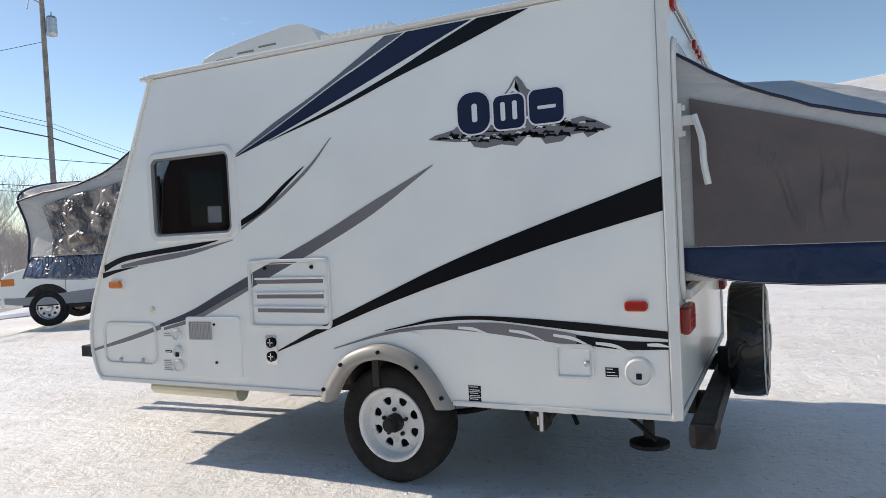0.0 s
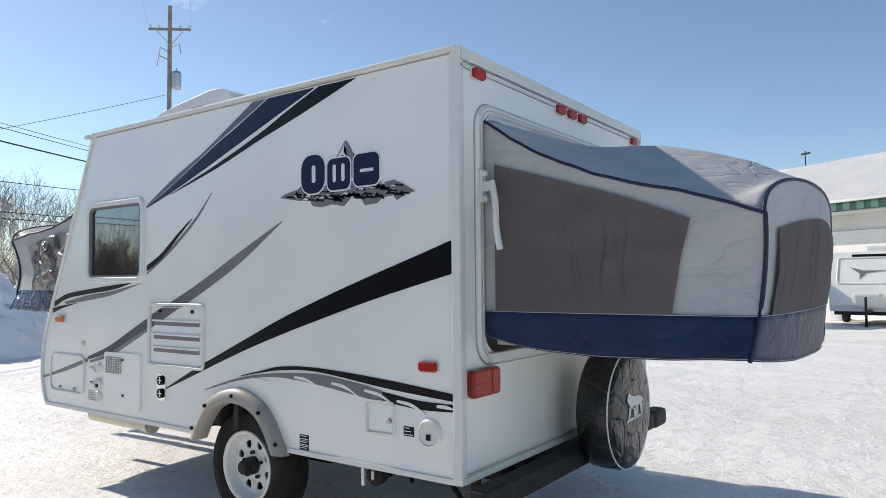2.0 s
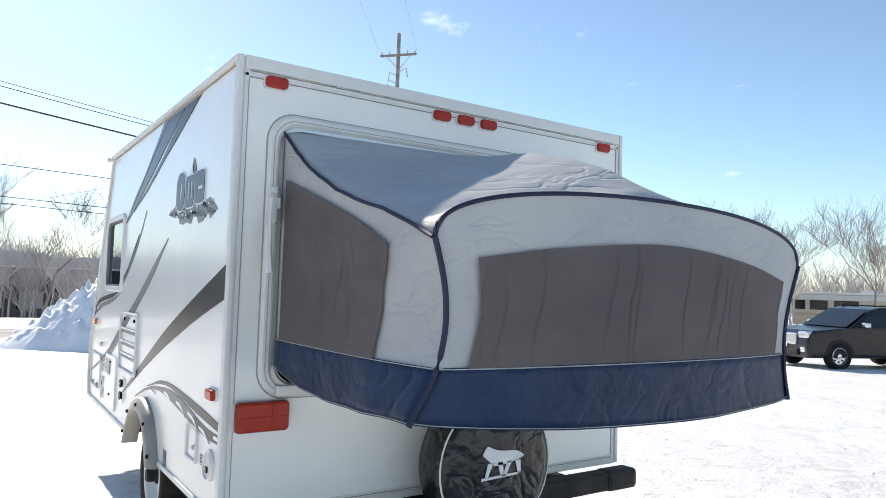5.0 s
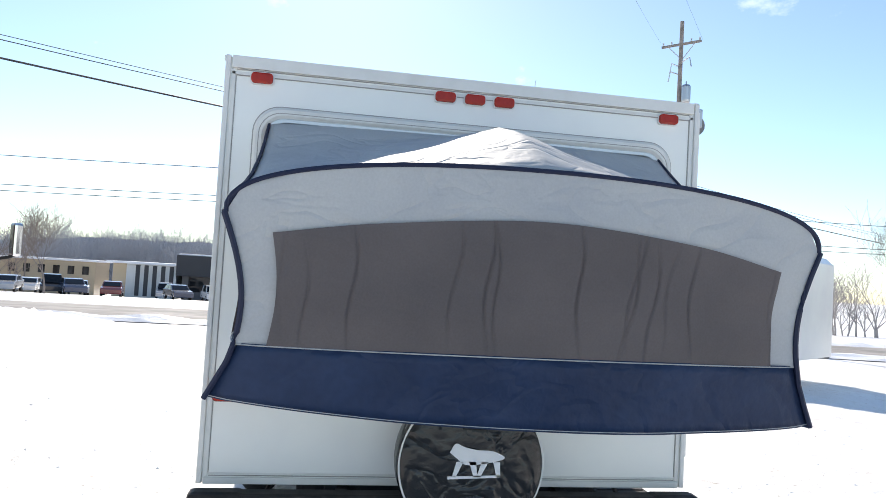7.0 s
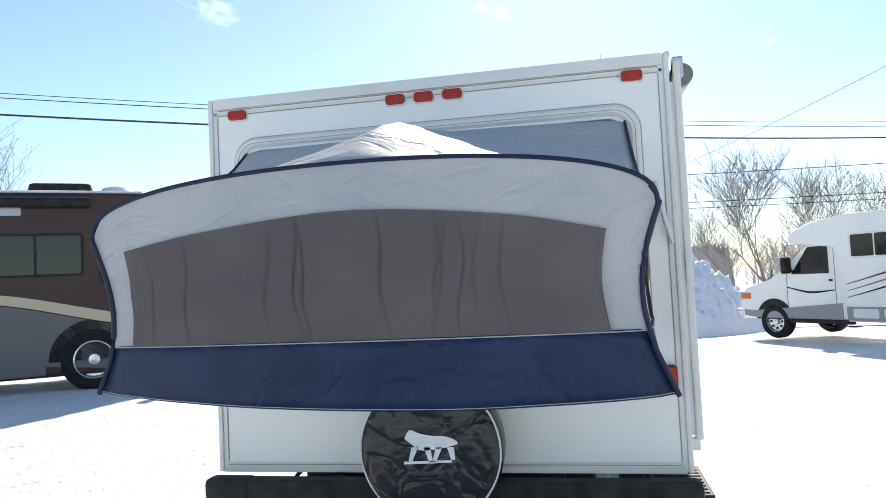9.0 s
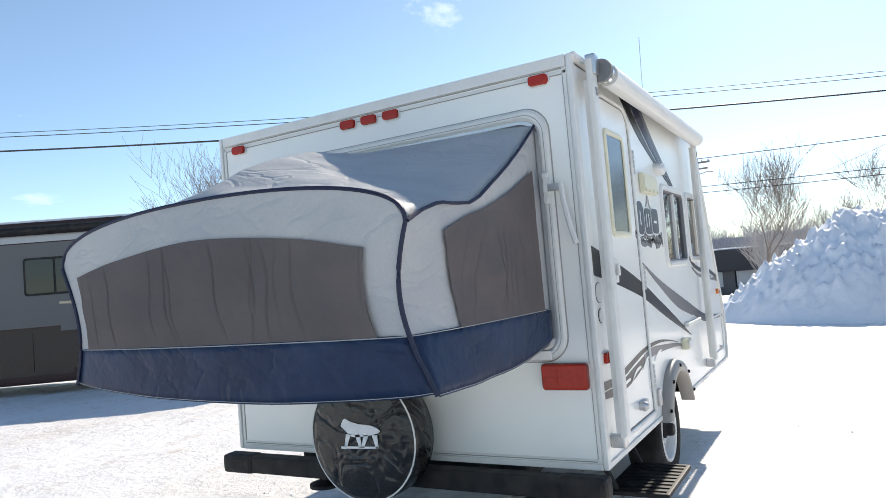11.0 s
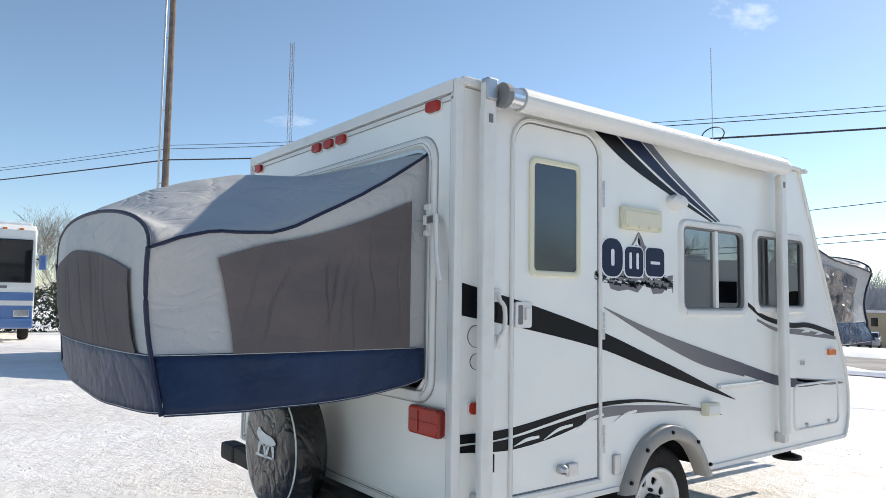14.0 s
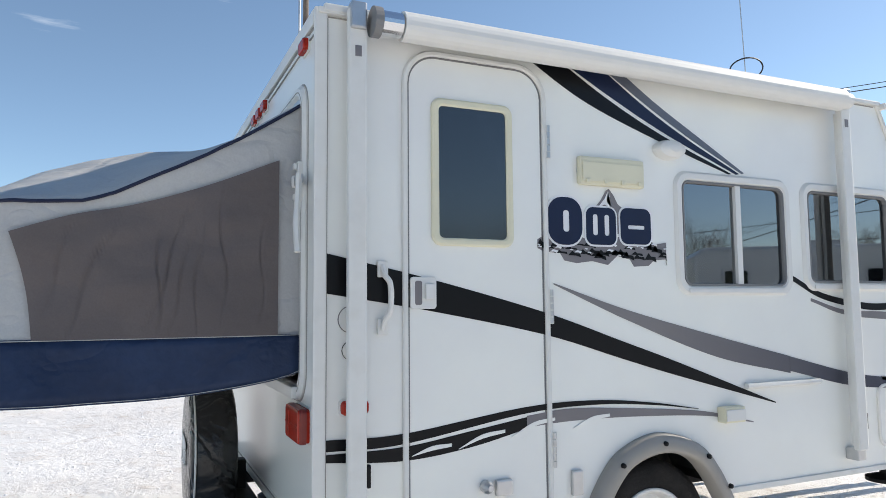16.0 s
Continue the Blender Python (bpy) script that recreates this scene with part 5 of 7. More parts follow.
rear_tent = tent(0.0, 1, 1.2, 0.0, 0.0, 0.0, 1.0, "rear_tent", "grey fold-out tent end with brown mesh windows and a navy skirt")
front_tent = tent(-3.5, -1, 1.28, -0.13, 0.1, 0.09, 5.0, "front_tent", "crumpled grey fold-out tent end with brown mesh windows and a navy skirt", 1.0)
fo, fi = rrect(0.125, 0.975, 2.175, 2.19, 0.12, 7), rrect(0.175, 1.015, 2.125, 2.14, 0.09, 7)
part("tent_frame", ring(rear_out, fo, fi, -0.02, 0.02), TRIM, trailer, "white metal frame round the tent opening")
part("tent_frame", ring(rear_out, rrect(0.17, 1.01, 2.13, 2.145, 0.09, 7), rrect(0.2, 1.035, 2.1, 2.115, 0.08, 7), -0.02, 0.012), METAL, trailer)
for y in (0.135, 2.135):
    k = 1 if y > 1 else -1
    b = part("tent_latch", box((0.012, y - (0.004 if k < 0 else 0.0), 1.72), (0.036, y + (0.034 if k < 0 else 0.03), 1.87), 0.005), TRIM, trailer)
    for z in (1.735, 1.85):
        part("latch_ear", box((0.036, y + 0.002, z - 0.012), (0.05, y + 0.026, z + 0.012), 0.004), OFFWHITE, b)
    part("latch_bolt", box((0.02, y + 0.004, 1.77), (0.09 if k < 0 else 0.055, y + 0.026, 1.815), 0.006), OFFWHITE, b)
    if k > 0:
        part("latch_link", box((0.03, y + 0.01, 1.775), (0.05, y + 0.1, 1.81), 0.004), METAL, b)
        part("latch_handle", tube([(0.045, y + 0.09, 1.81), (0.05, y + 0.1, 1.72), (0.06, y + 0.12, 1.62), (0.06, y + 0.145, 1.52)], 0.0125, 6), TRIM, b)
        continue
    f = 1.0
    part("latch_handle", tube(smooth_line([(0.09 * f, y + 0.013 + 0.02 * k, 1.81), (0.12 * f, y + 0.013 + 0.04 * k, 1.7), (0.125 * f, y + 0.013 + 0.045 * k, 1.6), (0.14 * f, y + 0.013 + 0.04 * k, 1.5)], 10), 0.015, 6), OFFWHITE, b)
part("frame_caulk", ring(rear_out, rrect(0.119, 0.969, 2.181, 2.196, 0.126, 7), rrect(0.126, 0.976, 2.174, 2.189, 0.119, 7), -0.002, 0.003), CAULK, trailer)
part("frame_groove", ring(rear_out, rrect(0.147, 0.995, 2.153, 2.164, 0.105, 7), rrect(0.152, 1.0, 2.148, 2.159, 0.1, 7), 0.01, 0.0215), CAULK, trailer)
part("bunk_sill", box((0.0, 0.2, 0.985), (0.04, 2.1, 1.03), 0.006), TRIM, trailer)

# ---- awning ----
AY = W + 0.1
aw = part("awning", tube([(-0.29, AY, 2.35), (-2.66, AY, 2.35)], 0.055, 20), OFFWHITE, trailer, "white rolled-up patio awning")
part("roller_end", tube([(-0.2, AY, 2.35), (-0.285, AY, 2.35)], 0.046, 20), CHROME, aw)
part("roller_cap", tube([(-0.175, AY, 2.35), (-0.205, AY, 2.35)], 0.056, 20), RUBBERSEAL, aw)
part("roller_end", tube([(-2.66, AY, 2.35), (-2.72, AY, 2.35)], 0.04, 16), OFFWHITE, aw)
part("awning_rail", box((-2.75, W + 0.005, 2.395), (-0.02, W + 0.03, 2.425), 0.006), TRIM, aw)
part("awning_valance", sheet(lambda u, v: (-0.3 - 2.36 * u, W + 0.02 + (AY - W - 0.02) * v, 2.41 - 0.012 * v), 30, 3, 0.003), OFFWHITE, aw)
for x in (-0.13, -2.72):
    arm = part("awning_arm", box((x - 0.035, W + 0.05, 0.6), (x + 0.035, W + 0.085, 2.4), 0.01), TRIM, aw)
    part("arm_inner", box((x - 0.022, W + 0.03, 0.62), (x + 0.022, W + 0.052, 2.3), 0.004), OFFWHITE, arm)
    part("arm_bracket", box((x - 0.03, W - 0.0, 0.55), (x + 0.03, W + 0.07, 0.61), 0.008), METAL, arm)
    part("arm_knob", box((x - 0.052, W + 0.052, 0.7), (x - 0.036, W + 0.075, 0.78), 0.006), BLACKD, arm)
    part("arm_head", box((x - 0.03, W + 0.05, 2.32), (x + 0.03, W + 0.1, 2.42), 0.008), METAL, arm)
    part("arm_slot", box((x - 0.012, W + 0.085, 2.22), (x + 0.012, W + 0.088, 2.26), 0.003), GREYD, arm)

# ---- roof ----
acb = [(-3.1, 2.41), (-3.09, 2.53), (-3.04, 2.59), (-2.92, 2.625), (-2.7, 2.655), (-2.36, 2.695), (-2.24, 2.69), (-2.15, 2.65), (-2.1, 2.57), (-2.08, 2.41)]
bm = plate(on("y", 0.0), acb, 0.42, 1.12)
bmesh.ops.bevel(bm, geom=[e for e in bm.edges if abs(e.verts[0].co.y - e.verts[1].co.y) < 1e-4 and len(e.link_faces) == 2 and abs(e.link_faces[0].normal.dot(e.link_faces[1].normal)) < 0.5], offset=0.09, segments=4, profile=0.6, affect="EDGES", clamp_overlap=True)
ac = part("air_conditioner", bm, OFFWHITE, trailer, "white rooftop air conditioner shroud")
for z, x in ((2.56, -2.86), (2.58, -2.68), (2.595, -2.5)):
    part("shroud_slot", box((x - 0.07, 0.415, z - 0.006), (x + 0.07, 0.43, z + 0.006), 0.003), GREYD, ac)
part("shroud_rim", box((-3.13, 0.4, 2.405), (-2.05, 1.15, 2.435), 0.01), OFFWHITE, ac)
rv = part("roof_vent", box((-2.02, 0.3, 2.405), (-1.5, 0.83, 2.525), 0.03), OFFWHITE, trailer)
for k in range(10):
    part("vent_rib", box((-1.99 + 0.05 * k, 0.29, 2.44), (-1.968 + 0.05 * k, 0.83, 2.545), 0.003), OFFWHITE, rv)
an = part("antenna", tube([(-2.38, 2.08, 2.4), (-2.3, 2.12, 3.15)], 0.003, 5), METAL, trailer)
part("antenna_loop", tube([(-2.38 + 0.11 * math.cos(a), 2.08 + 0.05 * math.sin(a), 2.575 + 0.045 * math.sin(a)) for a in [2 * math.pi * k / 24 for k in range(25)]], 0.004, 5, cap=False), BLACKM, an)
part("antenna_mast", tube([(-2.38, 2.08, 2.4), (-2.38, 2.08, 2.55)], 0.012, 8), METAL, an)


# ---- snow heaps and road ----
def snow_heap(name, label, cx, cy, hx, hy, h, turn, seed, nx=90, ny=130):
    ob = thing(name, label, "snow pile", low(cx, cy, turn))

    def fn(u, v):
        a, b = 2 * u - 1, 2 * v - 1
        r = math.hypot(a, b)
        base = max(0.0, 1 - abs(a) ** 1.7 - abs(b) ** 1.35)
        base *= 0.95 + 0.22 * noise.noise(Vector((a * 1.7 + seed, b * 2.0, 0.3)))
        x, y = a * hx, b * hy
        q = Vector((x * 1.5, y * 1.5, seed))
        lumps = abs(noise.noise(q)) * 0.1 + abs(noise.noise(q * 2.3)) * 0.12 + max(0.0, noise.noise(q * 4.2) - 0.12) * 0.4 + abs(noise.noise(q * 9)) * 0.06
        return (x, y, h * base + lumps * min(1.0, base * 3) * min(1, h) - 0.06 * (r > 0.97))

    part("snow_mound", sheet(fn, nx, ny), SNOW, ob, smooth=True)
    return ob


snow_heap("snow_pile", "tall ploughed heap of lumpy snow beside the lot", -17.6, 3.5, 3.3, 3.8, 2.55, 0, 2.0, 120, 160)
snow_heap("snow_pile", "low lumpy bank of ploughed snow", -12.8, -6.6, 2.8, 1.3, 0.45, -25, 6.0, 40, 30)
snow_heap("snow_pile", "low lumpy bank of ploughed snow", -16.5, -9.5, 1.4, 4.5, 0.35, 10, 9.0, 30, 50)
snow_heap("snow_pile", "heap of shovelled snow at the barn wall", -2.4, 28.4, 1.6, 1.1, 0.9, -30, 12.0, 30, 24)

def road_top(u, v):
    x, y = -29.5 + 10.7 * u, -300 + 600 * v
    return (x, y, 0.03 - drop(x, y))


road = part("road", sheet(road_top, 8, 120, -0.06), ASPHALT)
tagged(road, "salt-stained asphalt road beyond the lot", "road", kind="structure")
for x0, x1, nm in ((-18.8, -17.6, 3.0), (-32.0, -29.5, 7.0)):
    def bank(u, v, x0=x0, x1=x1, nm=nm):
        y = -70 + 140 * v
        return (x0 + (x1 - x0) * u, y, 0.02 - drop(x0 + (x1 - x0) * u, y) + 0.22 * math.sin(math.pi * u) * (0.7 + 0.6 * noise.noise(Vector((y * 0.8, u * 2, nm)))))
    tagged(part("snow_bank", sheet(bank, 6, 300), SNOW), "low snow bank along the road edge", "snow bank", kind="structure")


# ---- bare trees ----
def branches(rng, p, d, length, r, depth, out, thin):
    """Grows tapering limbs; out gathers (points, radii, depth)."""
    n = 4
    pts, rad = [p.copy()], [r]
    q, dd = p.copy(), d.copy()
    for k in range(n):
        dd = (dd + Vector((rng.uniform(-1, 1), rng.uniform(-1, 1), rng.uniform(-0.4, 0.9))) * 0.13).normalized()
        q = q + dd * (length / n)
        pts.append(q.copy())
        rad.append(max(r * (1 - 0.55 * (k + 1) / n), thin))
    out.append((pts, rad, depth))
    if depth <= 0:
        return
    kids = rng.choice((3, 4, 4, 5))
    for k in range(kids):
        i = rng.choice((1, 2, 3, 4)) if depth < 4 else rng.choice((2, 3, 3, 4))
        a = rng.uniform(0, 2 * math.pi)
        side = Vector((math.cos(a), math.sin(a), 0))
        nd = (dd * rng.uniform(0.8, 1.2) + side * rng.uniform(0.5, 1.0) + Vector((0, 0, 0.3))).normalized()
        branches(rng, pts[i], nd, length * rng.uniform(0.66, 0.92), max(rad[i] * 0.62, thin), depth - 1, out, thin)


def limbs_mesh(items, sides=3):
    verts, faces = [], []
    for pts, rad, _ in items:
        base = len(verts)
        for k, q in enumerate(pts):
            d = (pts[min(k + 1, len(pts) - 1)] - pts[max(k - 1, 0)]).normalized()
            s = d.cross(Vector((0.3, 0.2, 0.93)))
            s = s.normalized() if s.length > 1e-4 else Vector((1, 0, 0))
            w = s.cross(d)
            for j in range(sides):
                a = 2 * math.pi * j / sides
                verts.append(tuple(q + rad[k] * (math.cos(a) * s + math.sin(a) * w)))
        for k in range(len(pts) - 1):
            for j in range(sides):
                a, b = base + k * sides + j, base + k * sides + (j + 1) % sides
                faces.append((a, b, b + sides, a + sides))
    return verts, faces


def bare_tree(seed, height, m, label, depth=5, thin=0.007):
    rng = random.Random(seed)
    out = []
    branches(rng, Vector((0, 0, -0.1)), Vector((rng.uniform(-0.08, 0.08), rng.uniform(-0.08, 0.08), 1)), height * 0.27, height * 0.013, depth, out, thin)
    k = height / max(q.z for o in out for q in o[0])
    out = [([q * k for q in pts], rad, d) for pts, rad, d in out]
    ob = thing("tree", label, "tree", m)
    thick = [o for o in out if o[2] >= depth - 1]
    thick_rest = [o for o in out if o[2] < depth - 1]
    part("trunk", limbs_mesh(thick, 7), BARK, ob)
    part("crown", limbs_mesh(thick_rest, 3), BARK, ob)
    return ob


tree_a = bare_tree(3, 10.0, low(-44.0, 17.5), "tall bare winter tree with a wide crown")
tree_b = bare_tree(8, 10.0, low(-50.0, 3.2), "tall bare winter tree with a wide crown")
tree_c = bare_tree(15, 10.0, low(-31.0, 42.0), "tall bare winter tree with a wide crown")
for src, x, y, k, rz in ((tree_a, -46, 14.0, 1.15, 80), (tree_b, -43, 11.2, 0.7, 140), (tree_c, -45, 20.5, 1.0, 30), (tree_a, -52, -1.8, 1.1, 200), (tree_c, -47, 24, 0.9, 300), (tree_b, -40, 27, 0.85, 20),
                         (tree_a, -26, 45, 0.95, 10), (tree_b, -24, 46, 0.85, 100), (tree_b, -19.5, 49, 0.95, 170), (tree_a, -15, 52, 0.8, 250), (tree_c, -37, 38, 0.95, 210), (tree_c, -21, 55, 0.85, 160), (tree_a, -34, 44, 0.9, 130), (tree_b, -28, 50, 0.95, 320), (tree_c, -12, 47, 0.65, 80),
                         (tree_b, -5.2, -31.0, 0.6, 60), (tree_c, -6.8, -32.5, 0.62, 10), (tree_a, -3.6, -31.8, 0.58, 90), (tree_a, -58, -22, 0.8, 40), (tree_c, -60, -32, 0.8, 70), (tree_b, -13, -38, 0.55, 70), (tree_c, -28.5, -31, 1.35, 120)):
    c = copy_thing(src, low(x, y, rz))
    c.scale = (k, k, k)


def woods(name, label, places, material, seed):
    """A far wood of many thin bare trees, as one mesh."""
    rng = random.Random(seed)
    items = []
    for x, y, h in places:
        out = []
        g = drop(x, y)
        h = h + 0.55 * g
        branches(rng, Vector((x, y, -0.2 - g)), Vector((rng.uniform(-0.1, 0.1), rng.uniform(-0.1, 0.1), 1)), h * 0.42, h * 0.016, 3, out, 0.015)
        items += out
    ob = part(name, limbs_mesh(items, 3), material)
    tagged(ob, label, "woods", kind="stuff")


rng = random.Random(11)
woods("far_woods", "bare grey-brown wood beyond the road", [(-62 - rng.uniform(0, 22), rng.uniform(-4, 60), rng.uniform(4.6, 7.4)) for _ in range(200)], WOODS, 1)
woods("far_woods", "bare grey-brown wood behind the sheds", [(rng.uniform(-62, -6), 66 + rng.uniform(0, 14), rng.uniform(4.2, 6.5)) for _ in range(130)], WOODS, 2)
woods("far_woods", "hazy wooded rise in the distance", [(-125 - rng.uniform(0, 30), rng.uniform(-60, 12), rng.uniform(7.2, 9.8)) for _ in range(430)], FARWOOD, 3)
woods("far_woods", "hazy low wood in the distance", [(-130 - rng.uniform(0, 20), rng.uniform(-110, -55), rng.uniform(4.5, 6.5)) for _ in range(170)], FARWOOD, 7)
woods("far_woods", "dark bare wood beyond the parked cars", [(rng.uniform(-95, -66), rng.uniform(-80, -36), rng.uniform(7.0, 9.5)) for _ in range(150)], BARK, 6)
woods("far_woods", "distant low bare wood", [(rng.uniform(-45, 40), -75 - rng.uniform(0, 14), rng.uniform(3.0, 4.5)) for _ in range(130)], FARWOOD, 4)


def conifer(m, h, seed):
    rg = random.Random(seed)
    ob = thing("conifer", "dark green spruce with snow-dusted drooping boughs", "tree", m)
    part("trunk", tube([(0, 0, -0.1), (0, 0, h)], [h * 0.03, 0.01], 8), BARK, ob)
    bm = bmesh.new()
    for k in range(int(h * 26)):
        z = h * (0.08 + 0.9 * k / (h * 26))
        l = 0.36 * (h - z) * rg.uniform(0.75, 1.1) + 0.06
        a = k * 2.4
        for j in range(4):
            f = (j + 1) / 4
            for sd in (-1, 1):
                c = Vector((math.cos(a), math.sin(a), -0.35))
                p = Vector((0, 0, z)) + c * l * f
                w = Vector((-math.sin(a), math.cos(a), -0.25)) * sd * l * 0.3 * (1.15 - f)
                vs = [bm.verts.new(q) for q in (p - c * l * 0.26, p + w, p + c * l * 0.1)]
                bm.faces.new(vs)
    part("crown", bm, SPRUCE, ob)


SPRUCE = mat("spruce_needles", (0.025, 0.045, 0.028), 0.8, grain=0.3, scale=8, color2=(0.05, 0.07, 0.05), s2=3)
conifer(low(-10.8, 41.0), 5.2, 1)
conifer(low(-38.0, 12.2), 2.6, 2)
# snowy evergreen hedge behind the coaches
def hedge(x0, x1, yc, h, seed):
    rg = random.Random(seed)
    verts, faces, sv, sf = [], [], [], []
    for _ in range(9000):
        x, a, f = rg.uniform(x0, x1), rg.uniform(-1, 1), rg.random() ** 0.7
        top = h * (0.78 + 0.3 * noise.noise(Vector((x * 0.9, 4.0, 1.0))))
        c = Vector((x, yc + a * 0.9 * math.sqrt(max(0.05, 1 - f * f)), top * f - 0.1))
        if noise.noise(c * 2.4) < -0.22:
            continue
        snowy = noise.noise(c * 1.9 + Vector((9, 0, 0))) > 0.2 and rg.random() < 0.6
        v, q, r = (sv, sf, 0.09) if snowy else (verts, faces, 0.11)
        b = len(v)
        for k in range(3):
            v.append(tuple(c + Vector((rg.uniform(-r, r), rg.uniform(-r, r), rg.uniform(-r, r) * (0.35 if snowy else 1.0) + (0.06 if snowy else 0.0)))))
        q.append((b, b + 1, b + 2))
    ob = part("hedge", (verts, faces), SPRUCE)
    part("snow_dusting", (sv, sf), SNOW, ob)
    tagged(ob, "dark evergreen hedge with clumps of snow behind the coaches", "hedge", kind="stuff")


hedge(-5.0, 3.5, -27.0, 2.5, 5)


def rise(u, v):
    y = -108 + 143 * v
    top = (6.6 + 1.2 * noise.noise(Vector((y * 0.09, 1.0, 0))) + 0.7 * noise.noise(Vector((y * 0.4, 2.0, 0)))) * min(1.0, max(0.1, (y + 112) / 60))
    return (-158 - 6 * u, y, -4.0 + (top + 3.5) * u)


# the rise takes its haze from the tinted wood colour
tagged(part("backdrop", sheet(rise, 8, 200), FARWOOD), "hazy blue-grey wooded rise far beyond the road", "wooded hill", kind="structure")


# ---- poles and wires ----
def utility_pole(x, y, h, label, arm=True, turn=0.0, r=0.16):
    wood = POLEGREY if arm or r < 0.15 else POLEWOOD
    ob = thing("utility_pole", label, "utility pole", pose(x, y, 0, 0, 0, turn))
    part("pole", tube([(0, 0, -1.4), (0, 0, h)], [r, r * 0.72], 12), wood, ob)
    if arm:
        for z in (h - 1.15,):
            a = part("crossarm", box((-1.0, -0.05, z - 0.055), (1.0, 0.05, z + 0.055), 0.01), wood, ob)
            for u in (-0.92, -0.5, 0.5, 0.92):
                part("insulator", lathe([(0, 0), (0.04, 0), (0.05, 0.06), (0.03, 0.1), (0.045, 0.14), (0, 0.17)], 8, "z", (u, 0, z + 0.06)), METAL, a)
            for u in (-0.7, 0.7):
                part("arm_brace", tube([(u, 0.05, z), (0, 0.14, z - 0.75)], 0.02, 5), METAL, a)
        for u, z in ((-0.45, h - 2.2), (0.45, h - 2.0), (-0.5, h - 2.6)):
            part("fuse_cutout", tube([(0, 0, z - 0.1), (u, 0, z + 0.15), (u * 1.2, 0, z - 0.35)], 0.035, 6), METAL, ob)
        t = part("transformer", lathe([(0, 0), (0.2, 0), (0.22, 0.1), (0.22, 0.75), (0.18, 0.85), (0, 0.88)], 16, "z", (0.34, 0.0, h - 4.1)), METAL, ob, "grey can transformer")
        part("bushing", lathe([(0, 0), (0.04, 0), (0.03, 0.18), (0, 0.2)], 8, "z", (0.34, 0, h - 3.23)), METAL, t)
    return ob


utility_pole(-28.5, 17.1, 14.85, "tall weathered utility pole with crossarm and transformer", True, 40, 0.135)
pb = utility_pole(-6.1, -24.5, 16.5, "tall brown utility pole with a conduit", False)
part("conduit", tube([(0.3, 0.1, 0), (0.3, 0.1, 16.0)], 0.05, 8), METAL, pb)
for z in (3, 6, 9, 12, 15):
    part("standoff", tube([(0, 0, z), (0.32, 0.1, z)], 0.03, 6), METAL, pb)
pc = utility_pole(-33.0, -2.6, 6.4, "brown roadside utility pole with a lamp arm", False, 0, 0.13)
part("crossarm", box((-0.05, -0.62, 6.15), (0.05, 0.62, 6.24), 0.01), POLEGREY, pc)
part("crossarm", box((-0.05, -0.5, 5.85), (0.05, 0.5, 5.93), 0.01), POLEGREY, pc)
for u in (-0.55, -0.25, 0.25, 0.55):
    part("insulator", lathe([(0, 0), (0.03, 0), (0.035, 0.05), (0, 0.12)], 8, "z", (0, u, 6.24)), METAL, pc)
part("lamp_arm", tube([(0, 0, 5.6), (0.1, 0.5, 5.7), (0.1, 0.75, 5.65)], 0.03, 6), METAL, pc)


def wire(a, b, sag, r, name="overhead_wire"):
    a, b = Vector(a), Vector(b)
    pts = []
    for k in range(33):
        f = k / 32
        q = a.lerp(b, f)
        q.z -= sag * 4 * f * (1 - f)
        pts.append(q)
    tagged(part(name, tube(pts, r, 5), WIREM), "dark overhead cable between poles", "cable")


PA, PB = Vector((-28.5, 17.1, 0)), Vector((-6.1, -24.5, 0))
for z1, z2, sag, r in ((6.3, 7.0, 0.55, 0.028), (6.75, 7.45, 0.55, 0.013), (6.95, 7.6, 0.6, 0.01)):
    wire(PA + Vector((0, 0, z1)), PB + Vector((0, 0, z2)), sag, r)
    wire(PA + Vector((0, 0, z1)), PA + (PA - PB) * 1.2 + Vector((0, 0, z1)), sag, r)
    wire(PB + Vector((0, 0, z2)), PB + (PB - PA) * 1.2 + Vector((0, 0, z2 + 0.6)), sag, r)
for z, k in ((6.6, 0), (5.2, 0), (4.9, 1)):
    wire((-33.0, -60, z), (-33.0, -2.6, z - 0.2), 0.5, 0.018)
    wire((-33.0, -2.6, z - 0.2), (-34.0, 50, z), 0.5, 0.018)
for u in (-1.0, 1.0):
    wire((-28.5 + 0.5 * u, 17.1 + 0.87 * u, 13.85), (16 + u, -14, 13.5), 1.2, 0.004)
wire((-28.5, 17.1, 10.5), (-52, 0, 6.0), 0.5, 0.012)

tower = thing("radio_tower", "thin lattice radio tower far away", "tower", pose(-61.0, -133.0, 0))
for k in range(3):
    a = 2 * math.pi * k / 3
    part("tower_leg", tube([(0.75 * math.cos(a), 0.75 * math.sin(a), 0), (0.45 * math.cos(a), 0.45 * math.sin(a), 57)], 0.05, 5), POLEWOOD, tower)
lat = bmesh.new()
for i in range(38):
    for k in range(3):
        a, b = 2 * math.pi * k / 3, 2 * math.pi * (k + 1) / 3
        r0, r1 = 0.75 - 0.3 * i / 38, 0.75 - 0.3 * (i + 1) / 38
        tube([(r0 * math.cos(a), r0 * math.sin(a), i * 1.5), (r1 * math.cos(b), r1 * math.sin(b), i * 1.5 + 1.5)], 0.022, 3, lat, False)
part("tower_lacing", lat, POLEWOOD, tower)


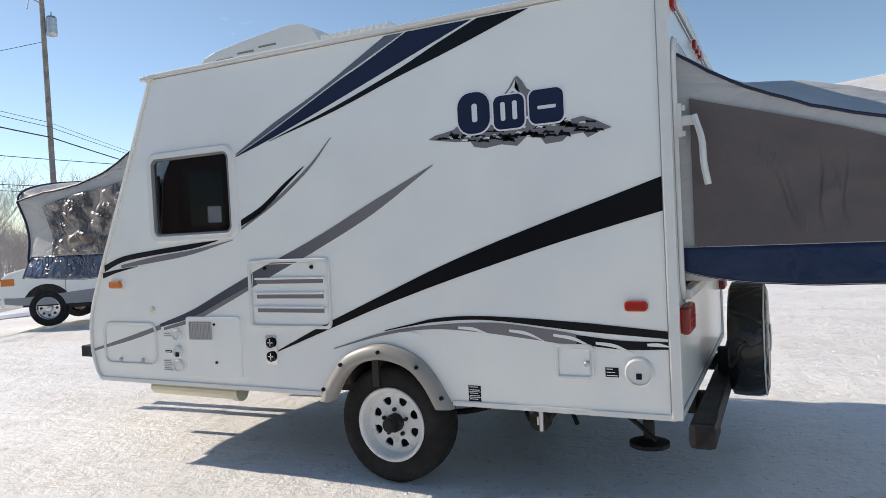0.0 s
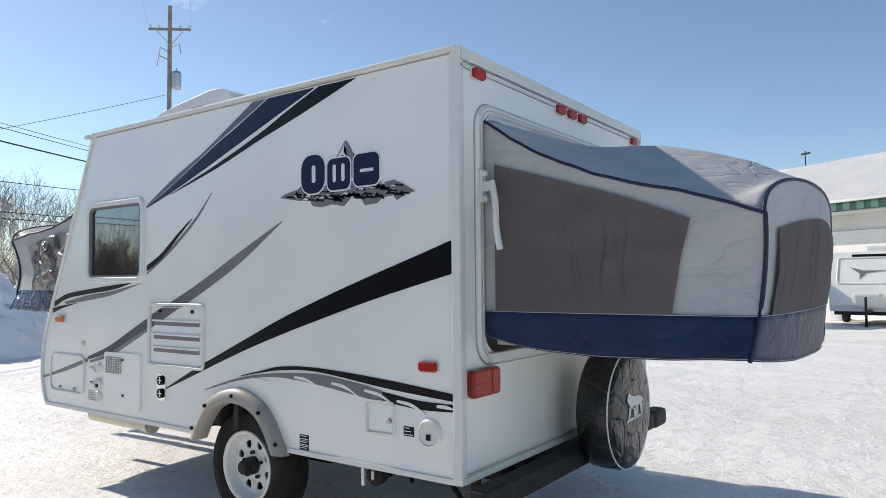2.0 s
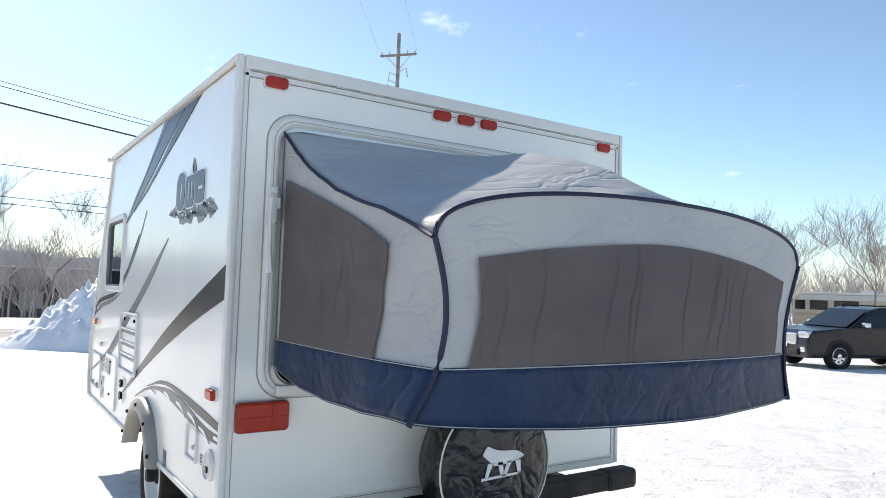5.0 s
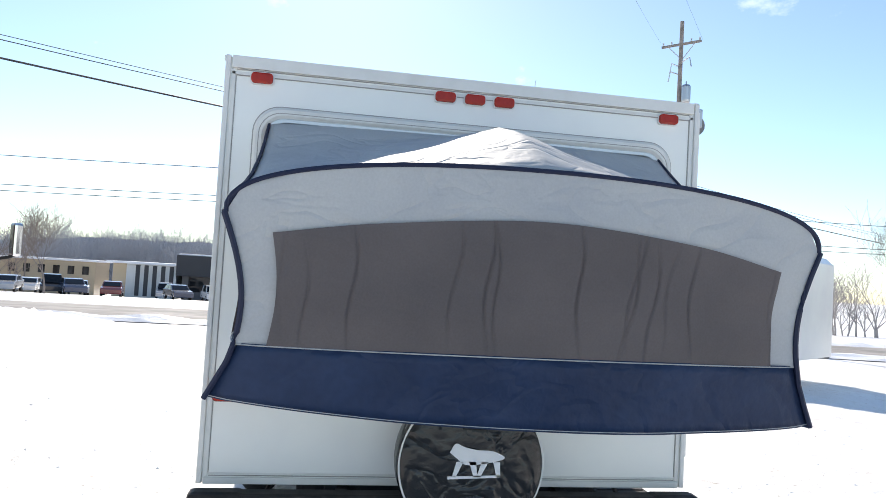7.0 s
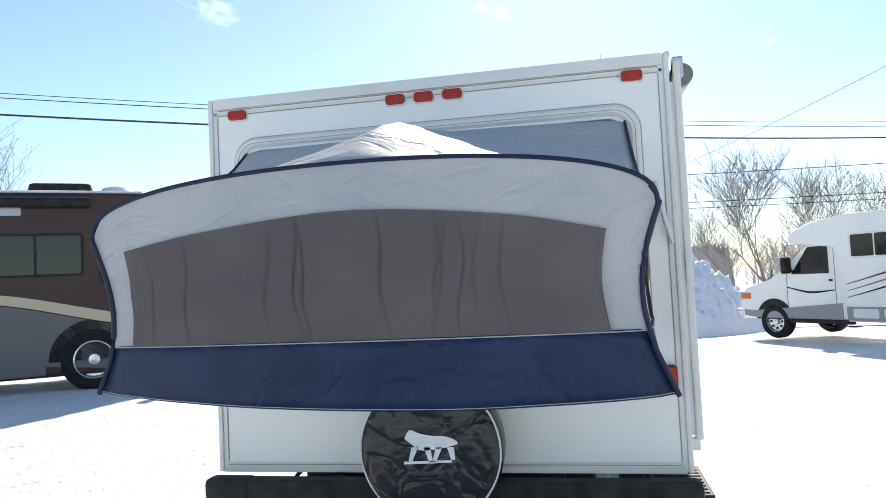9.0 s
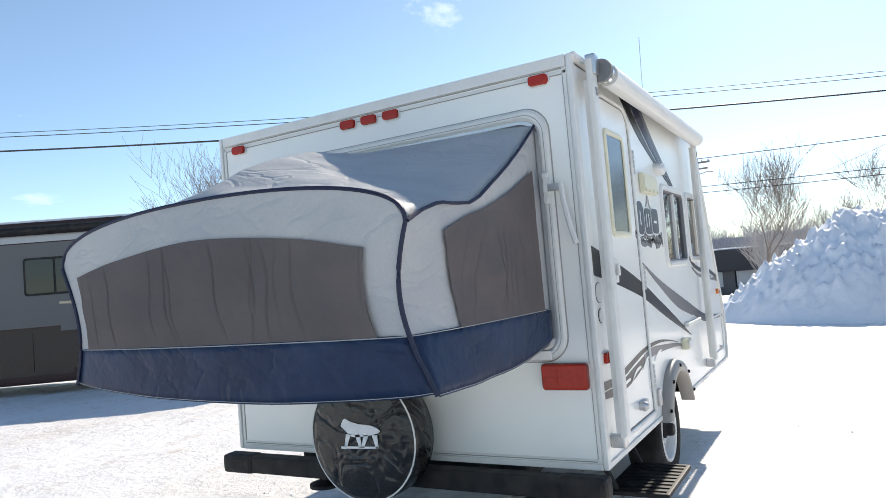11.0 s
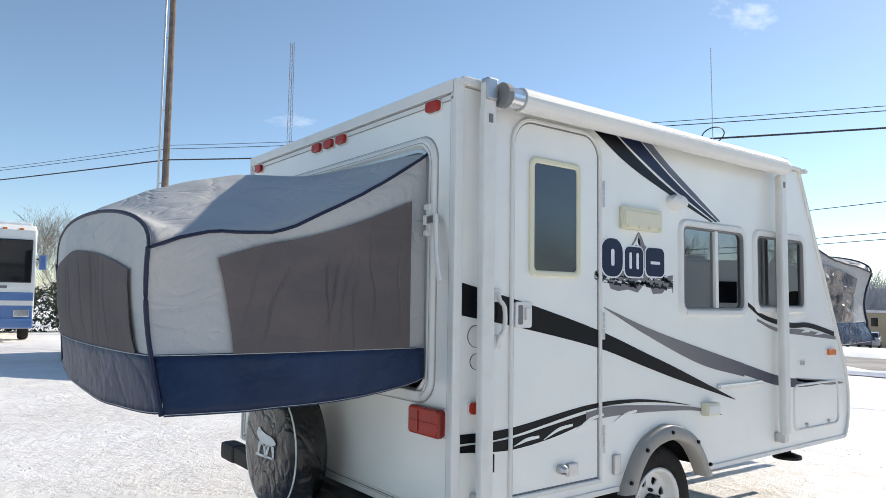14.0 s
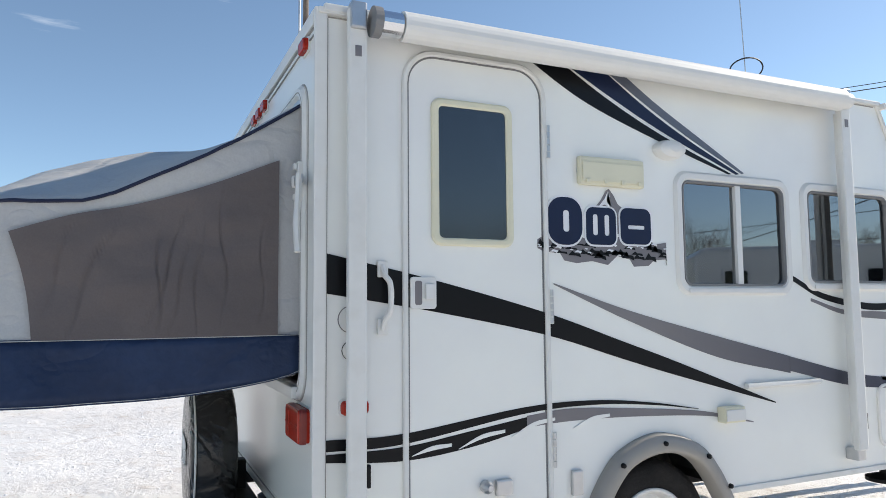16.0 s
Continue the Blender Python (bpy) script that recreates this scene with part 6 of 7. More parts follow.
# ---- vehicles ----
def prism(profile, y0, y1, bevel=0.05, seg=3):
    bm = bmesh.new()
    a = [bm.verts.new((x, y0, z)) for x, z in profile]
    b = [bm.verts.new((x, y1, z)) for x, z in profile]
    fa, fb = bm.faces.new(a), bm.faces.new(b)
    n = len(a)
    for k in range(n):
        bm.faces.new((a[k], a[(k + 1) % n], b[(k + 1) % n], b[k]))
    if bevel:
        bmesh.ops.bevel(bm, geom=list(fa.edges) + list(fb.edges), offset=bevel, segments=seg, profile=0.6, affect="EDGES", clamp_overlap=True)
    return bm


CARGLASS = mat("vehicle_glass", (0.012, 0.014, 0.016), 0.04, spec=0.45)
CHROMEW = mat("wheel_alloy", (0.62, 0.62, 0.63), 0.25, 0.9, grain=0.1, scale=20)


def road_wheel(parent, x, y, r, s, rim=CHROMEW, wd=0.13, name="wheel"):
    t = part(name, lathe([(r * 0.62, -wd), (r * 0.93, -wd), (r, -wd * 0.6), (r, wd * 0.6), (r * 0.93, wd), (r * 0.64, wd), (r * 0.6, wd * 0.8)], 28, "y", cap=False), TYRE, parent, smooth=True)
    t.matrix_basis = pose(x, y, r, 0, 0, 0 if s > 0 else 180)
    d = part("rim", lathe([(r * 0.63, wd * 0.9), (r * 0.58, wd * 0.95), (r * 0.54, wd * 0.45), (r * 0.2, wd * 0.35), (r * 0.17, wd * 0.8), (0, wd * 0.85)], 24, "y", cap=False), rim, t)
    for k in range(8):
        a = 2 * math.pi * k / 8
        part("rim_hole", lathe([(0, wd * 0.36), (r * 0.07, wd * 0.36), (r * 0.07, wd * 0.55), (0, wd * 0.55)], 8, "y", (r * 0.4 * math.cos(a), 0, r * 0.4 * math.sin(a))), TYRE, d)
    return t


def slab(parent, name, x0, z0, x1, z1, y, s, m, d=0.012, r=0.03, label=""):
    """A panel that lies on a vehicle's side at y, facing s."""
    pl = on("y", y)
    return part(name, plate(pl, rrect(min(x0, x1), z0, max(x0, x1), z1, r), -0.02 * s, d * s), m, parent, label)


def swoosh(parent, pts_top, pts_bot, y, s, m, d=0.01, name="paint_swoosh"):
    return part(name, strip(on("y", y), pts_top, pts_bot, 0.0, d * s, 20), m, parent)


COACHDARK = mat("dark_brown_coach_paint", (0.058, 0.031, 0.027), 0.2, grain=0.1, scale=1, coat=0.0, spec=0.2)
COACHGREY = mat("grey_coach_paint", (0.13, 0.125, 0.125), 0.3, grain=0.05, scale=1, coat=0.0, spec=0.3)
COACHBLACK = mat("black_coach_paint", (0.009, 0.007, 0.007), 0.07, grain=0.1, scale=1, spec=0.4)
COACHTAN = mat("tan_coach_paint", (0.5, 0.4, 0.27), 0.25, coat=0.4)
COACHSILVER = mat("silver_coach_paint", (0.42, 0.42, 0.43), 0.22, coat=0.5)


def dark_coach():
    c = thing("motorhome", "large dark brown and grey class A coach with tan swooshes", "motorhome", pose(-4.92, -10.83, -0.1, 0, 0, 125.7))
    L, B, w = 7.0, 4.8, 1.25
    prof = [(-B, 0.38), (-B, 3.15), (-B + 0.12, 3.25), (L - 0.9, 3.25), (L - 0.35, 3.1), (L - 0.08, 2.5), (L + 0.04, 1.3), (L, 0.4), (L - 0.4, 0.26), (-1.5, 0.26), (-1.7, 0.38)]
    part("body", prism(prof, -w, w, 0.06), COACHDARK, c)
    for s in (-1, 1):
        y = w * s
        slab(c, "side_panel", -B + 0.1, 1.3, 2.4, 2.85, y, s, COACHGREY, 0.008, 0.05)
        slab(c, "roof_stripe", -B + 0.1, 2.87, 4.0, 3.02, y, s, COACHSILVER, 0.008, 0.02)
        slab(c, "lower_panel", -B + 0.05, 0.41, 1.2, 1.27, y, s, COACHBLACK, 0.005, 0.03)
        slab(c, "lower_panel", 1.3, 0.3, 4.3, 1.0, y, s, COACHGREY if s < 0 else COACHDARK, 0.006, 0.03)
        swoosh(c, [(-4.7, 2.36), (-3.0, 2.3), (-1.6, 2.1), (-1.1, 1.82), (-2.0, 1.45)], [(-4.7, 2.32), (-3.0, 2.18), (-2.0, 1.98), (-1.6, 1.8), (-2.5, 1.43)], y + 0.008 * s, s, COACHTAN, 0.008)
        swoosh(c, [(-3.6, 2.8), (-2.0, 2.74), (-0.8, 2.45), (-0.35, 2.1), (-1.4, 1.6)], [(-3.6, 2.77), (-2.2, 2.62), (-1.3, 2.35), (-1.0, 2.1), (-2.0, 1.56)], y + 0.008 * s, s, COACHDARK, 0.008)
        swoosh(c, [(1.0, 1.74), (2.6, 1.72), (3.9, 1.58), (5.4, 1.24), (L - 0.1, 1.05)], [(1.0, 1.7), (2.6, 1.6), (3.9, 1.42), (5.4, 1.06), (L - 0.1, 0.88)], y, s, COACHTAN, 0.012)
        swoosh(c, [(1.0, 1.68), (2.6, 1.58), (3.9, 1.4), (5.4, 1.04), (L - 0.1, 0.86)], [(1.0, 0.75), (2.6, 0.6), (4.2, 0.45), (5.6, 0.32), (L - 0.1, 0.38)], y, s, COACHGREY, 0.01)
        for x0, x1 in ((-4.05, -2.6), (3.5, 4.88), (0.4, 1.5)):
            f = slab(c, "window", x0, 1.88, x1, 2.58, y, s, BLACKM, 0.02, 0.06)
            part("pane", plate(on("y", y), rrect(x0 + 0.04, 1.92, (x0 + x1) / 2 - 0.02, 2.54, 0.04), 0.0, 0.024 * s), CARGLASS, f)
            part("pane", plate(on("y", y), rrect((x0 + x1) / 2 + 0.02, 1.92, x1 - 0.04, 2.54, 0.04), 0.0, 0.024 * s), CARGLASS, f)
        f = slab(c, "window", 5.1, 1.75, 5.75, 2.62, y, s, BLACKM, 0.02, 0.08)
        part("pane", plate(on("y", y), rrect(5.14, 1.79, 5.71, 2.58, 0.06), 0.0, 0.024 * s), CARGLASS, f)
        for k in range(4):
            slab(c, "bay_door", -1.7 + k * 1.15, 0.5, -0.65 + k * 1.15, 1.2, y, s, COACHBLACK if k < 3 else COACHGREY, 0.014, 0.02)
        road_wheel(c, 5.0, y - 0.09 * s, 0.5, s, wd=0.15)
        for x in (-2.0, -3.03):
            road_wheel(c, x, y - 0.09 * s, 0.5, s, wd=0.15)
        for x in (5.0, -2.0, -3.03):
            part("wheel_arch", plate(on("y", y), [(x + 0.66 * math.cos(a), max(0.4, 0.5 + 0.66 * math.sin(a))) for a in [math.pi * k / 12 for k in range(13)]], 0.0, 0.01 * s), BLACKM, c)
        part("mirror", box((L + 0.22, y + 0.16 * s - 0.12, 1.5), (L + 0.34, y + 0.16 * s + 0.12, 2.0), 0.04), CHROME, c)
        part("mirror_arm", tube([(L - 0.05, y - 0.05 * s, 1.42), (L + 0.2, y + 0.12 * s, 1.48), (L + 0.28, y + 0.16 * s, 1.52)], 0.025, 6), BLACKM, c)
    d = slab(c, "entry_door", L - 1.05, 0.34, L - 0.3, 2.7, -w, -1, COACHDARK, 0.022, 0.06)
    part("door_window", plate(on("y", -w), rrect(L - 0.92, 1.7, L - 0.42, 2.55, 0.05), 0, -0.028), CARGLASS, d)
    part("door_lower", plate(on("y", -w), rrect(L - 1.02, 0.38, L - 0.33, 1.0, 0.03), 0, -0.026), COACHGREY, d)
    part("notice", plate(on("y", -w), rrect(L - 0.88, 1.75, L - 0.68, 2.0, 0.01), 0, -0.031), SNOWD, d)
    part("windscreen", box((L - 0.04, -w + 0.15, 1.45), (L + 0.02, w - 0.15, 2.5), 0.02, m=None), CARGLASS, c)
    part("front_bumper", box((L - 0.1, -w + 0.05, 0.3), (L + 0.08, w - 0.05, 0.75), 0.06), COACHSILVER, c)
    for y in (-0.9, 0.9):
        part("headlight", box((L, y - 0.2, 0.85), (L + 0.04, y + 0.2, 1.1), 0.03), CHROMEW, c)
        part("turn_light", box((L - 0.02, y * 1.32 - 0.06, 0.85), (L + 0.03, y * 1.32 + 0.06, 1.1), 0.02), AMBER, c)
    aw2 = part("awning_case", tube([(-4.5, -w - 0.1, 3.08), (5.0, -w - 0.1, 3.08)], 0.09, 12), BLACKM, c)
    part("roof_snow", box((-B + 0.2, -w + 0.1, 3.24), (L - 1.2, w - 0.1, 3.3), 0.03), SNOW, c)
    for x in (-2.4, 4.5):
        part("roof_air_unit", box((x - 0.5, -0.35, 3.29), (x + 0.5, 0.35, 3.55), 0.1), BLACKM, c)
    part("satellite_dome", lathe([(0.38, 0), (0.36, 0.15), (0.25, 0.3), (0, 0.36)], 20, "z", (5.4, 0.2, 3.22)), OFFWHITE, c, smooth=True)
    part("side_marker", box((L - 1.6, -w - 0.02, 2.88), (L - 1.2, -w, 2.96), 0.008), AMBER, c)


dark_coach()

COACHBLUE = mat("blue_coach_paint", (0.1, 0.2, 0.42), 0.2, coat=0.6, grain=0.05, scale=1)


def blue_coach():
    c = thing("motorhome", "white and blue class A coach with a wide windscreen", "motorhome", pose(-0.05, -25.2, 0, 0, 0, 88))
    c.scale = (1.0, 1.05, 1.16)
    L, w = 5.0, 1.25
    prof = [(-L, 0.4), (-L, 3.0), (-L + 0.1, 3.1), (L - 0.3, 3.1), (L - 0.02, 2.95), (L, 1.4), (L - 0.02, 0.4)]
    part("body", prism(prof, -w, w, 0.08), WHITE, c)
    part("lower_front", box((L - 0.05, -w + 0.02, 0.4), (L + 0.03, w - 0.02, 1.3), 0.04), COACHBLUE, c)
    part("front_band", box((L - 0.02, -w + 0.03, 0.95), (L + 0.045, w - 0.03, 1.08), 0.01), OFFWHITE, c)
    ws = part("windscreen", box((L - 0.03, -w + 0.1, 1.55), (L + 0.03, w - 0.1, 2.7), 0.03), CARGLASS, c)
    part("screen_post", box((L + 0.02, -0.02, 1.55), (L + 0.04, 0.02, 2.7), 0.005), BLACKM, ws)
    for k in range(5):
        part("clearance_light", box((L - 0.1, -0.9 + k * 0.42, 2.95), (L - 0.02, -0.78 + k * 0.42, 3.0), 0.01), AMBER, c)
    part("front_bumper", box((L - 0.05, -w, 0.35), (L + 0.12, w, 0.6), 0.05), COACHBLUE, c)
    part("name_bar", box((L + 0.028, -0.55, 1.4), (L + 0.036, 0.55, 1.47), 0.002), GREYD, c)
    for s in (-1, 1):
        y = w * s
        slab(c, "side_stripe", -L + 0.1, 0.45, L - 0.2, 1.25, y, s, COACHBLUE, 0.01, 0.03)
        slab(c, "side_window", L - 1.3, 1.7, L - 0.3, 2.5, y, s, CARGLASS, 0.015, 0.06)
        slab(c, "window", -1.5, 1.7, 0.5, 2.4, y, s, CARGLASS, 0.015, 0.06)
        part("headlight", box((L + 0.02, y * 0.75 - 0.2, 0.65), (L + 0.05, y * 0.75 + 0.2, 0.85), 0.02), CHROMEW, c)
        for x in (L - 1.4, -2.6):
            road_wheel(c, x, y - 0.14 * s, 0.46, s)
        mr = part("mirror", box((L + 0.0, y + 0.16 * s - 0.1, 1.9), (L + 0.16, y + 0.16 * s + 0.1, 2.3), 0.04), COACHBLUE, c)
        part("mirror_arm", tube([(L - 0.1, y, 2.2), (L + 0.05, y + 0.14 * s, 2.15)], 0.025, 6), BLACKM, mr)
    part("roof_snow", box((-L + 0.2, -w + 0.1, 3.09), (L - 0.6, w - 0.1, 3.2), 0.04), SNOW, c)


blue_coach()

WINE = mat("wine_vinyl", (0.09, 0.02, 0.025), 0.35)
VANGREY = mat("grey_van_paint", (0.24, 0.25, 0.27), 0.3, coat=0.4)


def van_motorhome():
    c = thing("camper_van", "white van-fronted motorhome with grey and black swooshes", "motorhome", pose(-11.9, 8.0, -0.2, 0, 0, 216))
    cab = [(3.0, 0.42), (3.04, 0.75), (2.97, 1.02), (2.85, 1.12), (2.2, 1.27), (1.85, 1.36), (1.22, 2.02), (0.3, 2.06), (0.3, 0.42)]
    part("cab", prism(cab, -0.98, 0.98, 0.1), WHITE, c)
    house = [(1.55, 2.0), (1.62, 2.14), (1.5, 2.28), (1.1, 2.44), (0.4, 2.52), (-3.35, 2.52), (-3.5, 2.38), (-3.5, 0.5), (-2.8, 0.42), (0.35, 0.42), (0.35, 1.2), (0.45, 2.0)]
    part("house", prism(house, -1.1, 1.1, 0.1), WHITE, c)
    for s in (-1, 1):
        y, yc = 1.1 * s, 0.98 * s
        part("cab_window", plate(on("y", yc), [(0.75, 1.38), (1.62, 1.38), (1.2, 1.93), (0.75, 1.95)], -0.01 * s, 0.012 * s), CARGLASS, c)
        dr = part("cab_door_line", ring(on("y", yc), rrect(0.62, 0.55, 1.75, 2.0, 0.05), rrect(0.632, 0.562, 1.738, 1.988, 0.045), 0.0, 0.006 * s), GREYD, c)
        part("door_handle", box((0.68, yc - 0.02, 1.22), (0.76, yc + 0.02, 1.26), 0.008), BLACKM, dr)
        swoosh(c, [(2.9, 0.62), (2.4, 0.62), (0.5, 0.78)], [(2.9, 0.5), (2.4, 0.45), (0.5, 0.45)], yc, s, VANGREY)
        slab(c, "lower_stripe", -3.45, 0.45, 0.33, 0.72, y, s, VANGREY, 0.008, 0.02)
        for k in range(3):
            z = 1.0 + 0.13 * k
            swoosh(c, [(-3.3, z - 0.1), (-2.2, z + 0.34), (-1.2, z + 0.3), (0.3, z - 0.1)], [(-3.3, z - 0.12), (-2.2, z + 0.28), (-1.2, z + 0.25), (0.3, z - 0.11)], y, s, (BLACKD, GREYD, WINE)[k], 0.008 + 0.002 * k)
        swoosh(c, [(1.75, 1.12), (1.2, 1.02), (0.65, 1.05)], [(1.75, 1.1), (1.2, 0.98), (0.65, 1.03)], yc, s, BLACKD, 0.008)
        for x0, x1 in ((-0.8, 0.2), (-3.05, -2.6)):
            wn = slab(c, "window", x0, 1.65, x1, 2.15, y, s, OFFWHITE, 0.012, 0.04)
            part("pane", plate(on("y", y), rrect(x0 + 0.04, 1.69, (x0 + x1) / 2 - 0.015, 2.11, 0.03), 0, 0.017 * s), CARGLASS, wn)
            part("pane", plate(on("y", y), rrect((x0 + x1) / 2 + 0.015, 1.69, x1 - 0.04, 2.11, 0.03), 0, 0.017 * s), CARGLASS, wn)
        for x0, x1, z0, z1 in ((0.2, -0.3, 0.5, 0.68), (-0.4, -0.9, 0.5, 0.68), (-2.4, -2.7, 0.8, 0.98), (-3.0, -3.3, 0.62, 0.72)):
            slab(c, "locker_door", x0, z0, x1, z1, y, s, OFFWHITE, 0.014, 0.04)
        for x, yy in ((2.1, yc), (-1.6, y)):
            part("wheel_arch", plate(on("y", yy), [(x + 0.47 * math.cos(a), max(0.42, 0.4 + 0.47 * math.sin(a))) for a in [math.pi * k / 12 for k in range(13)]], 0.0, 0.008 * s), BLACKM, c)
            road_wheel(c, x, yy - 0.1 * s, 0.37, s, wd=0.12)
        part("mirror", box((1.55, yc + 0.16 * s - 0.1, 1.4), (1.68, yc + 0.16 * s + 0.1, 1.75), 0.04), BLACKM, c)
        part("mirror_arm", tube([(1.6, yc, 1.45), (1.6, yc + 0.12 * s, 1.5)], 0.03, 6), BLACKM, c)
        part("turn_light", box((2.93, yc - 0.16 * s - 0.06, 0.86), (3.02, yc - 0.1 * s + 0.06, 1.02), 0.02), AMBER, c)
        part("turn_light", box((2.7, yc - 0.02, 0.86), (2.95, yc + 0.006, 1.0), 0.004), AMBER, c)
    part("windscreen", plate(lambda u, v, d=0.0: (1.85 - 0.63 * v + 0.02 + d, u, 1.36 + 0.66 * v), rrect(-0.85, 0.06, 0.85, 0.94, 0.06), 0.0, 0.012), CARGLASS, c)
    part("grille", box((2.98, -0.5, 0.72), (3.05, 0.5, 0.98), 0.02), BLACKM, c)
    part("front_bumper", box((2.92, -0.98, 0.42), (3.14, 0.98, 0.64), 0.05), CHROMEW, c)
    part("roof_air_unit", box((-1.6, -0.35, 2.49), (-0.6, 0.35, 2.68), 0.06), OFFWHITE, c)
    part("roof_snow", box((-3.3, -0.95, 2.49), (0.3, 0.95, 2.54), 0.02), SNOW, c)
    part("running_board", box((0.3, 0.9, 0.36), (1.7, 1.02, 0.44), 0.02), BLACKM, c)


van_motorhome()

SUVPAINT = mat("dark_grey_car_paint", (0.012, 0.013, 0.017), 0.25, coat=0.2, spec=0.3, grain=0.08, scale=2)


def suv():
    c = thing("suv", "dark grey sport utility vehicle parked in the snow", "car", pose(-6.55, 19.3, -0.3, 0, 0, -113))
    low = [(2.3, 0.3), (2.36, 0.62), (2.3, 0.92), (2.15, 1.0), (1.2, 1.08), (-2.25, 1.1), (-2.35, 0.95), (-2.33, 0.32)]
    part("body", prism(low, -0.92, 0.92, 0.1), SUVPAINT, c)
    top = [(1.15, 1.05), (0.3, 1.58), (0.0, 1.64), (-1.7, 1.62), (-2.15, 1.35), (-2.25, 1.05)]
    cabin = prism(top, -0.9, 0.9, 0.05)
    for v in cabin.verts:
        v.co.y *= 1 - 0.17 * max(0, (v.co.z - 1.1) / 0.55)
    part("cabin", cabin, SUVPAINT, c)
    for s in (-1, 1):
        def sidepl(u, v, d=0.0, s=s):
            return (u, s * (0.9 * (1 - 0.17 * max(0, (v - 1.1) / 0.55)) + d), v)
        for pts in ([(0.95, 1.13), (0.28, 1.52), (-0.28, 1.55), (-0.28, 1.13)], [(-0.36, 1.13), (-0.36, 1.55), (-1.1, 1.54), (-1.1, 1.13)], [(-1.18, 1.13), (-1.18, 1.54), (-1.62, 1.5), (-1.95, 1.2)]):
            part("side_window", plate(sidepl, pts, -0.01, 0.01), CARGLASS, c)
        for x in (-0.32, -1.14):
            part("door_seam", plate(on("y", 0.92 * s), [(x, 0.45), (x + 0.01, 0.45), (x + 0.01, 1.05), (x, 1.05)], 0, 0.004 * s), BLACKM, c)
            part("door_handle", box((x + 0.05, 0.92 * s - 0.015, 0.92), (x + 0.22, 0.92 * s + 0.025, 0.96), 0.01), CHROMEW, c)
        for x in (1.43, -1.43):
            part("wheel_arch", plate(on("y", 0.92 * s), [(x + 0.43 * math.cos(a), max(0.3, 0.36 + 0.43 * math.sin(a))) for a in [math.pi * k / 12 for k in range(13)]], 0.0, 0.008 * s), BLACKM, c)
            road_wheel(c, x, 0.84 * s, 0.36, s, wd=0.11)
        part("mirror", box((0.62, 1.0 * s - 0.1, 1.1), (0.78, 1.0 * s + 0.08, 1.24), 0.04), CHROMEW, c)
        part("headlight", box((2.1, 0.72 * s - 0.17, 0.8), (2.36, 0.72 * s + 0.17, 0.98), 0.05), CHROMEW, c)
        part("fog_light", box((2.25, 0.72 * s - 0.08, 0.45), (2.36, 0.72 * s + 0.08, 0.58), 0.02), CHROMEW, c)
        part("roof_rail", tube([(0.0, 0.68 * s, 1.68), (-1.6, 0.68 * s, 1.66)], 0.02, 6), BLACKM, c)
    part("windscreen", plate(lambda u, v, d=0.0: (1.17 - 0.85 * v + 0.012, u * (1 - 0.14 * v), 1.07 + 0.53 * v + d), rrect(-0.8, 0.06, 0.8, 0.92, 0.05), 0.0, 0.012), CARGLASS, c)
    part("grille", box((2.28, -0.5, 0.62), (2.385, 0.5, 0.92), 0.03), CHROMEW, c)
    part("lower_grille", box((2.3, -0.55, 0.36), (2.38, 0.55, 0.52), 0.02), BLACKM, c)
    part("number_plate", box((2.37, -0.18, 0.55), (2.395, 0.18, 0.64), 0.004), SNOWD, c)


suv()


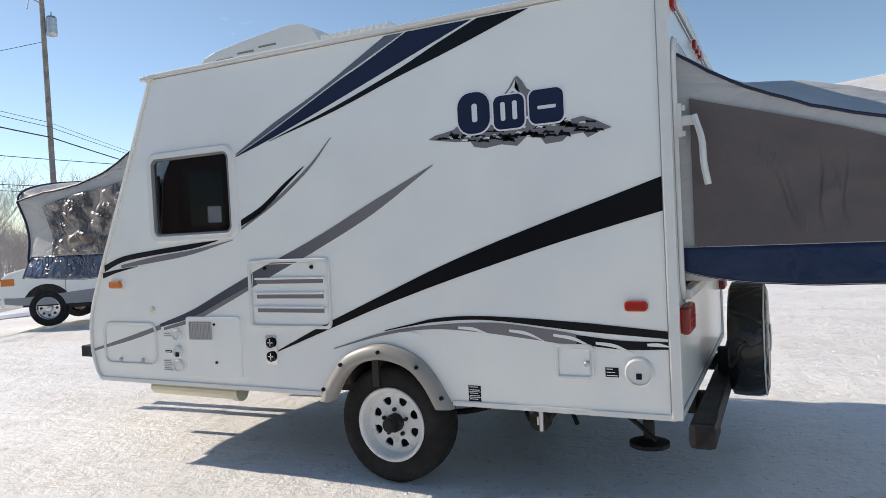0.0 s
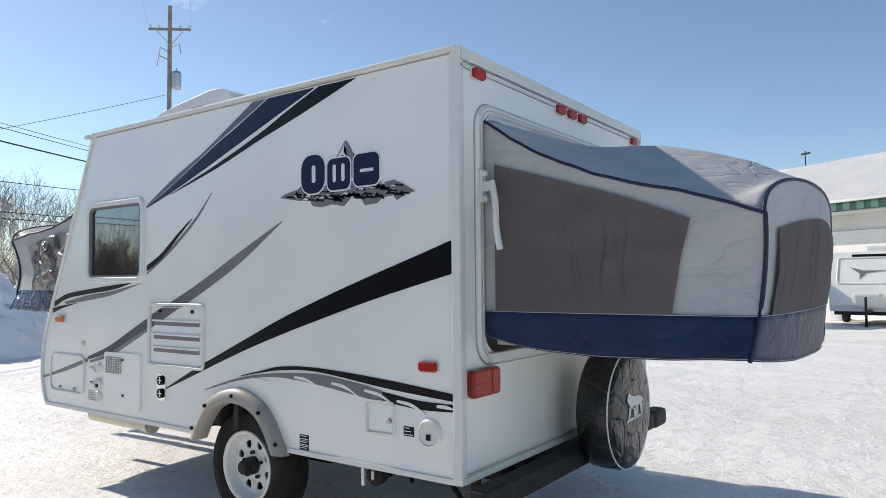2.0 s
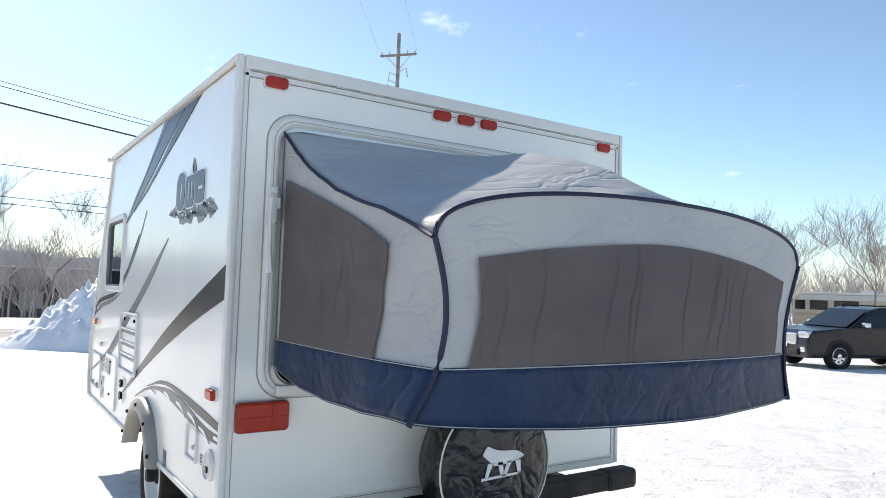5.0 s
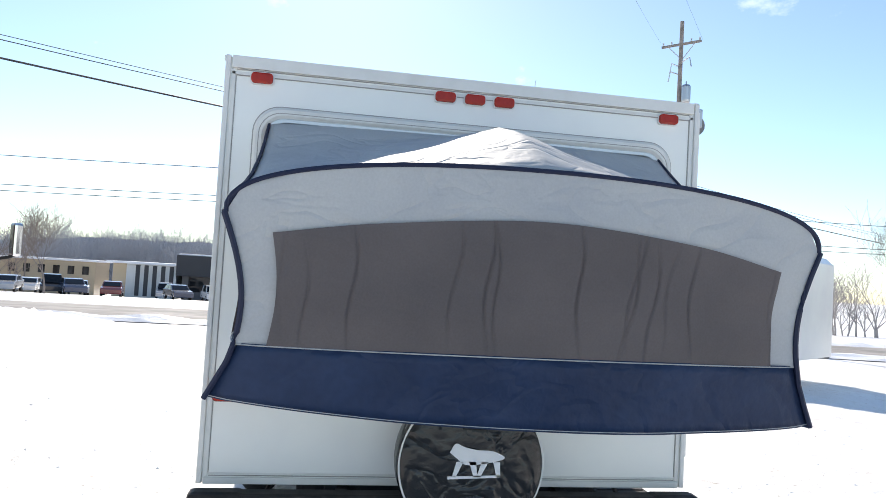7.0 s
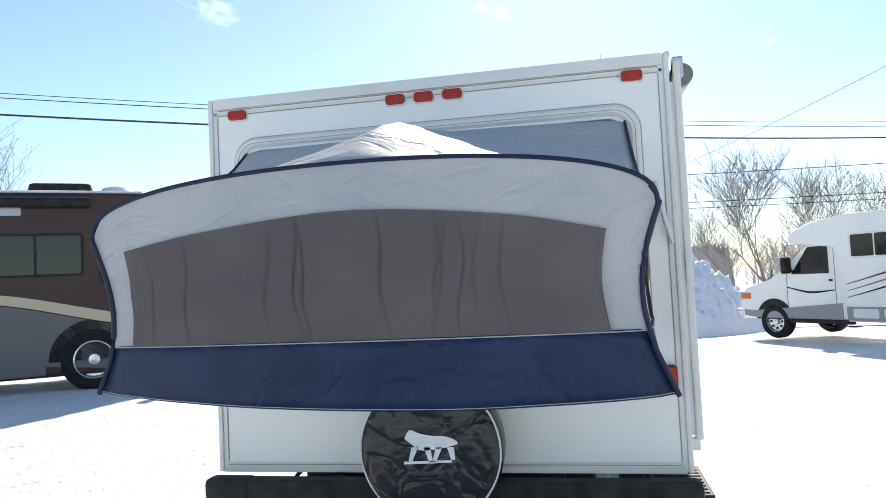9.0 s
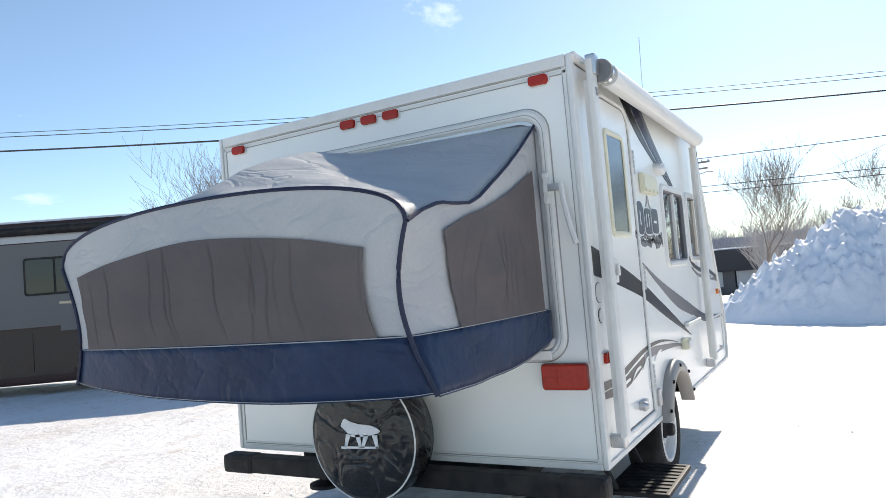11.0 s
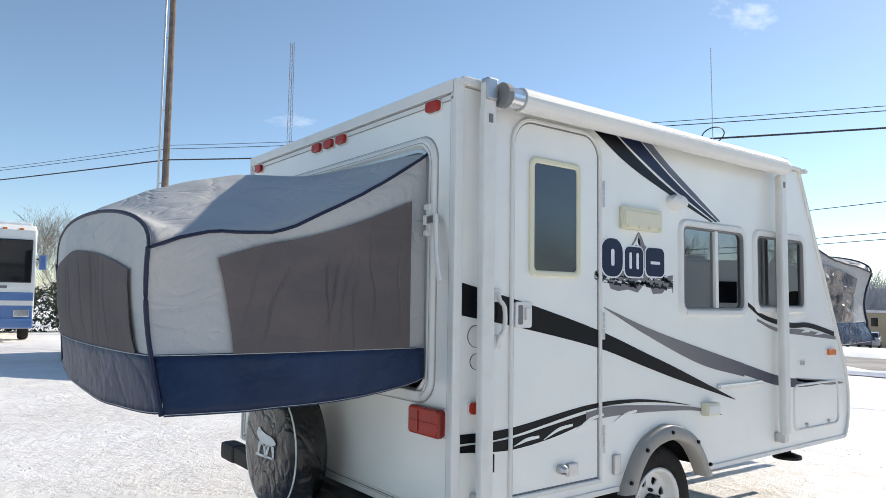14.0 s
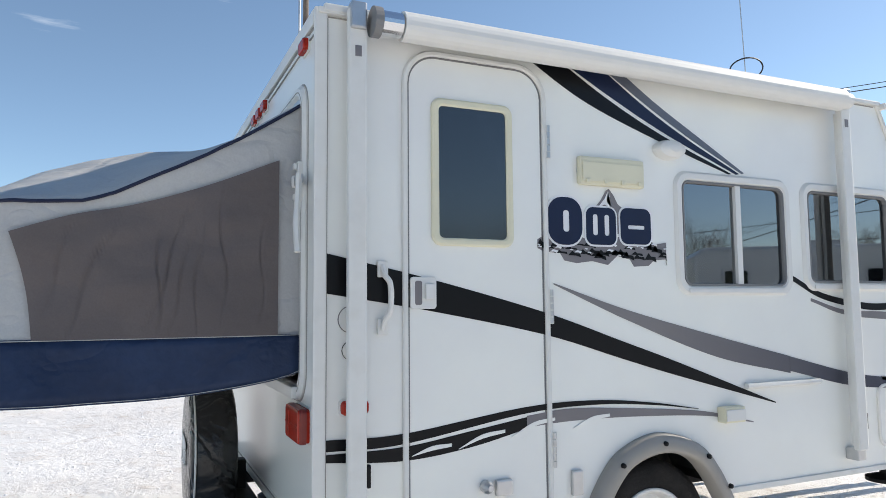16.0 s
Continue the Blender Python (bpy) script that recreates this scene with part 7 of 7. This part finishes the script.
def parked_trailer(m, label, width, length, front_bar, side_decals):
    c = thing("parked_trailer", label, "trailer", m)
    h = length / 2
    prof = [(-h, 0.5), (-h, 2.45), (h - 0.65, 2.45), (h - 0.15, 1.35), (h, 0.95), (h, 0.7), (h - 0.08, 0.5)]
    w = width / 2
    part("body", prism(prof, -w, w, 0.03), WHITE, c)
    for s in (-1, 1):
        y = w * s
        if side_decals:
            swoosh(c, [(-h + 0.05, 1.6), (-h + 1.0, 1.35), (0.4, 0.85)], [(-h + 0.05, 1.45), (-h + 1.0, 1.22), (0.4, 0.84)], y, s, BLACKD)
            swoosh(c, [(-h + 0.9, 2.4), (0.2, 2.1), (0.9, 1.9)], [(-h + 0.5, 2.4), (0.2, 2.0), (0.9, 1.89)], y, s, MIDGREYD)
            swoosh(c, [(-h + 0.1, 0.95), (-0.6, 1.0), (0.3, 0.8)], [(-h + 0.1, 0.88), (-0.6, 0.95), (0.3, 0.79)], y, s, GREYD)
            swoosh(c, [(0.3, 1.2), (1.0, 1.32), (h - 0.15, 1.25)], [(0.3, 1.18), (1.0, 1.25), (h - 0.15, 1.15)], y, s, BLACKD)
            slab(c, "emblem_block", -h + 0.7, 1.85, -h + 1.3, 2.02, y, s, NAVYD, 0.006, 0.03)
            swoosh(c, [(-h + 0.5, 1.8), (-h + 1.0, 1.84), (-h + 1.5, 1.78)], [(-h + 0.5, 1.79), (-h + 1.0, 1.72), (-h + 1.5, 1.77)], y, s, GREYD)
        wn = slab(c, "window", h - 1.35, 1.4, h - 0.8, 1.95, y, s, OFFWHITE, 0.014, 0.05)
        part("pane", plate(on("y", y), rrect(h - 1.3, 1.45, h - 0.85, 1.9, 0.03), 0, 0.018 * s), CARGLASS, wn)
        slab(c, "access_door", h - 1.6, 0.85, h - 1.2, 1.15, y, s, OFFWHITE, 0.016, 0.03)
        part("wheel_arch", plate(on("y", y), [(-0.3 + 0.42 * math.cos(a), max(0.5, 0.42 + 0.42 * math.sin(a))) for a in [math.pi * k / 12 for k in range(13)]], 0.0, 0.012 * s), FENDER, c)
        road_wheel(c, -0.3, y - 0.06 * s, 0.33, s, RIM, 0.1)
        part("clearance_light", box((h - 0.72, y * 0.9 - 0.05, 2.38), (h - 0.64, y * 0.9 + 0.05, 2.44), 0.01), RED, c)
    # front panel: it leans back
    a = math.atan2(0.5, 1.1)

    def lean(u, v, d=0.0):
        z = 1.35 + v
        return (h - 0.15 - (z - 1.35) * 0.4545 + 0.004 + d, u, z + 0.3 * d)
    part("front_panel", ring(lean, rrect(-w + 0.2, 0.05, w - 0.2, 0.95, 0.08), rrect(-w + 0.24, 0.09, w - 0.24, 0.91, 0.06), 0.0, 0.02), TRIM, c)
    if front_bar:
        part("name_bar", plate(lean, rrect(-0.55, 0.97, 0.55, 1.05, 0.01), 0.0, 0.008), BLACKD, c)
        part("front_arrow", plate(lean, [(-0.6, 0.62), (-0.2, 0.5), (0.5, 0.5), (-0.1, 0.42), (-0.3, 0.22), (-0.3, 0.4)], 0.0, 0.01), GREYD, c)
    else:
        for u, ww in ((-0.48, 0.3), (-0.12, 0.26), (0.2, 0.28)):
            part("emblem_block", plate(lean, rrect(-u - ww, 0.48, -u, 0.68, 0.05), 0.0, 0.01), NAVYD, c)
        part("emblem_range", plate(lean, [(-0.9, 0.38), (-0.5, 0.45), (0.1, 0.42), (0.6, 0.46), (0.95, 0.36), (0.4, 0.3), (-0.3, 0.28)], 0.0, 0.009), GREYD, c)
    part("gas_bottle_cover", box((h + 0.05, -0.42, 0.62), (h + 0.5, 0.42, 1.12), 0.1), OFFWHITE, c)
    part("hitch_tongue", box((h - 0.1, -0.08, 0.45), (h + 0.9, 0.08, 0.55), 0.02), BLACKM, c)
    jk = part("tongue_jack", tube([(h + 0.75, 0, 1.0), (h + 0.75, 0, 0.06)], 0.04, 8), BLACKM, c)
    part("jack_foot", box((h + 0.65, -0.1, 0.0), (h + 0.85, 0.1, 0.05), 0.01), BLACKM, jk)
    part("underframe", box((-h + 0.1, -w + 0.12, 0.38), (h - 0.1, w - 0.12, 0.5), 0.01), BLACKM, c)
    part("air_conditioner", box((-0.6, -0.35, 2.45), (0.4, 0.35, 2.72), 0.08), OFFWHITE, c)
    part("roof_snow", box((-h + 0.1, -w + 0.1, 2.44), (h - 0.75, w - 0.1, 2.5), 0.03), SNOW, c)


parked_trailer(pose(-4.1, 23.4, -0.3, 0, 0, -102.8), "white travel trailer with navy emblem and black swooshes", 2.1, 4.2, False, True)
parked_trailer(pose(0.0, 26.4, -0.3, 0, 0, -94), "white travel trailer with a framed front panel", 2.35, 4.6, True, False)

CREAMPAINT = mat("cream_coach_paint", (0.6, 0.52, 0.38), 0.3, coat=0.4, grain=0.04, scale=1)


def cream_coach():
    c = thing("motorhome", "cream and tan class A motorhome far off", "motorhome", low(-22.0, 54.0, 200))
    prof = [(-5.0, 0.4), (-5.0, 2.75), (4.6, 2.75), (4.95, 2.4), (5.0, 1.4), (5.0, 0.4)]
    part("body", prism(prof, -1.2, 1.2, 0.06), CREAMPAINT, c)
    for s in (-1, 1):
        y = 1.2 * s
        slab(c, "upper_band", -4.9, 2.3, 4.5, 2.65, y, s, OFFWHITE, 0.008)
        slab(c, "tan_stripe", -4.9, 1.1, 4.8, 1.3, y, s, COACHTAN, 0.008)
        for x0, x1 in ((4.1, 4.8), (2.6, 3.8), (0.6, 2.2), (-3.0, -1.4)):
            slab(c, "window", x0, 1.55, x1, 2.25, y, s, CARGLASS, 0.014, 0.06)
        for x in (3.2, -2.6):
            road_wheel(c, x, y - 0.14 * s, 0.42, s)
    part("windscreen", box((4.96, -1.0, 1.45), (5.02, 1.0, 2.35), 0.02), CARGLASS, c)
    part("roof_snow", box((-4.8, -1.1, 2.74), (4.4, 1.1, 2.86), 0.04), SNOW, c)
    part("roof_air_unit", box((-0.5, -0.35, 2.85), (0.5, 0.35, 3.05), 0.05), OFFWHITE, c)


cream_coach()


def far_car(m, paint, label, tall=False):
    c = thing("car", label, "car", m, "cars parked along the road")
    h = 1.75 if tall else 1.42
    part("body", prism([(2.1, 0.3), (2.15, 0.7), (1.9, 0.85), (0.95, 0.95), (-2.1, 0.98), (-2.15, 0.35)], -0.88, 0.88, 0.08), paint, c)
    cab = prism([(1.0, 0.92), (0.35, h - 0.05), (-0.2, h), (-1.7 if tall else -1.2, h - 0.02), (-2.0, 0.95)], -0.82, 0.82, 0.05)
    for v in cab.verts:
        v.co.y *= 1 - 0.15 * max(0, (v.co.z - 0.95) / 0.6)
    part("cabin", cab, paint, c)
    for s in (-1, 1):
        def sp2(u, v, d=0.0, s=s):
            return (u, s * (0.83 * (1 - 0.15 * max(0, (v - 0.95) / 0.6)) + d), v)
        for x0, x1 in ((0.55, -0.25), (-0.35, -1.1)):
            part("side_window", plate(sp2, [(x0, 1.02), (x0 - 0.3 * (x0 > 0), h - 0.1), (x1, h - 0.1), (x1, 1.02)], -0.01, 0.014), CARGLASS, c)
        for x in (1.3, -1.3):
            road_wheel(c, x, 0.8 * s, 0.32, s, wd=0.1)
    part("windscreen", plate(lambda u, v, d=0.0: (1.02 - 0.66 * v + 0.01 + d, u * (1 - 0.12 * v), 0.94 + (h - 1.0) * v), rrect(-0.74, 0.08, 0.74, 0.92, 0.04), 0.0, 0.012), CARGLASS, c)
    part("rear_window", plate(lambda u, v, d=0.0: (-2.0 + (0.3 if tall else 0.78) * v - 0.012 - d, u * (1 - 0.12 * v), 0.97 + (h - 1.0) * v), rrect(-0.7, 0.1, 0.7, 0.9, 0.04), 0.0, 0.012), CARGLASS, c)
    return c


CARP = [mat("car_paint_" + n, col, 0.2, coat=0.6) for n, col in (("silver", (0.42, 0.43, 0.45)), ("black", (0.02, 0.02, 0.023)), ("dark_blue", (0.03, 0.045, 0.09)), ("red", (0.18, 0.025, 0.025)), ("white", (0.7, 0.7, 0.7)))]
for k, (x, y, p, word, tall) in enumerate(((-75.0, -16.3, 0, "silver minivan with a snowy roof", True), (-76.0, -11.6, 4, "white minivan with snow on its roof", True), (-66.0, -13.2, 2, "dark blue parked car", False), (-60.0, -25.6, 0, "silver parked car", False), (-63.5, -23.4, 1, "black parked pickup-high car", True),
                                        (-61.5, -21.0, 2, "dark blue parked car", False), (-65.5, -18.9, 3, "dark red parked car", False), (-59.0, -28.6, 3, "dark red parked car", False), (-57.5, -31.0, 1, "black parked car", True), (-68.0, -27.0, 4, "white parked car", False), (-68.5, -22.8, 0, "silver parked car", False))):
    far_car(low(x, y, 12 + 7 * (k % 3)), CARP[p], word + " beside the road", tall)

# ---- buildings ----
SIDING = mat("white_metal_siding", (0.66, 0.66, 0.63), 0.45, grain=0.05, scale=2, color2=(0.58, 0.57, 0.53), s2=0.6)
GREENM = mat("dark_green_metal", (0.02, 0.06, 0.045), 0.4, grain=0.1, scale=5)
# paler copy of the green, with the ribs' highlight painted in
GREENL = mat("green_metal_highlight", (0.08, 0.16, 0.13), 0.4)


def barn():
    c = thing("barn", "white metal barn with green eaves and a snow-covered roof", "building", pose(-7.9, 34.4, -0.4, 0, 0, -31.4))
    L, D, E, R = 24.0, 12.0, 5.1, 7.7
    part("wall", box((0, 0, 0), (L, D, E), 0.0), SIDING, c)
    gab = bmesh.new()
    for x in (0.0, L):
        gab.faces.new([gab.verts.new(q) for q in ((x, 0, E), (x, D, E), (x, D / 2, R - 0.1))])
    part("gable", gab, SIDING, c)
    roof = bmesh.new()
    for sgn in (0, 1):
        y0, y1 = (-1.0, D / 2) if sgn == 0 else (D + 1.0, D / 2)
        zz = E - 0.05
        vs = [roof.verts.new(q) for q in ((-1.0, y0, zz - 0.3), (L + 1, y0, zz - 0.3), (L + 1, y1, R), (-1.0, y1, R))]
        roof.faces.new(vs)
    bmesh.ops.solidify(roof, geom=roof.faces[:], thickness=0.15)
    rf = part("roof", roof, SNOW, c, "roof under smooth snow")
    part("fascia", box((-1.0, -1.06, E - 0.75), (L + 1, -0.98, E - 0.33), 0.0), GREENM, c, "dark green eave band")
    for k in range(44):
        part("fascia_rib", box((-0.9 + k * 0.58, -1.075, E - 0.72), (-0.6 + k * 0.58, -1.06, E - 0.38), 0.0), GREENL, c)
    part("gutter", box((-1.05, -1.14, E - 0.4), (L + 1, -1.04, E - 0.3), 0.02), SIDING, c)
    part("soffit", box((-1.0, -1.0, E - 0.8), (L + 1, 0.0, E - 0.75)), SIDING, c)
    for x0 in (1.2, 6.6, 12.2, 17.8):
        d = part("overhead_door", box((x0, -0.06, 0.0), (x0 + 3.9, 0.02, 3.5), 0.01), OFFWHITE, c, "white overhead door")
        for z in (0.88, 1.75, 2.62):
            part("door_groove", box((x0 + 0.02, -0.068, z), (x0 + 3.88, -0.058, z + 0.025)), GREYD, d)
        for xx in (x0 - 0.12, x0 + 3.9):
            part("door_trim", box((xx, -0.09, 0), (xx + 0.12, 0.0, 3.6), 0.01), OFFWHITE, d)
        part("door_trim", box((x0 - 0.12, -0.09, 3.5), (x0 + 4.02, 0.0, 3.62), 0.01), OFFWHITE, d)
    for x0, x1 in ((0.0, 1.05), (5.25, 6.45), (10.65, 12.05), (16.3, 17.65), (21.9, 24.0)):
        part("wainscot", box((x0, -0.05, 0), (x1, 0.0, 0.85), 0.0), GREENM, c)
        for k in range(int((x1 - x0) / 0.3)):
            part("siding_rib", box((x0 + 0.15 + 0.3 * k, -0.035, 0.9), (x0 + 0.19 + 0.3 * k, 0.0, E - 0.8)), SIDING, c)
    part("downpipe", box((0.05, -0.16, 0), (0.17, -0.05, E - 0.8), 0.01), SIDING, c)
    v = part("weather_vane", tube([(1.0, D / 2, R), (1.0, D / 2, R + 0.8)], 0.025, 6), BLACKM, c)
    part("vane_arrow", box((0.75, D / 2 - 0.02, R + 0.6), (1.3, D / 2 + 0.02, R + 0.7), 0.0), BLACKM, v)


barn()
DARKWALL = mat("dark_shop_front", (0.06, 0.058, 0.06), 0.7, grain=0.1, scale=1)


def low_shop():
    c = thing("shop", "low dark shop with a striped pale wing and snowy roof", "building", pose(-84.0, -16.4, -2.95))
    c.scale = (1.9, 1.9, 2.2)
    part("wall", box((-8, 0, 0), (0, 15, 1.4)), COACHGREY, c)
    part("roof_band", box((-8.4, -0.3, 1.3), (0.5, 15.5, 2.42), 0.02), DARKWALL, c)
    part("roof_snow", box((-8.3, -0.2, 2.41), (0.4, 15.4, 2.5), 0.04), SNOW, c)
    for k in range(7):
        w = part("window", box((0.0, 0.5 + k * 2.0, 0.45), (0.03, 1.7 + k * 2.0, 1.25)), SIDING if k % 3 else CARGLASS, c)
        part("window_frame", box((0.0, 0.4 + k * 2.0, 0.4), (0.05, 0.5 + k * 2.0, 1.28)), BLACKM, w)
    part("sign_board", box((0.52, 6.0, 1.5), (0.56, 11.0, 1.9)), DARKWALL, c)
    for k in range(3):
        part("sign_bar", box((0.56, 6.4 + k * 1.5, 1.62), (0.57, 7.5 + k * 1.5, 1.78)), GREYD, c)
    wing = part("wing_wall", box((-7, -3.3, 0), (0.1, -0.35, 1.8)), SIDING, c, "pale wing with dark upright stripes")
    for k in range(5):
        part("wall_stripe", box((0.1, -2.75 + k * 0.5, 0.1), (0.13, -2.5 + k * 0.5, 1.75)), DARKWALL, wing)
    part("wing_roof", box((-7.2, -4.4, 1.8), (0.5, -0.32, 1.92), 0.03), SNOW, wing)
    part("end_wall", box((-7, -4.2, 0), (-0.3, -3.31, 1.8)), COACHTAN, wing)


low_shop()


def tan_block(x, y, w, h, label):
    c = thing("apartment_building", label, "building", low(x, y))
    part("wall", box((-6, -w / 2, 0), (0, w / 2, h)), COACHTAN, c)
    part("roof", box((-6.3, -w / 2 - 0.3, h), (0.3, w / 2 + 0.3, h + 0.25), 0.02), SNOW, c)
    for k in range(int(w / 1.8)):
        part("window", box((0, -w / 2 + 0.6 + k * 1.8, h * 0.62), (0.04, -w / 2 + 1.4 + k * 1.8, h * 0.86)), CARGLASS, c)


tan_block(-95, -36, 13, 4.5, "long low tan building across the road")
# dark stakes in the snow
for x, y in ((-5.6, 19.2),):
    tagged(part("stake", tube([(x, y, -0.5), (x, y, 0.85)], 0.025, 6), BLACKM), "thin dark stake in the snow", "stake")


# ---- clods of snow and grit on the lot ----
def clods(name, label, count, lo, hi, size, material, seed):
    rg = random.Random(seed)
    verts, faces = [], []
    shape = [(0, 0, 1), (1, 0, 0.1), (0.3, 0.95, 0.1), (-0.8, 0.6, 0.1), (-0.8, -0.6, 0.1), (0.3, -0.95, 0.1)]
    tris = [(0, 1, 2), (0, 2, 3), (0, 3, 4), (0, 4, 5), (0, 5, 1)]
    for _ in range(count):
        x, y = rg.uniform(lo[0], hi[0]), rg.uniform(lo[1], hi[1])
        if -3.8 < x < 0.2 and 0.1 < y < 2.2:
            continue
        if noise.noise(Vector((x * 0.5, y * 0.5, 3.3))) < rg.uniform(-0.5, 0.45):
            continue
        r = size * rg.uniform(0.3, 1.0) ** 2
        a = rg.uniform(0, 6.28)
        z = ground_height(x, y) - 0.004
        b = len(verts)
        for u, v, w in shape:
            k = rg.uniform(0.7, 1.3)
            verts.append((x + r * k * (u * math.cos(a) - v * math.sin(a)), y + r * k * (u * math.sin(a) + v * math.cos(a)), z + r * w * 0.7 * k))
        faces += [tuple(b + i for i in t) for t in tris]
    tagged(part(name, (verts, faces), material), label, "snow clods", kind="stuff")


GRIT = mat("brown_grit", (0.25, 0.2, 0.16), 0.9, grain=0.3, scale=10)
clods("snow_clods", "loose crumbs of packed snow on the lot", 30000, (-12, -7), (7, 19), 0.02, SNOW, 21)
clods("grit", "brown grit and dirt crumbs strewn on the snow", 9000, (-11, -6), (6, 16), 0.009, GRIT, 22)
